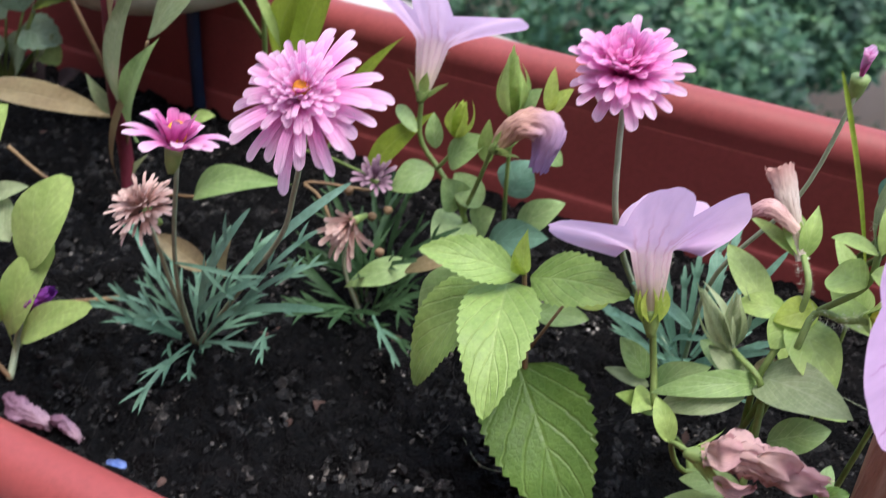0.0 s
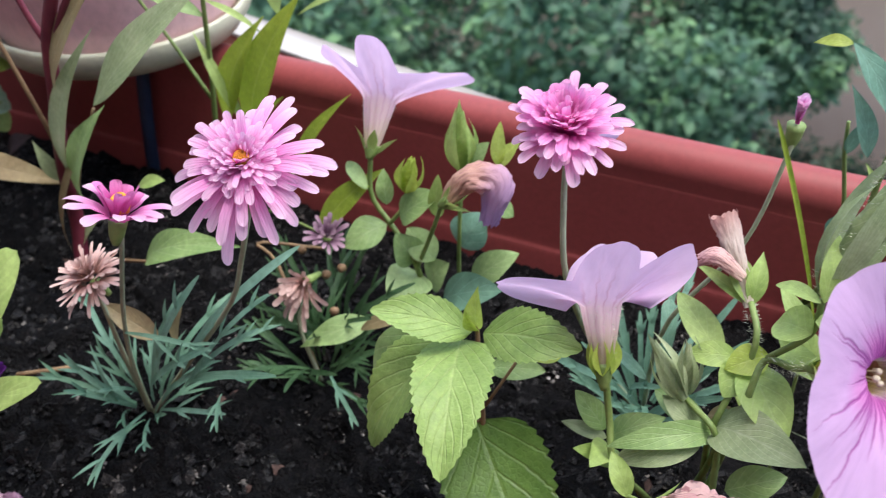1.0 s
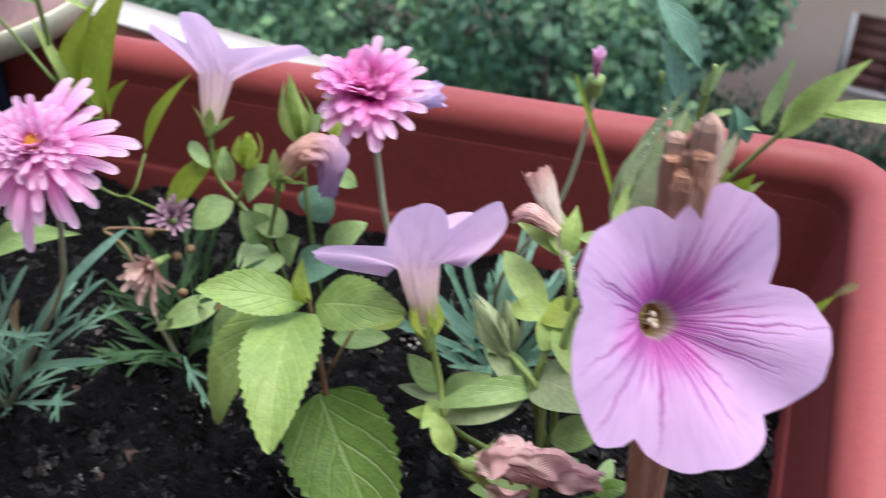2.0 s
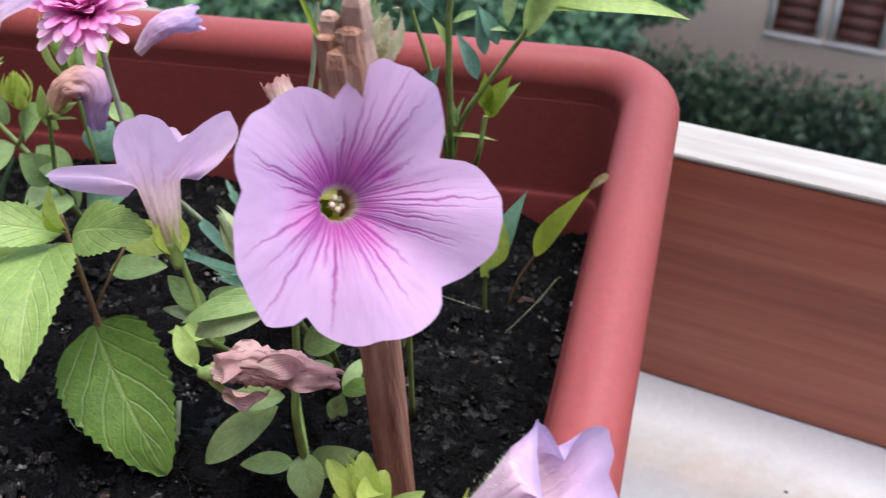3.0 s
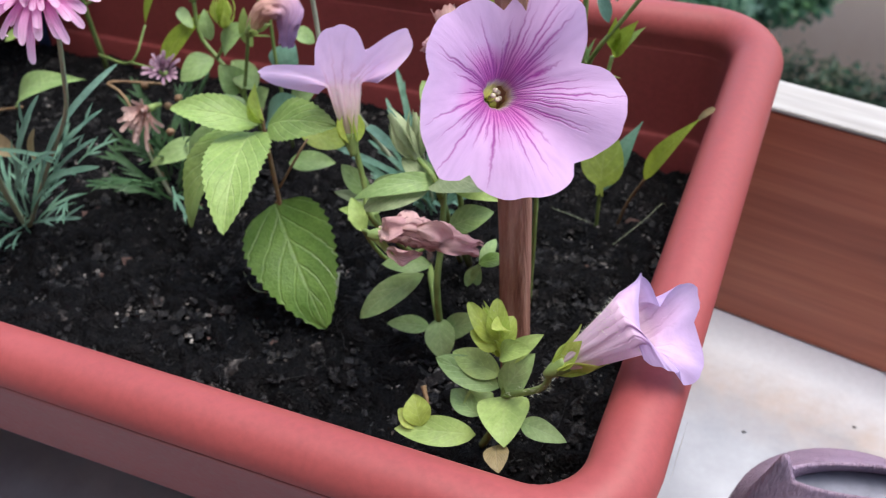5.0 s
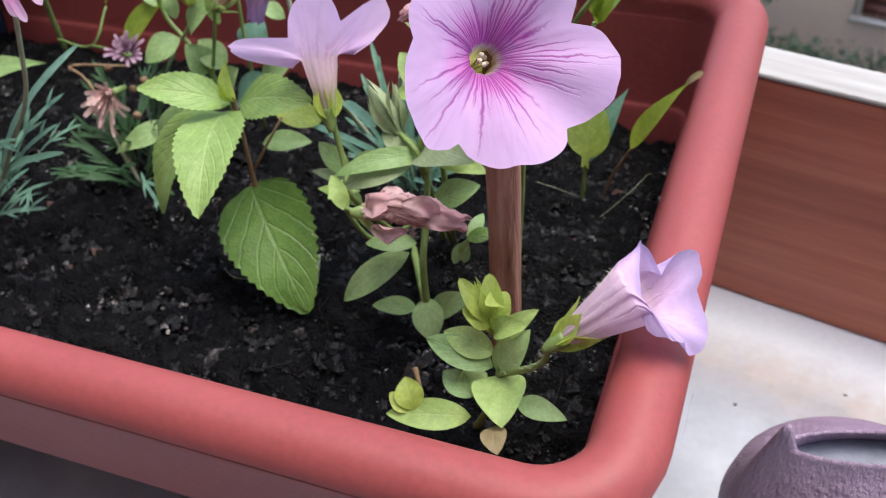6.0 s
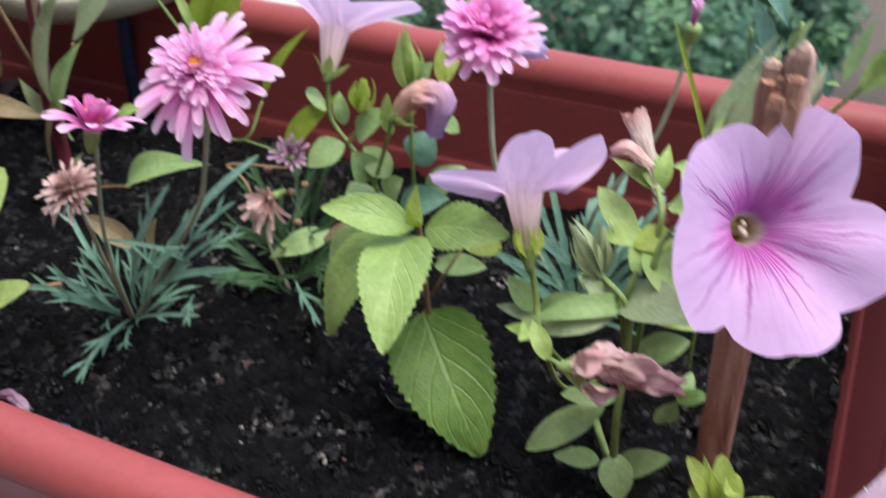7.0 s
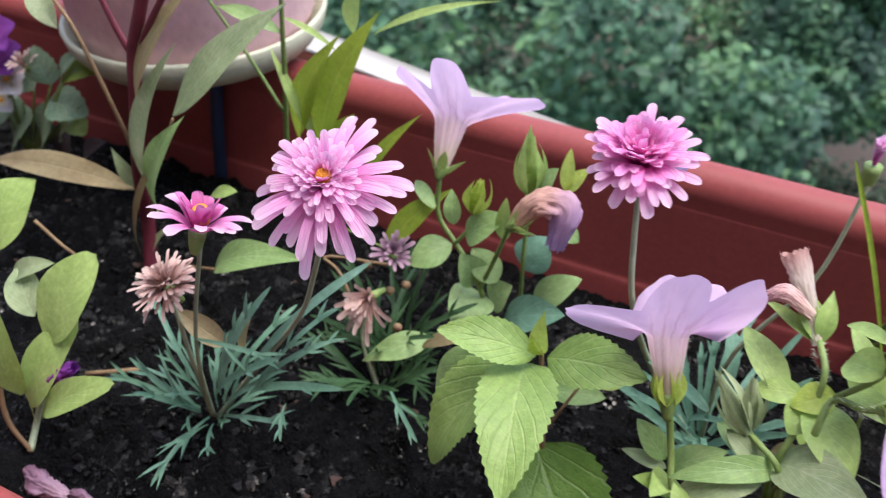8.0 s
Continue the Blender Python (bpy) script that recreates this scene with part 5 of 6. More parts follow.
stem(petunia, [(-0.1831, -0.0720, 0.1446), (-0.1763, -0.0740, 0.1629), (-0.1723, -0.0750, 0.1750)], [0.00075, 0.00068], GREEN_STEM)
stem(petunia, [(-0.1941, -0.0690, 0.1572), (-0.1884, -0.0680, 0.1659), (-0.1858, -0.0680, 0.1735)], [0.00068, 0.00061], GREEN_STEM)
stem(petunia, [(-0.1732, -0.0618, 0.1120), (-0.1725, -0.0620, 0.1510), (-0.1723, -0.0600, 0.1727), (-0.1718, -0.0600, 0.1837)], [0.00075, 0.00061], GREEN_STEM)
f = petalled(petunia, (-0.2021, -0.0637, 0.1795), (-0.2040, -0.0520, 0.1915), 0.0052, [((-0.2210, -0.0560, 0.2090), (-0.2090, -0.0560, 0.2040)), ((-0.2015, -0.0600, 0.2190), (-0.1960, -0.0530, 0.2040)), ((-0.1795, -0.0400, 0.1990), (-0.1880, -0.0370, 0.1930)), ((-0.1920, -0.0290, 0.1910), (-0.2020, -0.0350, 0.1920)), ((-0.2160, -0.0350, 0.1930), (-0.2160, -0.0460, 0.1960))], LILAC_BACK, wave=0.09, seed=4, flare=0.12, blunt=3.5, label="pale lilac trumpet seen from outside")
hairs(f, [(-0.2023, -0.0630, 0.1803), (-0.2040, -0.0520, 0.1915)], (0.0018, 0.0050), 260, 0.0012, 5)
sepals(petunia, (-0.2021, -0.0637, 0.1795), (0.0200, 0.7411, 0.6710), 0.0085, 0.9, 0.0034, LEAF_PALE)
crumpled(petunia, [(-0.1713, -0.0750, 0.1759), (-0.1650, -0.0710, 0.1839), (-0.1559, -0.0710, 0.1841), (-0.1572, -0.0748, 0.1724)], [0.0018, 0.0040, 0.0048, 0.0022], FADED_PEACH, 3, label="wilting peach and mauve flower")
sepals(petunia, (-0.1713, -0.0750, 0.1759), (0.0149, 0.0050, 0.0101), 0.0075, 0.7, 0.0030, LEAF_PALE)
leaf(petunia, (-0.1946, -0.0700, 0.1577), (-0.2052, -0.0800, 0.1520), 0.0115, material=LEAF)
leaf(petunia, (-0.1939, -0.0700, 0.1658), (-0.1965, -0.0660, 0.1765), 0.0058, material=LEAF)
leaf(petunia, (-0.1894, -0.0700, 0.1612), (-0.1750, -0.0700, 0.1751), 0.0111, material=LEAF)
leaf(petunia, (-0.1837, -0.0700, 0.1404), (-0.1870, -0.0850, 0.1372), 0.0160, material=LEAF, shape='heart')
leaf(petunia, (-0.1852, -0.0700, 0.1448), (-0.1889, -0.0750, 0.1591), 0.0111, material=LEAF)
leaf(petunia, (-0.1779, -0.0700, 0.1476), (-0.1883, -0.0680, 0.1567), 0.0102, material=LEAF)
leaf(petunia, (-0.1714, -0.0620, 0.1490), (-0.1669, -0.0550, 0.1599), 0.0140, material=LEAF_BLUE)
leaf(petunia, (-0.1666, -0.0650, 0.1383), (-0.1524, -0.0600, 0.1511), 0.0109, material=LEAF)
leaf(petunia, (-0.1732, -0.0750, 0.1360), (-0.1501, -0.0800, 0.1521), 0.0136, material=LEAF_BLUE)
leaf(petunia, (-0.1759, -0.0700, 0.1659), (-0.1754, -0.0700, 0.1824), 0.0053, material=LEAF_PALE)
leaf(petunia, (-0.1696, -0.0600, 0.1780), (-0.1628, -0.0600, 0.1910), 0.0074, material=LEAF)
leaf(petunia, (-0.1591, -0.0620, 0.1847), (-0.1593, -0.0600, 0.1992), 0.0045, material=LEAF_LIME)
leaf(petunia, (-0.1591, -0.0620, 0.1847), (-0.1530, -0.0600, 0.1935), 0.0052, material=LEAF_LIME)
leaf(petunia, (-0.1617, -0.0620, 0.1710), (-0.1545, -0.0600, 0.1654), 0.0064, material=LEAF)
leaf(petunia, (-0.1798, -0.0700, 0.1369), (-0.1728, -0.0700, 0.1483), 0.0113, material=LEAF)
leaf(petunia, (-0.2007, -0.0700, 0.1699), (-0.2136, -0.0600, 0.1710), 0.0048, material=LEAF)
bud(petunia, (-0.1719, -0.0600, 0.1783), (-0.1722, -0.0600, 0.2010), 0.0034, LEAF_PALE, label="tall closed pale green bud", seed=2)
bud(petunia, (-0.1878, -0.0680, 0.1718), (-0.1851, -0.0680, 0.1849), 0.0034, LEAF_LIME, label="short lime green bud", seed=3)
petunia_b = empty("petunia_plant", "petunia with lilac flowers, a spent bloom and hairy pale leaves", "flowering plant", "petunias")
f = petalled(petunia_b, (-0.1069, -0.1219, 0.1752), (-0.1112, -0.1140, 0.1890), 0.0050, [((-0.1352, -0.1222, 0.1950), (-0.1178, -0.1180, 0.1975)), ((-0.1085, -0.1180, 0.2118), (-0.1035, -0.1120, 0.2010)), ((-0.0925, -0.1030, 0.2036), (-0.0990, -0.1150, 0.1935)), ((-0.1010, -0.0960, 0.1920), (-0.1120, -0.0980, 0.1920)), ((-0.1210, -0.1000, 0.1900), (-0.1190, -0.1170, 0.1868))], LILAC_BACK, wave=0.08, seed=7, flare=0.10, blunt=4.0, label="pale lilac trumpet seen from outside")
hairs(f, [(-0.1076, -0.1205, 0.1778), (-0.1112, -0.1135, 0.1915)], (0.0022, 0.0050), 220, 0.0012, 6)
stem(petunia_b, [(-0.0929, -0.1066, 0.1120), (-0.0997, -0.1280, 0.1493), (-0.1035, -0.1240, 0.1606), (-0.1072, -0.1205, 0.1766)], [0.00109, 0.00095, 0.00088], GREEN_STEM)
sepals(petunia_b, (-0.1065, -0.1226, 0.1738), (-0.22, 0.44, 0.87), 0.0130, 0.06, 0.0084, LEAF_LIME)
leaf(petunia_b, (-0.1052, -0.1200, 0.1521), (-0.1146, -0.1180, 0.1612), 0.0068, material=LEAF)
leaf(petunia_b, (-0.1045, -0.1200, 0.1490), (-0.1166, -0.1220, 0.1524), 0.0041, material=LEAF_DUSTY)
leaf(petunia_b, (-0.1038, -0.1200, 0.1494), (-0.0902, -0.1220, 0.1657), 0.0076, material=LEAF)
leaf(petunia_b, (-0.1033, -0.1200, 0.1462), (-0.1047, -0.1350, 0.1544), 0.0077, material=LEAF_PALE)
leaf(petunia_b, (-0.1019, -0.1200, 0.1411), (-0.1107, -0.1300, 0.1531), 0.0062, material=LEAF_PALE)
leaf(petunia_b, (-0.0804, -0.1250, 0.1650), (-0.0989, -0.1350, 0.1596), 0.0091, material=LEAF_DUSTY, arch=0.2)
leaf(petunia_b, (-0.0796, -0.1200, 0.1652), (-0.0574, -0.1350, 0.1779), 0.0132, material=LEAF_DUSTY, arch=0.15)
leaf(petunia_b, (-0.0817, -0.1220, 0.1642), (-0.0925, -0.1180, 0.1688), 0.0056, material=LEAF_DUSTY)
leaf(petunia_b, (-0.0775, -0.1100, 0.1806), (-0.0896, -0.1120, 0.1790), 0.0067, material=LEAF_PALE)
leaf(petunia_b, (-0.0753, -0.1100, 0.1794), (-0.0626, -0.1280, 0.1746), 0.0121, material=LEAF_PALE, shape='oval')
leaf(petunia_b, (-0.0752, -0.1100, 0.1789), (-0.0784, -0.1200, 0.1762), 0.0093, material=LEAF_PALE)
leaf(petunia_b, (-0.0812, -0.1050, 0.1731), (-0.0968, -0.0900, 0.1785), 0.0083, material=LEAF_PALE, arch=0.08)
leaf(petunia_b, (-0.0811, -0.1150, 0.1633), (-0.0719, -0.1180, 0.1678), 0.0060, material=LEAF_DRY)
leaf(petunia_b, (-0.0710, -0.1080, 0.1819), (-0.0797, -0.1150, 0.1804), 0.0081, material=LEAF_LIME)
leaf(petunia_b, (-0.0612, -0.1100, 0.1848), (-0.0710, -0.1050, 0.1906), 0.0093, material=LEAF_PALE, shape='heart')
leaf(petunia_b, (-0.0621, -0.1100, 0.1882), (-0.0725, -0.1000, 0.1976), 0.0049, material=LEAF_PALE)
leaf(petunia_b, (-0.0692, -0.1100, 0.1866), (-0.0573, -0.1200, 0.1892), 0.0068, material=LEAF_PALE)
bud(petunia_b, (-0.0871, -0.1180, 0.1696), (-0.0986, -0.1120, 0.1813), 0.0025, LEAF_DUSTY, label="olive green folded bud", seed=4)
bud(petunia_b, (-0.0869, -0.1160, 0.1697), (-0.0894, -0.1120, 0.1837), 0.0020, LEAF_DUSTY, label="small olive green bud", seed=5)
stem(petunia_b, [(-0.0829, -0.1016, 0.1120), (-0.0772, -0.1250, 0.1658), (-0.0865, -0.1180, 0.1699)], [0.00095, 0.00075], GREEN_STEM)
stem(petunia_b, [(-0.0789, -0.1026, 0.1120), (-0.0792, -0.1220, 0.1655), (-0.0750, -0.1120, 0.1799), (-0.0747, -0.1080, 0.1878), (-0.0779, -0.1000, 0.1897)], [0.00102, 0.00082, 0.00082], GREEN_STEM)
crumpled(petunia_b, [(-0.0779, -0.0980, 0.1867), (-0.0839, -0.0912, 0.1944), (-0.0898, -0.0844, 0.2022)], [0.0015, 0.0024, 0.0034], SPENT, 6, label="spent papery flower", rough=0.3)
crumpled(petunia_b, [(-0.0811, -0.0960, 0.1934), (-0.0882, -0.0950, 0.1971), (-0.0925, -0.0950, 0.1945)], [0.0012, 0.0022, 0.0016], WILTED, 7, name="withered_petal", rough=0.3)
leaf(petunia_b, (-0.0779, -0.0980, 0.1867), (-0.0941, -0.0900, 0.1894), 0.0036, material=LEAF_PALE, shape='lance', name='sepal', fold=0.3)
leaf(petunia_b, (-0.0779, -0.0980, 0.1867), (-0.0880, -0.0880, 0.1956), 0.0051, material=LEAF_PALE, shape='lance', name='sepal', fold=0.3)
leaf(petunia_b, (-0.0779, -0.0980, 0.1867), (-0.0783, -0.0880, 0.1966), 0.0051, material=LEAF_PALE, shape='lance', name='sepal', fold=0.3)
leaf(petunia_b, (-0.0779, -0.0980, 0.1867), (-0.0830, -0.0850, 0.1915), 0.0042, material=LEAF_PALE, shape='lance', name='sepal', fold=0.3)
hairs(petunia_b, [(-0.0735, -0.1100, 0.1845), (-0.0779, -0.0980, 0.1867)], 0.0012, 120, 0.0014, 8)
g = petalled(petunia_b, (-0.0614, -0.1279, 0.2007), (-0.0510, -0.1410, 0.2150), 0.0034, [((-0.0377, -0.1280, 0.2385), (-0.0317, -0.1339, 0.2234)), ((-0.0190, -0.1385, 0.2152), (-0.0281, -0.1503, 0.2057)), ((-0.0340, -0.1640, 0.2045), (-0.0495, -0.1645, 0.2083)), ((-0.0588, -0.1668, 0.2135), (-0.0625, -0.1542, 0.2270)), ((-0.0618, -0.1435, 0.2372), (-0.0504, -0.1361, 0.2357))], LILAC, wave=0.08, seed=11, flare=0.26, label="large open lilac flower with dark purple veins")
stamens(g, (-0.0506, -0.1415, 0.2156), (0.473, -0.596, 0.650))
sepals(petunia_b, (-0.0614, -0.1279, 0.2007), (0.473, -0.596, 0.650), 0.0110, 0.45, 0.0042, LEAF_PALE)
stem(petunia_b, [(-0.0614, -0.1279, 0.2007), (-0.0655, -0.1200, 0.1915), (-0.0715, -0.1150, 0.1864), (-0.0733, -0.1200, 0.1751), (-0.0789, -0.1026, 0.1120)], [0.00088, 0.00088, 0.00095], GREEN_STEM)
hairs(petunia_b, [(-0.0614, -0.1279, 0.2007), (-0.0655, -0.1200, 0.1915), (-0.0715, -0.1150, 0.1864)], 0.0013, 160, 0.0016, 9)
bud(petunia_b, (-0.0627, -0.1120, 0.2071), (-0.0536, -0.1000, 0.2374), 0.0046, LEAF_DUSTY, label="long fuzzy grey-green bud", seed=6)
hairs(petunia_b, [(-0.0624, -0.1120, 0.2089), (-0.0538, -0.1000, 0.2358)], 0.0042, 220, 0.0016, 10)
stem(petunia_b, [(-0.0631, -0.1120, 0.2060), (-0.0636, -0.1150, 0.1983), (-0.0710, -0.1150, 0.1876)], [0.00082, 0.00082], GREEN_STEM)
leaf(petunia_b, (-0.0629, -0.1180, 0.2100), (-0.0632, -0.1050, 0.2188), 0.0048, material=LEAF_PALE)
leaf(petunia_b, (-0.0634, -0.1180, 0.2098), (-0.0733, -0.1080, 0.2036), 0.0037, material=LEAF_PALE)
leaf(petunia_b, (-0.0635, -0.1180, 0.2009), (-0.0712, -0.1120, 0.1965), 0.0101, material=LEAF_PALE)
leaf(petunia_b, (-0.0636, -0.1180, 0.2045), (-0.0559, -0.1100, 0.1952), 0.0072, material=LEAF_PALE)
crumpled(petunia_b, [(-0.0845, -0.1502, 0.1668), (-0.0775, -0.1480, 0.1690), (-0.0690, -0.1450, 0.1660), (-0.0584, -0.1424, 0.1628)], [0.0022, 0.0042, 0.0036, 0.0018], WILTED, 9, label="shrivelled dusky pink flower", rough=0.75, ragged=0.005)
for at, to, wide, up in (((-0.0840, -0.1500, 0.1690), (-0.0755, -0.1490, 0.1725), 0.0066, (0.1, -0.8, 0.6)), ((-0.0810, -0.1540, 0.1660), (-0.0715, -0.1510, 0.1640), 0.0052, (0.2, -0.9, 0.2)), ((-0.0740, -0.1490, 0.1715), (-0.0640, -0.1450, 0.1668), 0.0056, (-0.2, -0.6, 0.8)), ((-0.0700, -0.1480, 0.1650), (-0.0575, -0.1425, 0.1622), 0.0046, (0.1, -0.7, 0.7))):
    leaf(petunia_b, at, to, wide, up, WILTED, "withered_petal", shape="oval", arch=0.22, fold=0.3, wave=0.55, curl=0.1, rows=18, cols=10)
sepals(petunia_b, (-0.0866, -0.1502, 0.1663), (0.0252, 0.0088, -0.0049), 0.0085, 0.9, 0.0034, LEAF_PALE)
stem(petunia_b, [(-0.0929, -0.1066, 0.1120), (-0.0753, -0.1380, 0.1186), (-0.0747, -0.1380, 0.1386), (-0.0754, -0.1300, 0.1505), (-0.0776, -0.1180, 0.1703)], [0.00129, 0.00109, 0.00088], GREEN_STEM)
stem(petunia_b, [(-0.0754, -0.1300, 0.1505), (-0.0879, -0.1400, 0.1464), (-0.0924, -0.1460, 0.1622), (-0.0866, -0.1502, 0.1663)], [0.00075, 0.00068], GREEN_STEM)
leaf(petunia_b, (-0.0778, -0.1400, 0.1439), (-0.0969, -0.1500, 0.1277), 0.0089, material=LEAF)
leaf(petunia_b, (-0.0778, -0.1400, 0.1200), (-0.0899, -0.1460, 0.1236), 0.0060, material=LEAF)
leaf(petunia_b, (-0.0742, -0.1400, 0.1253), (-0.0688, -0.1500, 0.1178), 0.0098, material=LEAF)
leaf(petunia_b, (-0.0729, -0.1400, 0.1187), (-0.0579, -0.1400, 0.1307), 0.0081, material=LEAF)
leaf(petunia_b, (-0.0754, -0.1200, 0.1645), (-0.1013, -0.1350, 0.1639), 0.0067, material=LEAF, arch=0.2)
leaf(petunia_b, (-0.0752, -0.1200, 0.1654), (-0.0575, -0.1250, 0.1662), 0.0077, material=LEAF_PALE)
leaf(petunia_b, (-0.0727, -0.1300, 0.1557), (-0.0598, -0.1250, 0.1614), 0.0087, material=LEAF)
leaf(petunia_b, (-0.0749, -0.1400, 0.1485), (-0.0889, -0.1450, 0.1493), 0.0063, material=LEAF)
leaf(petunia_b, (-0.0586, -0.1400, 0.1530), (-0.0640, -0.1400, 0.1432), 0.0040, material=LEAF)
leaf(petunia_b, (-0.0593, -0.1400, 0.1539), (-0.0520, -0.1350, 0.1539), 0.0045, material=LEAF_DEEP)
leaf(petunia_b, (-0.0586, -0.1400, 0.1530), (-0.0575, -0.1300, 0.1554), 0.0042, material=LEAF)
leaf(petunia_b, (-0.0593, -0.1400, 0.1539), (-0.0603, -0.1400, 0.1445), 0.0036, material=LEAF)
leaf(petunia_b, (-0.0681, -0.1400, 0.1554), (-0.0658, -0.1300, 0.1518), 0.0055, material=LEAF)
leaf(petunia_b, (-0.0924, -0.1460, 0.1622), (-0.0989, -0.1400, 0.1691), 0.0053, material=LEAF_PALE)
leaf(petunia_b, (-0.0795, -0.1200, 0.1621), (-0.0957, -0.1100, 0.1614), 0.0073, material=LEAF)
petunia_c = empty("petunia_plant", "small petunia with lime shoots and a wilting lilac flower", "flowering plant", "petunias")
stem(petunia_c, [(-0.0478, -0.1721, 0.1120), (-0.0429, -0.1721, 0.1253), (-0.0401, -0.1720, 0.1386), (-0.0408, -0.1680, 0.1502)], [0.00116, 0.00102, 0.00088], GREEN_STEM)
stem(petunia_c, [(-0.0401, -0.1720, 0.1386), (-0.0275, -0.1780, 0.1541), (-0.0240, -0.1799, 0.1649)], [0.00095, 0.00082], GREEN_STEM)
hairs(petunia_c, [(-0.0401, -0.1720, 0.1386), (-0.0275, -0.1780, 0.1541), (-0.0240, -0.1799, 0.1649)], 0.0013, 140, 0.0014, 12)
petalled(petunia_c, (-0.0215, -0.1790, 0.1668), (-0.0065, -0.1712, 0.1795), 0.0074, [((-0.0078, -0.1632, 0.1868), (-0.0015, -0.1660, 0.1815)), ((0.0035, -0.1592, 0.1838), (0.0070, -0.1640, 0.1775)), ((0.0105, -0.1725, 0.1690), (0.0060, -0.1770, 0.1735)), ((0.0020, -0.1800, 0.1755), (-0.0030, -0.1770, 0.1790))], FADED, wave=0.14, seed=12, flare=0.16, creases=0.16, name="wilted_corolla", label="wilting lilac trumpet lying over the rim")
hairs(petunia_c, [(-0.0205, -0.1785, 0.1676), (-0.0075, -0.1717, 0.1787)], (0.0020, 0.0069), 900, 0.0013, 13)
sepals(petunia_c, (-0.0232, -0.1800, 0.1655), (0.72, 0.38, 0.58), 0.0125, 0.40, 0.0062, LEAF_LIME)
leaf(petunia_c, (-0.0401, -0.1720, 0.1382), (-0.0343, -0.1880, 0.1385), 0.0142, material=LEAF_PALE, shape='heart')
leaf(petunia_c, (-0.0416, -0.1720, 0.1413), (-0.0610, -0.1700, 0.1444), 0.0087, material=LEAF)
leaf(petunia_c, (-0.0419, -0.1700, 0.1442), (-0.0565, -0.1680, 0.1464), 0.0081, material=LEAF_PALE)
leaf(petunia_c, (-0.0412, -0.1680, 0.1482), (-0.0310, -0.1650, 0.1596), 0.0056, material=LEAF_PALE)
leaf(petunia_c, (-0.0404, -0.1720, 0.1396), (-0.0324, -0.1680, 0.1548), 0.0084, material=LEAF)
leaf(petunia_c, (-0.0325, -0.1800, 0.1400), (-0.0183, -0.1850, 0.1442), 0.0060, material=LEAF)
leaf(petunia_c, (-0.0457, -0.1780, 0.1343), (-0.0562, -0.1720, 0.1346), 0.0066, material=LEAF)
leaf(petunia_c, (-0.0446, -0.1830, 0.1328), (-0.0657, -0.1900, 0.1348), 0.0084, material=LEAF_PALE)
leaf(petunia_c, (-0.0583, -0.1880, 0.1367), (-0.0627, -0.1820, 0.1418), 0.0078, material=LEAF_LIME)
leaf(petunia_c, (-0.0593, -0.1880, 0.1360), (-0.0659, -0.1860, 0.1387), 0.0051, material=LEAF_LIME)
leaf(petunia_c, (-0.0375, -0.1860, 0.1352), (-0.0334, -0.1950, 0.1368), 0.0069, material=LEAF_DRY)
leaf(petunia_c, (-0.0443, -0.1700, 0.1355), (-0.0504, -0.1780, 0.1341), 0.0080, material=LEAF_PALE)
bud(petunia_c, (-0.0423, -0.1680, 0.1503), (-0.0477, -0.1650, 0.1649), 0.0022, LEAF_LIME, label="bright lime green shoot tip", seed=8)
leaf(petunia_c, (-0.0420, -0.1680, 0.1519), (-0.0497, -0.1700, 0.1596), 0.0059, material=LEAF_LIME, fold=0.35, arch=0.2, shape='spoon')
leaf(petunia_c, (-0.0423, -0.1680, 0.1518), (-0.0516, -0.1660, 0.1661), 0.0054, material=LEAF_LIME, fold=0.35, arch=0.2, shape='spoon')
leaf(petunia_c, (-0.0418, -0.1680, 0.1528), (-0.0445, -0.1630, 0.1669), 0.0062, material=LEAF_LIME, fold=0.35, arch=0.2, shape='spoon')
leaf(petunia_c, (-0.0417, -0.1680, 0.1519), (-0.0401, -0.1630, 0.1615), 0.0059, material=LEAF_LIME, fold=0.35, arch=0.2, shape='spoon')
leaf(petunia_c, (-0.0425, -0.1680, 0.1574), (-0.0415, -0.1750, 0.1683), 0.0052, material=LEAF_LIME, fold=0.35, arch=0.2, shape='spoon')
leaf(petunia_c, (-0.0421, -0.1680, 0.1499), (-0.0323, -0.1720, 0.1604), 0.0061, material=LEAF_PALE, fold=0.35, arch=0.2, shape='spoon')
hairs(petunia_c, [(-0.0423, -0.1680, 0.1503), (-0.0477, -0.1650, 0.1649)], 0.0030, 110, 0.0014, 14)
stem(petunia_c, [(-0.0574, -0.1840, 0.1388), (-0.0605, -0.1800, 0.1439)], [0.00034, 0.00082], BROWN_STEM, name='dry_tip')
seedling = empty("tall_seedling", "tall weed seedling with narrow green leaves", "plant")
stem(seedling, [(-0.0688, -0.0101, 0.1120), (-0.0575, -0.0450, 0.1566), (-0.0556, -0.0450, 0.1970), (-0.0544, -0.0450, 0.2063), (-0.0533, -0.0450, 0.2161)], [0.00109, 0.00095, 0.00075], GREEN_STEM)
stem(seedling, [(-0.0688, -0.0101, 0.1120), (-0.0547, -0.0450, 0.1640), (-0.0429, -0.0450, 0.1845), (-0.0300, -0.0450, 0.2049), (-0.0250, -0.0450, 0.2149)], [0.00095, 0.00075, 0.00061], GREEN_STEM)
stem(seedling, [(-0.0688, -0.0101, 0.1120), (-0.0597, -0.0450, 0.1634), (-0.0618, -0.0450, 0.1835), (-0.0657, -0.0450, 0.2020), (-0.0669, -0.0450, 0.2120)], [0.00082, 0.00068, 0.00054], GREEN_STEM)
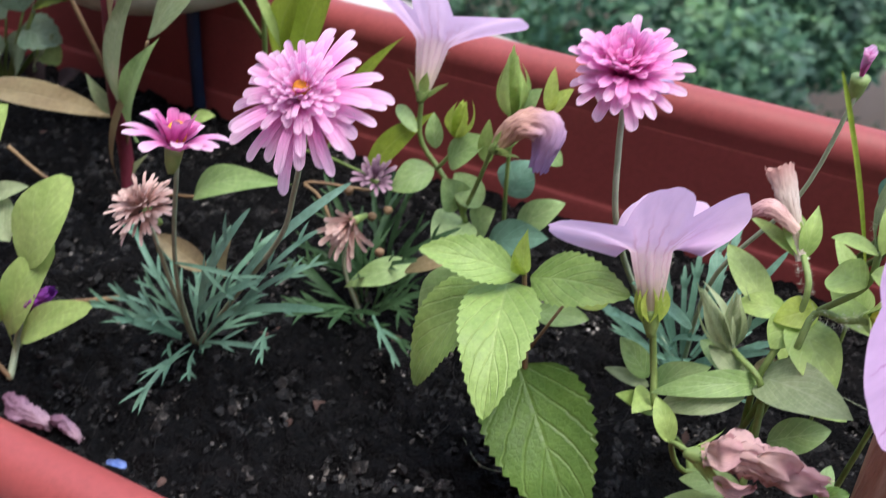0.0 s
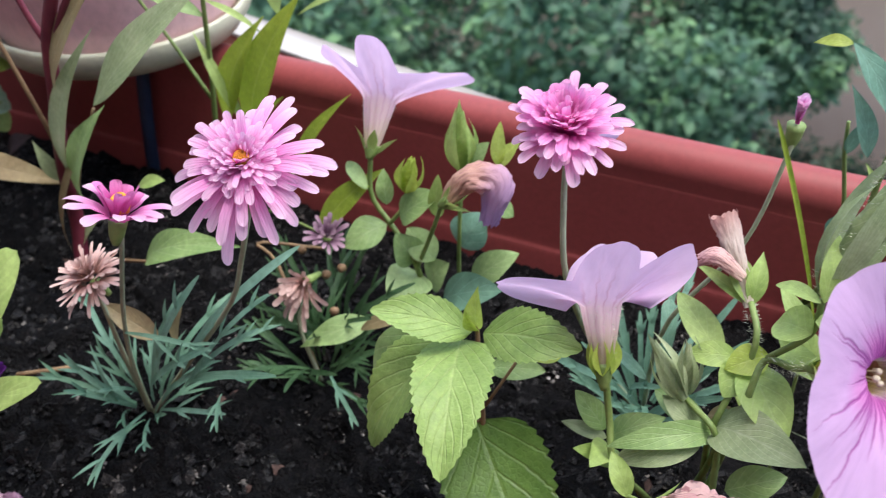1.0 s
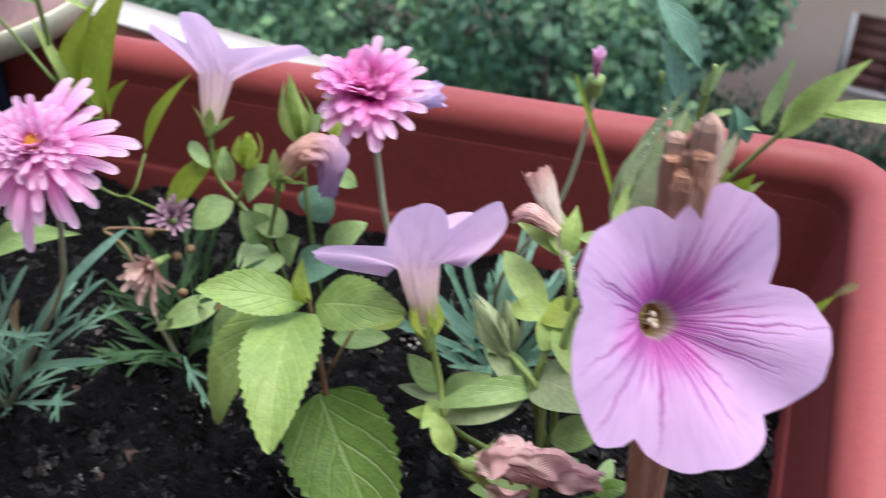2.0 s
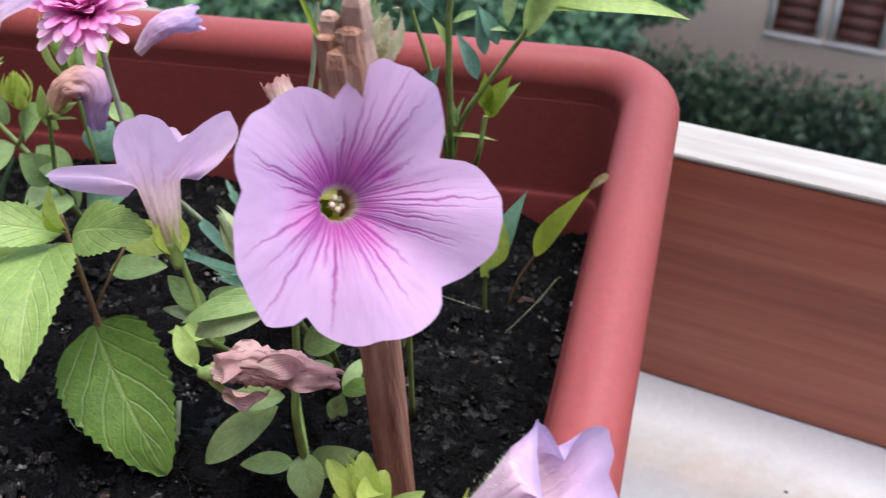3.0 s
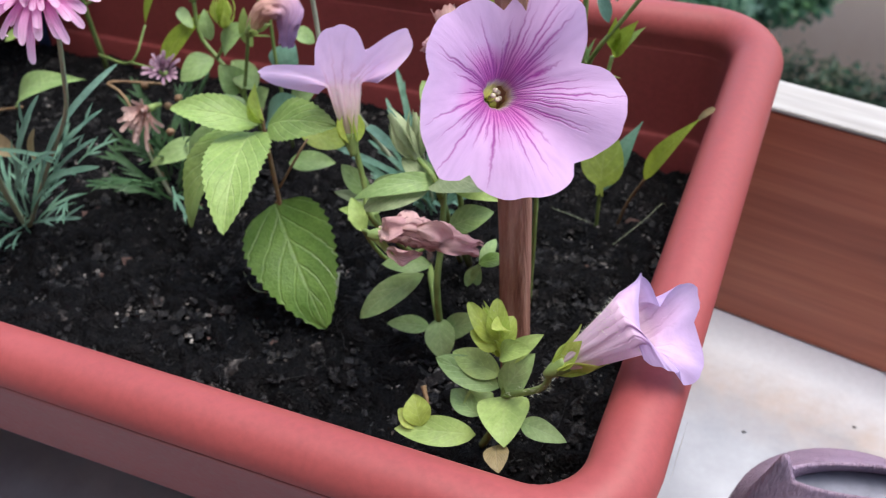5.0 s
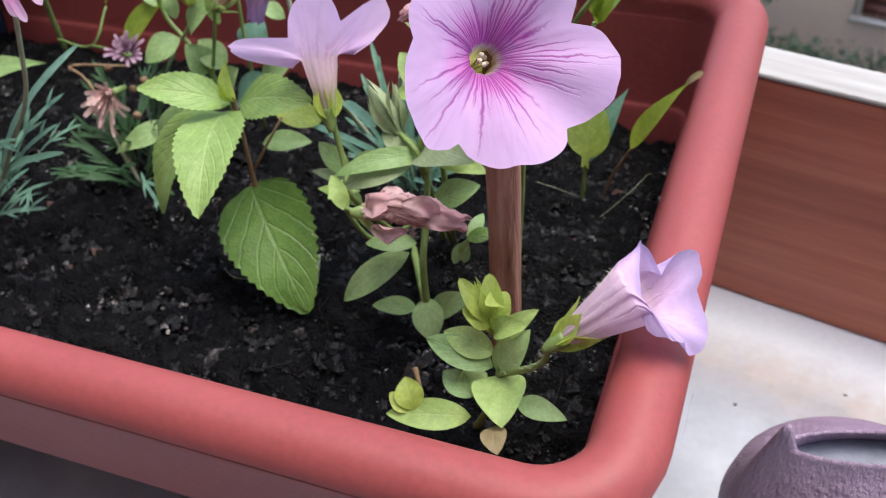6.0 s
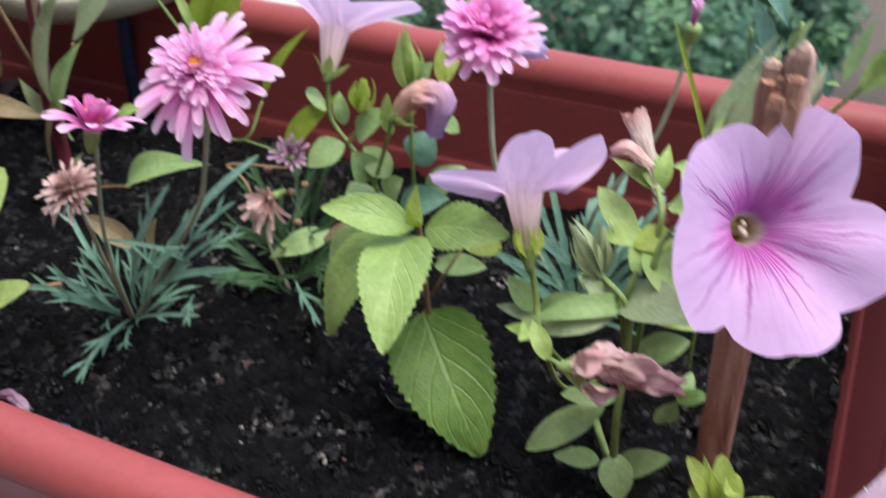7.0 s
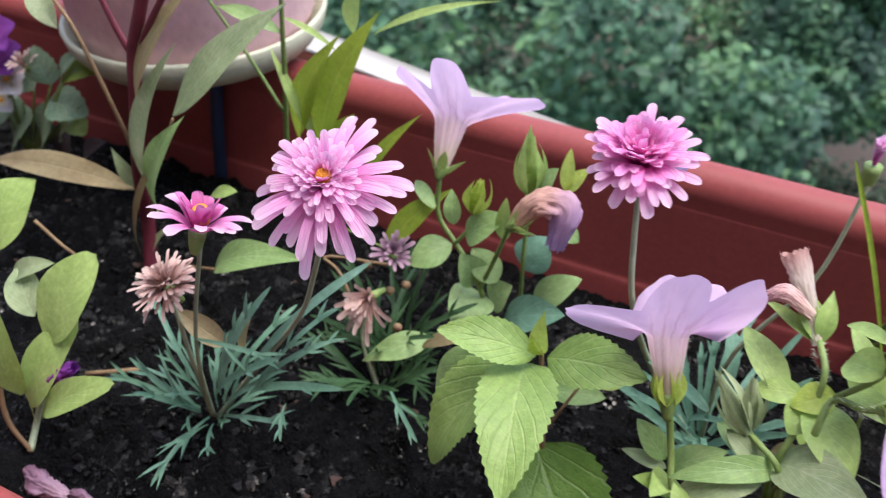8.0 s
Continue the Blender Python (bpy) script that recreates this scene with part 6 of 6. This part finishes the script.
stem(seedling, [(-0.0648, -0.0101, 0.1120), (-0.0497, -0.0450, 0.1520), (-0.0461, -0.0450, 0.1695)], [0.00082, 0.00068], GREEN_STEM)
leaf(seedling, (-0.0300, -0.0450, 0.2053), (0.0029, -0.0450, 0.2073), 0.0046, material=LEAF_PALE, shape='lance')
leaf(seedling, (-0.0309, -0.0450, 0.2040), (-0.0222, -0.0450, 0.2182), 0.0061, material=LEAF_PALE, shape='lance')
leaf(seedling, (-0.0479, -0.0450, 0.1819), (-0.0535, -0.0450, 0.1970), 0.0045, material=LEAF_BLUE, shape='lance')
leaf(seedling, (-0.0455, -0.0450, 0.1901), (-0.0474, -0.0450, 0.2055), 0.0038, material=LEAF_BLUE, shape='lance')
leaf(seedling, (-0.0472, -0.0450, 0.1993), (-0.0389, -0.0450, 0.1981), 0.0025, material=LEAF, shape='lance')
leaf(seedling, (-0.0543, -0.0450, 0.1995), (-0.0450, -0.0450, 0.2037), 0.0025, material=LEAF, shape='lance')
leaf(seedling, (-0.0555, -0.0450, 0.1915), (-0.0600, -0.0450, 0.2008), 0.0024, material=LEAF_PALE, shape='lance')
leaf(seedling, (-0.0642, -0.0450, 0.1734), (-0.0587, -0.0450, 0.1855), 0.0060, material=LEAF_BLUE, shape='lance')
leaf(seedling, (-0.0456, -0.0450, 0.1692), (-0.0381, -0.0450, 0.1843), 0.0066, material=LEAF_YELLOW, shape='lance')
leaf(seedling, (-0.0458, -0.0450, 0.1717), (-0.0457, -0.0450, 0.1846), 0.0049, material=LEAF_YELLOW, shape='lance')
leaf(seedling, (-0.0591, -0.0450, 0.1612), (-0.0424, -0.0450, 0.1610), 0.0015, material=LEAF_PALE, shape='lance')
leaf(seedling, (-0.0556, -0.0450, 0.1645), (-0.0520, -0.0450, 0.1759), 0.0015, material=LEAF, shape='lance')
leaf(seedling, (-0.0544, -0.0450, 0.1637), (-0.0558, -0.0450, 0.1745), 0.0013, material=LEAF, shape='lance')
leaf(seedling, (-0.0657, -0.0450, 0.2020), (-0.0619, -0.0450, 0.2156), 0.0035, material=LEAF_BLUE, shape='lance')
leaf(seedling, (-0.0555, -0.0450, 0.2062), (-0.0502, -0.0450, 0.2179), 0.0037, material=LEAF, shape='lance')
leaf(seedling, (-0.0445, -0.0450, 0.1699), (-0.0353, -0.0450, 0.1825), 0.0036, material=LEAF_PALE, shape='lance')
leaf(seedling, (-0.0341, -0.0450, 0.1967), (-0.0166, -0.0450, 0.2237), 0.0084, material=LEAF_PALE, shape='lance')
leaf(seedling, (-0.0276, -0.0450, 0.2073), (0.0089, -0.0450, 0.2056), 0.0063, material=LEAF_PALE, shape='lance')
leaf(seedling, (-0.0599, -0.0450, 0.2023), (-0.0685, -0.0450, 0.2227), 0.0060, material=LEAF_BLUE, shape='lance')
leaf(seedling, (-0.0417, -0.0450, 0.1938), (-0.0471, -0.0450, 0.2057), 0.0045, material=LEAF_BLUE, shape='lance')
leaf(seedling, (-0.0390, -0.0450, 0.1996), (-0.0341, -0.0450, 0.2222), 0.0038, material=LEAF, shape='lance')
leaf(seedling, (-0.0705, -0.0450, 0.2339), (-0.0800, -0.0450, 0.2324), 0.0038, material=LEAF_LIME, shape='lance')
leaf(seedling, (-0.0709, -0.0450, 0.2344), (-0.0567, -0.0450, 0.2137), 0.0073, material=LEAF_BLUE, shape='lance')
crumpled(petunia, [(-0.1441, -0.0620, 0.1920), (-0.1365, -0.0580, 0.1989), (-0.1279, -0.0520, 0.1990)], [0.0016, 0.0034, 0.0040], FADED, 21, label="limp faded flower", rough=0.3)
sprout = empty("young_sprout", "two small bright green sprouts by the planter wall", "plant")
stem(sprout, [(-0.0430, -0.0690, 0.1080), (-0.0420, -0.0690, 0.1290)], [0.00075, 0.00061], GREEN_STEM)
stem(sprout, [(-0.0370, -0.0640, 0.1080), (-0.0330, -0.0650, 0.1230), (-0.0270, -0.0660, 0.1370)], [0.00061, 0.00048], BROWN_STEM)
leaf(sprout, (-0.0421, -0.0690, 0.1275), (-0.0400, -0.0690, 0.1575), 0.0145, material=LEAF_LIME, shape='spoon', up=(0.1, -0.8, 0.6))
leaf(sprout, (-0.0415, -0.0680, 0.1290), (-0.0305, -0.0607, 0.1565), 0.0075, material=LEAF_BLUE, shape='lance')
leaf(sprout, (-0.0275, -0.0660, 0.1360), (-0.0110, -0.0660, 0.1655), 0.0062, material=LEAF_YELLOW, shape='lance', arch=0.14)
leaf(sprout, (-0.0120, -0.0660, 0.1643), (-0.0072, -0.0660, 0.1698), 0.0022, material=LEAF_DRY, shape='strap')
leaf(sprout, (-0.0682, -0.0680, 0.1125), (-0.0840, -0.0600, 0.1326), 0.0067, material=LEAF_PALE, shape='lance')
husk = empty("dry_bud", "pale dry bud standing behind the wooden stake", "bud")
stem(husk, [(-0.0540, -0.1120, 0.1080), (-0.0500, -0.1140, 0.1700), (-0.0499, -0.1180, 0.2316)], [0.00082, 0.00068, 0.00061], GREEN_STEM)
bud(husk, (-0.0503, -0.1180, 0.2312), (-0.0450, -0.1180, 0.2435), 0.0034, CREAM, label="pale dry bud", seed=9)
grass = empty("grass_blade", "single yellow-green grass blade", "grass")
leaf(grass, (-0.0630, -0.0900, 0.1810), (-0.0824, -0.0800, 0.2290), 0.0013, material=LEAF_YELLOW, shape='strap', arch=0.05, fold=0.5)
stem(grass, [(-0.0630, -0.0900, 0.1810), (-0.0630, -0.0900, 0.1100)], [0.00048, 0.00054], GREEN_STEM)
willow_herb = empty("red_stemmed_plant", "tall plant with a dark red stem and dusty narrow leaves", "plant")
stem(willow_herb, [(-0.3133, -0.0949, 0.1130), (-0.3160, -0.0870, 0.1354), (-0.3135, -0.0870, 0.1617), (-0.3066, -0.0870, 0.1913), (-0.3020, -0.0870, 0.2112), (-0.2934, -0.0870, 0.2304), (-0.2860, -0.0870, 0.2477)], [0.0029, 0.0025, 0.002], RED_STEM, steps=24)
stem(willow_herb, [(-0.3121, -0.0870, 0.1622), (-0.3155, -0.0900, 0.1906), (-0.3239, -0.0900, 0.2159), (-0.3347, -0.0880, 0.2267)], [0.00095, 0.00061], BROWN_STEM)
stem(willow_herb, [(-0.3024, -0.0870, 0.2081), (-0.3075, -0.0870, 0.2180), (-0.3127, -0.0870, 0.2323)], [0.0013, 0.001], RED_STEM)
stem(willow_herb, [(-0.3025, -0.0870, 0.2060), (-0.2919, -0.0870, 0.2232), (-0.2770, -0.0870, 0.2423)], [0.0013, 0.001], RED_STEM)
stem(willow_herb, [(-0.3205, -0.0870, 0.1145), (-0.2976, -0.0950, 0.1287), (-0.2716, -0.1000, 0.1399)], [0.00068, 0.00061], BROWN_STEM)
leaf(willow_herb, (-0.3108, -0.0870, 0.1552), (-0.2852, -0.0840, 0.2171), 0.0105, material=LEAF_DUSTY, shape='lance')
leaf(willow_herb, (-0.2909, -0.0870, 0.1899), (-0.2471, -0.0750, 0.2337), 0.0156, material=LEAF_DUSTY, shape='lance', arch=0.05)
leaf(willow_herb, (-0.3076, -0.0870, 0.1435), (-0.2826, -0.0900, 0.1936), 0.0152, material=LEAF, shape='lance')
leaf(willow_herb, (-0.3163, -0.0870, 0.1517), (-0.3950, -0.0900, 0.1434), 0.0113, material=LEAF_DRY, shape='lance')
leaf(willow_herb, (-0.3156, -0.0870, 0.1524), (-0.3215, -0.0900, 0.1707), 0.0056, material=LEAF_DUSTY, shape='lance')
leaf(willow_herb, (-0.3071, -0.0870, 0.1868), (-0.2767, -0.0800, 0.2363), 0.0108, material=LEAF_DRY, shape='lance')
leaf(willow_herb, (-0.2729, -0.1000, 0.1394), (-0.2255, -0.1050, 0.1644), 0.0118, material=LEAF, shape='lance', arch=0.15)
leaf(willow_herb, (-0.3226, -0.0870, 0.1108), (-0.3068, -0.0850, 0.1372), 0.0068, material=LEAF_DUSTY, shape='lance')
leaf(willow_herb, (-0.3321, -0.0900, 0.2141), (-0.3481, -0.0850, 0.2270), 0.0084, material=LEAF_DUSTY, shape='lance')
leaf(willow_herb, (-0.2654, -0.0900, 0.1688), (-0.2781, -0.0900, 0.1629), 0.0051, material=LEAF_PALE, shape='lance')
leaf(willow_herb, (-0.2964, -0.0850, 0.1796), (-0.3242, -0.0850, 0.1116), 0.0044, material=LEAF_DRY, shape='lance')
stem(willow_herb, [(-0.2912, -0.0870, 0.1887), (-0.3049, -0.0870, 0.1643), (-0.3160, -0.0870, 0.1354)], [0.00054, 0.00068], BROWN_STEM)
tall_weed = empty("broad_leaved_weed", "tall yellow-green weed with lance-shaped leaves by the planter wall", "plant")
stem(tall_weed, [(-0.2881, -0.0348, 0.1130), (-0.2830, -0.0400, 0.1509), (-0.2795, -0.0400, 0.1814), (-0.2778, -0.0400, 0.2021), (-0.2753, -0.0400, 0.2274)], [0.00122, 0.00102, 0.00082], GREEN_STEM, steps=18)
stem(tall_weed, [(-0.2818, -0.0400, 0.1689), (-0.2949, -0.0400, 0.1894), (-0.3094, -0.0400, 0.2087), (-0.3172, -0.0400, 0.2200)], [0.00075, 0.00054], GREEN_STEM)
leaf(tall_weed, (-0.2664, -0.0400, 0.1577), (-0.2421, -0.0300, 0.2141), 0.0161, material=LEAF_YELLOW, shape='lance')
leaf(tall_weed, (-0.2761, -0.0400, 0.1593), (-0.2565, -0.0350, 0.2040), 0.0135, material=LEAF_YELLOW, shape='lance')
leaf(tall_weed, (-0.2628, -0.0400, 0.1580), (-0.2497, -0.0400, 0.1768), 0.0063, material=LEAF_YELLOW, shape='lance')
leaf(tall_weed, (-0.2677, -0.0400, 0.1603), (-0.2888, -0.0350, 0.1926), 0.0047, material=LEAF_PALE, shape='lance', arch=0.2)
leaf(tall_weed, (-0.2462, -0.0300, 0.2040), (-0.1971, -0.0300, 0.2260), 0.0035, material=LEAF_PALE, shape='lance', arch=0.08)
leaf(tall_weed, (-0.2768, -0.0400, 0.2087), (-0.2577, -0.0350, 0.1966), 0.0025, material=LEAF_PALE, shape='lance', arch=0.15)
leaf(tall_weed, (-0.2424, -0.0500, 0.1536), (-0.2215, -0.0400, 0.1841), 0.0056, material=LEAF_YELLOW, shape='lance')
leaf(tall_weed, (-0.2180, -0.0750, 0.1510), (-0.1997, -0.0600, 0.1718), 0.0094, material=LEAF_YELLOW, shape='lance')
leaf(tall_weed, (-0.2544, -0.0300, 0.2027), (-0.2492, -0.0300, 0.2244), 0.0081, material=LEAF_PALE, shape='lance')
leaf(tall_weed, (-0.2778, -0.0400, 0.2021), (-0.3071, -0.0400, 0.2070), 0.0064, material=LEAF, shape='lance')
stem(tall_weed, [(-0.2839, -0.0400, 0.1507), (-0.2740, -0.0400, 0.1556), (-0.2664, -0.0400, 0.1577)], [0.00068, 0.00068], GREEN_STEM)
stem(tall_weed, [(-0.2846, -0.0400, 0.1261), (-0.2470, -0.0600, 0.1408), (-0.2424, -0.0500, 0.1536)], [0.00061, 0.00048], GREEN_STEM)
stem(tall_weed, [(-0.2470, -0.0600, 0.1408), (-0.2180, -0.0750, 0.1510)], [0.00054, 0.00048], GREEN_STEM)
lettuce = empty("pale_seedling", "pale green seedling with fleshy spoon-shaped leaves", "plant")
stem(lettuce, [(-0.2920, -0.1765, 0.1130), (-0.2955, -0.1680, 0.1188), (-0.2879, -0.1620, 0.1425)], [0.00122, 0.00109], PALE_STEM)
leaf(lettuce, (-0.2879, -0.1620, 0.1425), (-0.2734, -0.1450, 0.1782), 0.0190, material=LEAF_PALE, shape='spoon')
leaf(lettuce, (-0.2935, -0.1700, 0.1204), (-0.2780, -0.1600, 0.1604), 0.0159, material=LEAF_PALE, shape='spoon', curl=0.12)
leaf(lettuce, (-0.2895, -0.1700, 0.1225), (-0.2516, -0.1680, 0.1553), 0.0106, material=LEAF_PALE, shape='spoon')
leaf(lettuce, (-0.2961, -0.1700, 0.1309), (-0.2990, -0.1650, 0.1637), 0.0145, material=LEAF_PALE)
leaf(lettuce, (-0.2897, -0.1600, 0.1590), (-0.3049, -0.1500, 0.1659), 0.0113, material=LEAF_DUSTY)
leaf(lettuce, (-0.3364, -0.1400, 0.1544), (-0.3259, -0.1200, 0.1735), 0.0250, material=LEAF_PALE)
leaf(lettuce, (-0.3112, -0.1500, 0.1566), (-0.2864, -0.1500, 0.1738), 0.0076, material=LEAF_DUSTY)
stem(lettuce, [(-0.3023, -0.1700, 0.1430), (-0.3000, -0.1750, 0.1234), (-0.2915, -0.1763, 0.1130)], [0.00095, 0.00082], BROWN_STEM)
stem(lettuce, [(-0.3190, -0.1300, 0.1654), (-0.3087, -0.1300, 0.1584), (-0.2838, -0.1400, 0.1664)], [0.00068, 0.00054], BROWN_STEM)
crumpled(lettuce, [(-0.2815, -0.1680, 0.1431), (-0.2759, -0.1660, 0.1467), (-0.2700, -0.1660, 0.1518)], [0.0014, 0.0030, 0.0016], VIOLET, 15, name="fallen_petal", label="crumpled violet petal")
twig = empty("twig", "short pale twig lying on the soil", "twig", "twigs")
stem(twig, [(-0.2987, -0.1443, 0.1160), (-0.2826, -0.1350, 0.1170)], [0.00075, 0.00095], BROWN_STEM, steps=5)
twig_b = empty("twig", "short straw-coloured stick standing in the soil", "twig", "twigs")
stem(twig_b, [(-0.1130, -0.1454, 0.1100), (-0.1158, -0.1300, 0.1235)], [0.00082, 0.00075], PALE_STEM, steps=5)
pansy = empty("pansy_plant", "pansy with white and purple flowers and lobed green leaves", "flowering plant")
leaf(pansy, (-0.4134, -0.0500, 0.1399), (-0.4343, -0.0500, 0.1159), 0.0207, material=LEAF_PANSY, teeth=5, shape='oval')
stem(pansy, [(-0.4263, -0.0500, 0.1120), (-0.4134, -0.0500, 0.1399)], [0.00068, 0.00048], GREEN_STEM, steps=5)
leaf(pansy, (-0.4016, -0.0500, 0.1486), (-0.3791, -0.0500, 0.1475), 0.0172, material=LEAF_PANSY, teeth=5, shape='oval')
stem(pansy, [(-0.4263, -0.0500, 0.1120), (-0.4016, -0.0500, 0.1486)], [0.00068, 0.00048], GREEN_STEM, steps=5)
leaf(pansy, (-0.3965, -0.0500, 0.1580), (-0.3997, -0.0500, 0.1755), 0.0155, material=LEAF_PANSY, teeth=5, shape='oval')
stem(pansy, [(-0.4263, -0.0500, 0.1120), (-0.3965, -0.0500, 0.1580)], [0.00068, 0.00048], GREEN_STEM, steps=5)
leaf(pansy, (-0.3884, -0.0500, 0.1626), (-0.3642, -0.0500, 0.1714), 0.0110, material=LEAF_YELLOW, teeth=5, shape='oval')
stem(pansy, [(-0.4263, -0.0500, 0.1120), (-0.3884, -0.0500, 0.1626)], [0.00068, 0.00048], GREEN_STEM, steps=5)
leaf(pansy, (-0.3972, -0.0500, 0.1469), (-0.4137, -0.0500, 0.1208), 0.0190, material=LEAF_PANSY, teeth=5, shape='oval')
stem(pansy, [(-0.4263, -0.0500, 0.1120), (-0.3972, -0.0500, 0.1469)], [0.00068, 0.00048], GREEN_STEM, steps=5)
leaf(pansy, (-0.3894, -0.0500, 0.1597), (-0.3738, -0.0500, 0.1775), 0.0101, material=LEAF_PANSY, teeth=5, shape='oval')
stem(pansy, [(-0.4263, -0.0500, 0.1120), (-0.3894, -0.0500, 0.1597)], [0.00068, 0.00048], GREEN_STEM, steps=5)
leaf(pansy, (-0.4186, -0.0500, 0.1443), (-0.4455, -0.0500, 0.1226), 0.0197, material=LEAF_PANSY, teeth=5, shape='oval')
stem(pansy, [(-0.4263, -0.0500, 0.1120), (-0.4186, -0.0500, 0.1443)], [0.00068, 0.00048], GREEN_STEM, steps=5)
leaf(pansy, (-0.3910, -0.0500, 0.1457), (-0.3844, -0.0500, 0.1363), 0.0105, material=LEAF_PALE, teeth=5, shape='oval')
stem(pansy, [(-0.4263, -0.0500, 0.1120), (-0.3910, -0.0500, 0.1457)], [0.00068, 0.00048], GREEN_STEM, steps=5)
leaf(pansy, (-0.4086, -0.0500, 0.1523), (-0.4233, -0.0500, 0.1624), 0.0161, material=LEAF_PANSY, teeth=5, shape='oval')
stem(pansy, [(-0.4263, -0.0500, 0.1120), (-0.4086, -0.0500, 0.1523)], [0.00068, 0.00048], GREEN_STEM, steps=5)
leaf(pansy, (-0.3829, -0.0500, 0.1506), (-0.4003, -0.0500, 0.1290), 0.0132, material=LEAF_DUSTY, teeth=5, shape='oval')
stem(pansy, [(-0.4263, -0.0500, 0.1120), (-0.3829, -0.0500, 0.1506)], [0.00068, 0.00048], GREEN_STEM, steps=5)
pansy_flower(pansy, (-0.4180, -0.0550, 0.1790), (0.3, -0.5, 0.8), 0.011, VIOLET)
stem(pansy, [(-0.4263, -0.0500, 0.1120), (-0.4180, -0.0550, 0.1790)], [0.00068, 0.00048], GREEN_STEM, steps=5)
pansy_flower(pansy, (-0.4172, -0.0550, 0.1581), (0.3, -0.5, 0.8), 0.01, WHITE_PETAL)
stem(pansy, [(-0.4263, -0.0500, 0.1120), (-0.4172, -0.0550, 0.1581)], [0.00068, 0.00048], GREEN_STEM, steps=5)
pansy_flower(pansy, (-0.4259, -0.0550, 0.1455), (0.3, -0.5, 0.8), 0.008, WHITE_PETAL)
stem(pansy, [(-0.4263, -0.0500, 0.1120), (-0.4259, -0.0550, 0.1455)], [0.00068, 0.00048], GREEN_STEM, steps=5)
pansy_flower(pansy, (-0.4204, -0.0550, 0.1680), (0.3, -0.5, 0.8), 0.012, VIOLET)
stem(pansy, [(-0.4263, -0.0500, 0.1120), (-0.4204, -0.0550, 0.1680)], [0.00068, 0.00048], GREEN_STEM, steps=5)
ray_head(pansy, (-0.4024, -0.0550, 0.1674), (0, -0.4, 0.9), [(12, 0.006, 0.0016, 30), (10, 0.005, 0.0014, 60)], 0, DRY_PETAL, 18, label="dry brown seed head", green=0.4)
petal_bits = empty("fallen_petal", "withered mauve petals lying on the soil beside the rim", "petal")
crumpled(petal_bits, [(-0.2860, -0.1830, 0.1150), (-0.2770, -0.1860, 0.1165), (-0.2660, -0.1850, 0.1150)], [0.0012, 0.0030, 0.0014], MAUVE_DRY, 31, name="petal", rough=0.8, ragged=0.004)
crumpled(petal_bits, [(-0.2680, -0.1840, 0.1150), (-0.2610, -0.1835, 0.1160), (-0.2540, -0.1850, 0.1145)], [0.0008, 0.0017, 0.0008], MAUVE_DRY, 33, name="petal", rough=0.8, ragged=0.003)
blue_bit = empty("blue_scrap", "small scrap of blue plastic on the soil by the rim", "scrap")
leaf(blue_bit, (-0.2410, -0.1880, 0.1150), (-0.2340, -0.1870, 0.1158), 0.0024, (0, -0.3, 1), BLUE_SCRAP, "scrap", shape="strap", wave=0.4)
dead_leaf = empty("dead_leaf", "shrivelled dark mauve leaf hanging at the planter wall", "leaf")
leaf(dead_leaf, (-0.4106, -0.0450, 0.1143), (-0.4039, -0.0400, 0.1329), 0.0166, material=LEAF_DEAD, shape='oval')
leaf(dead_leaf, (-0.3973, -0.0450, 0.1120), (-0.3711, -0.0500, 0.1371), 0.0133, material=LEAF_DEAD, shape='lance')
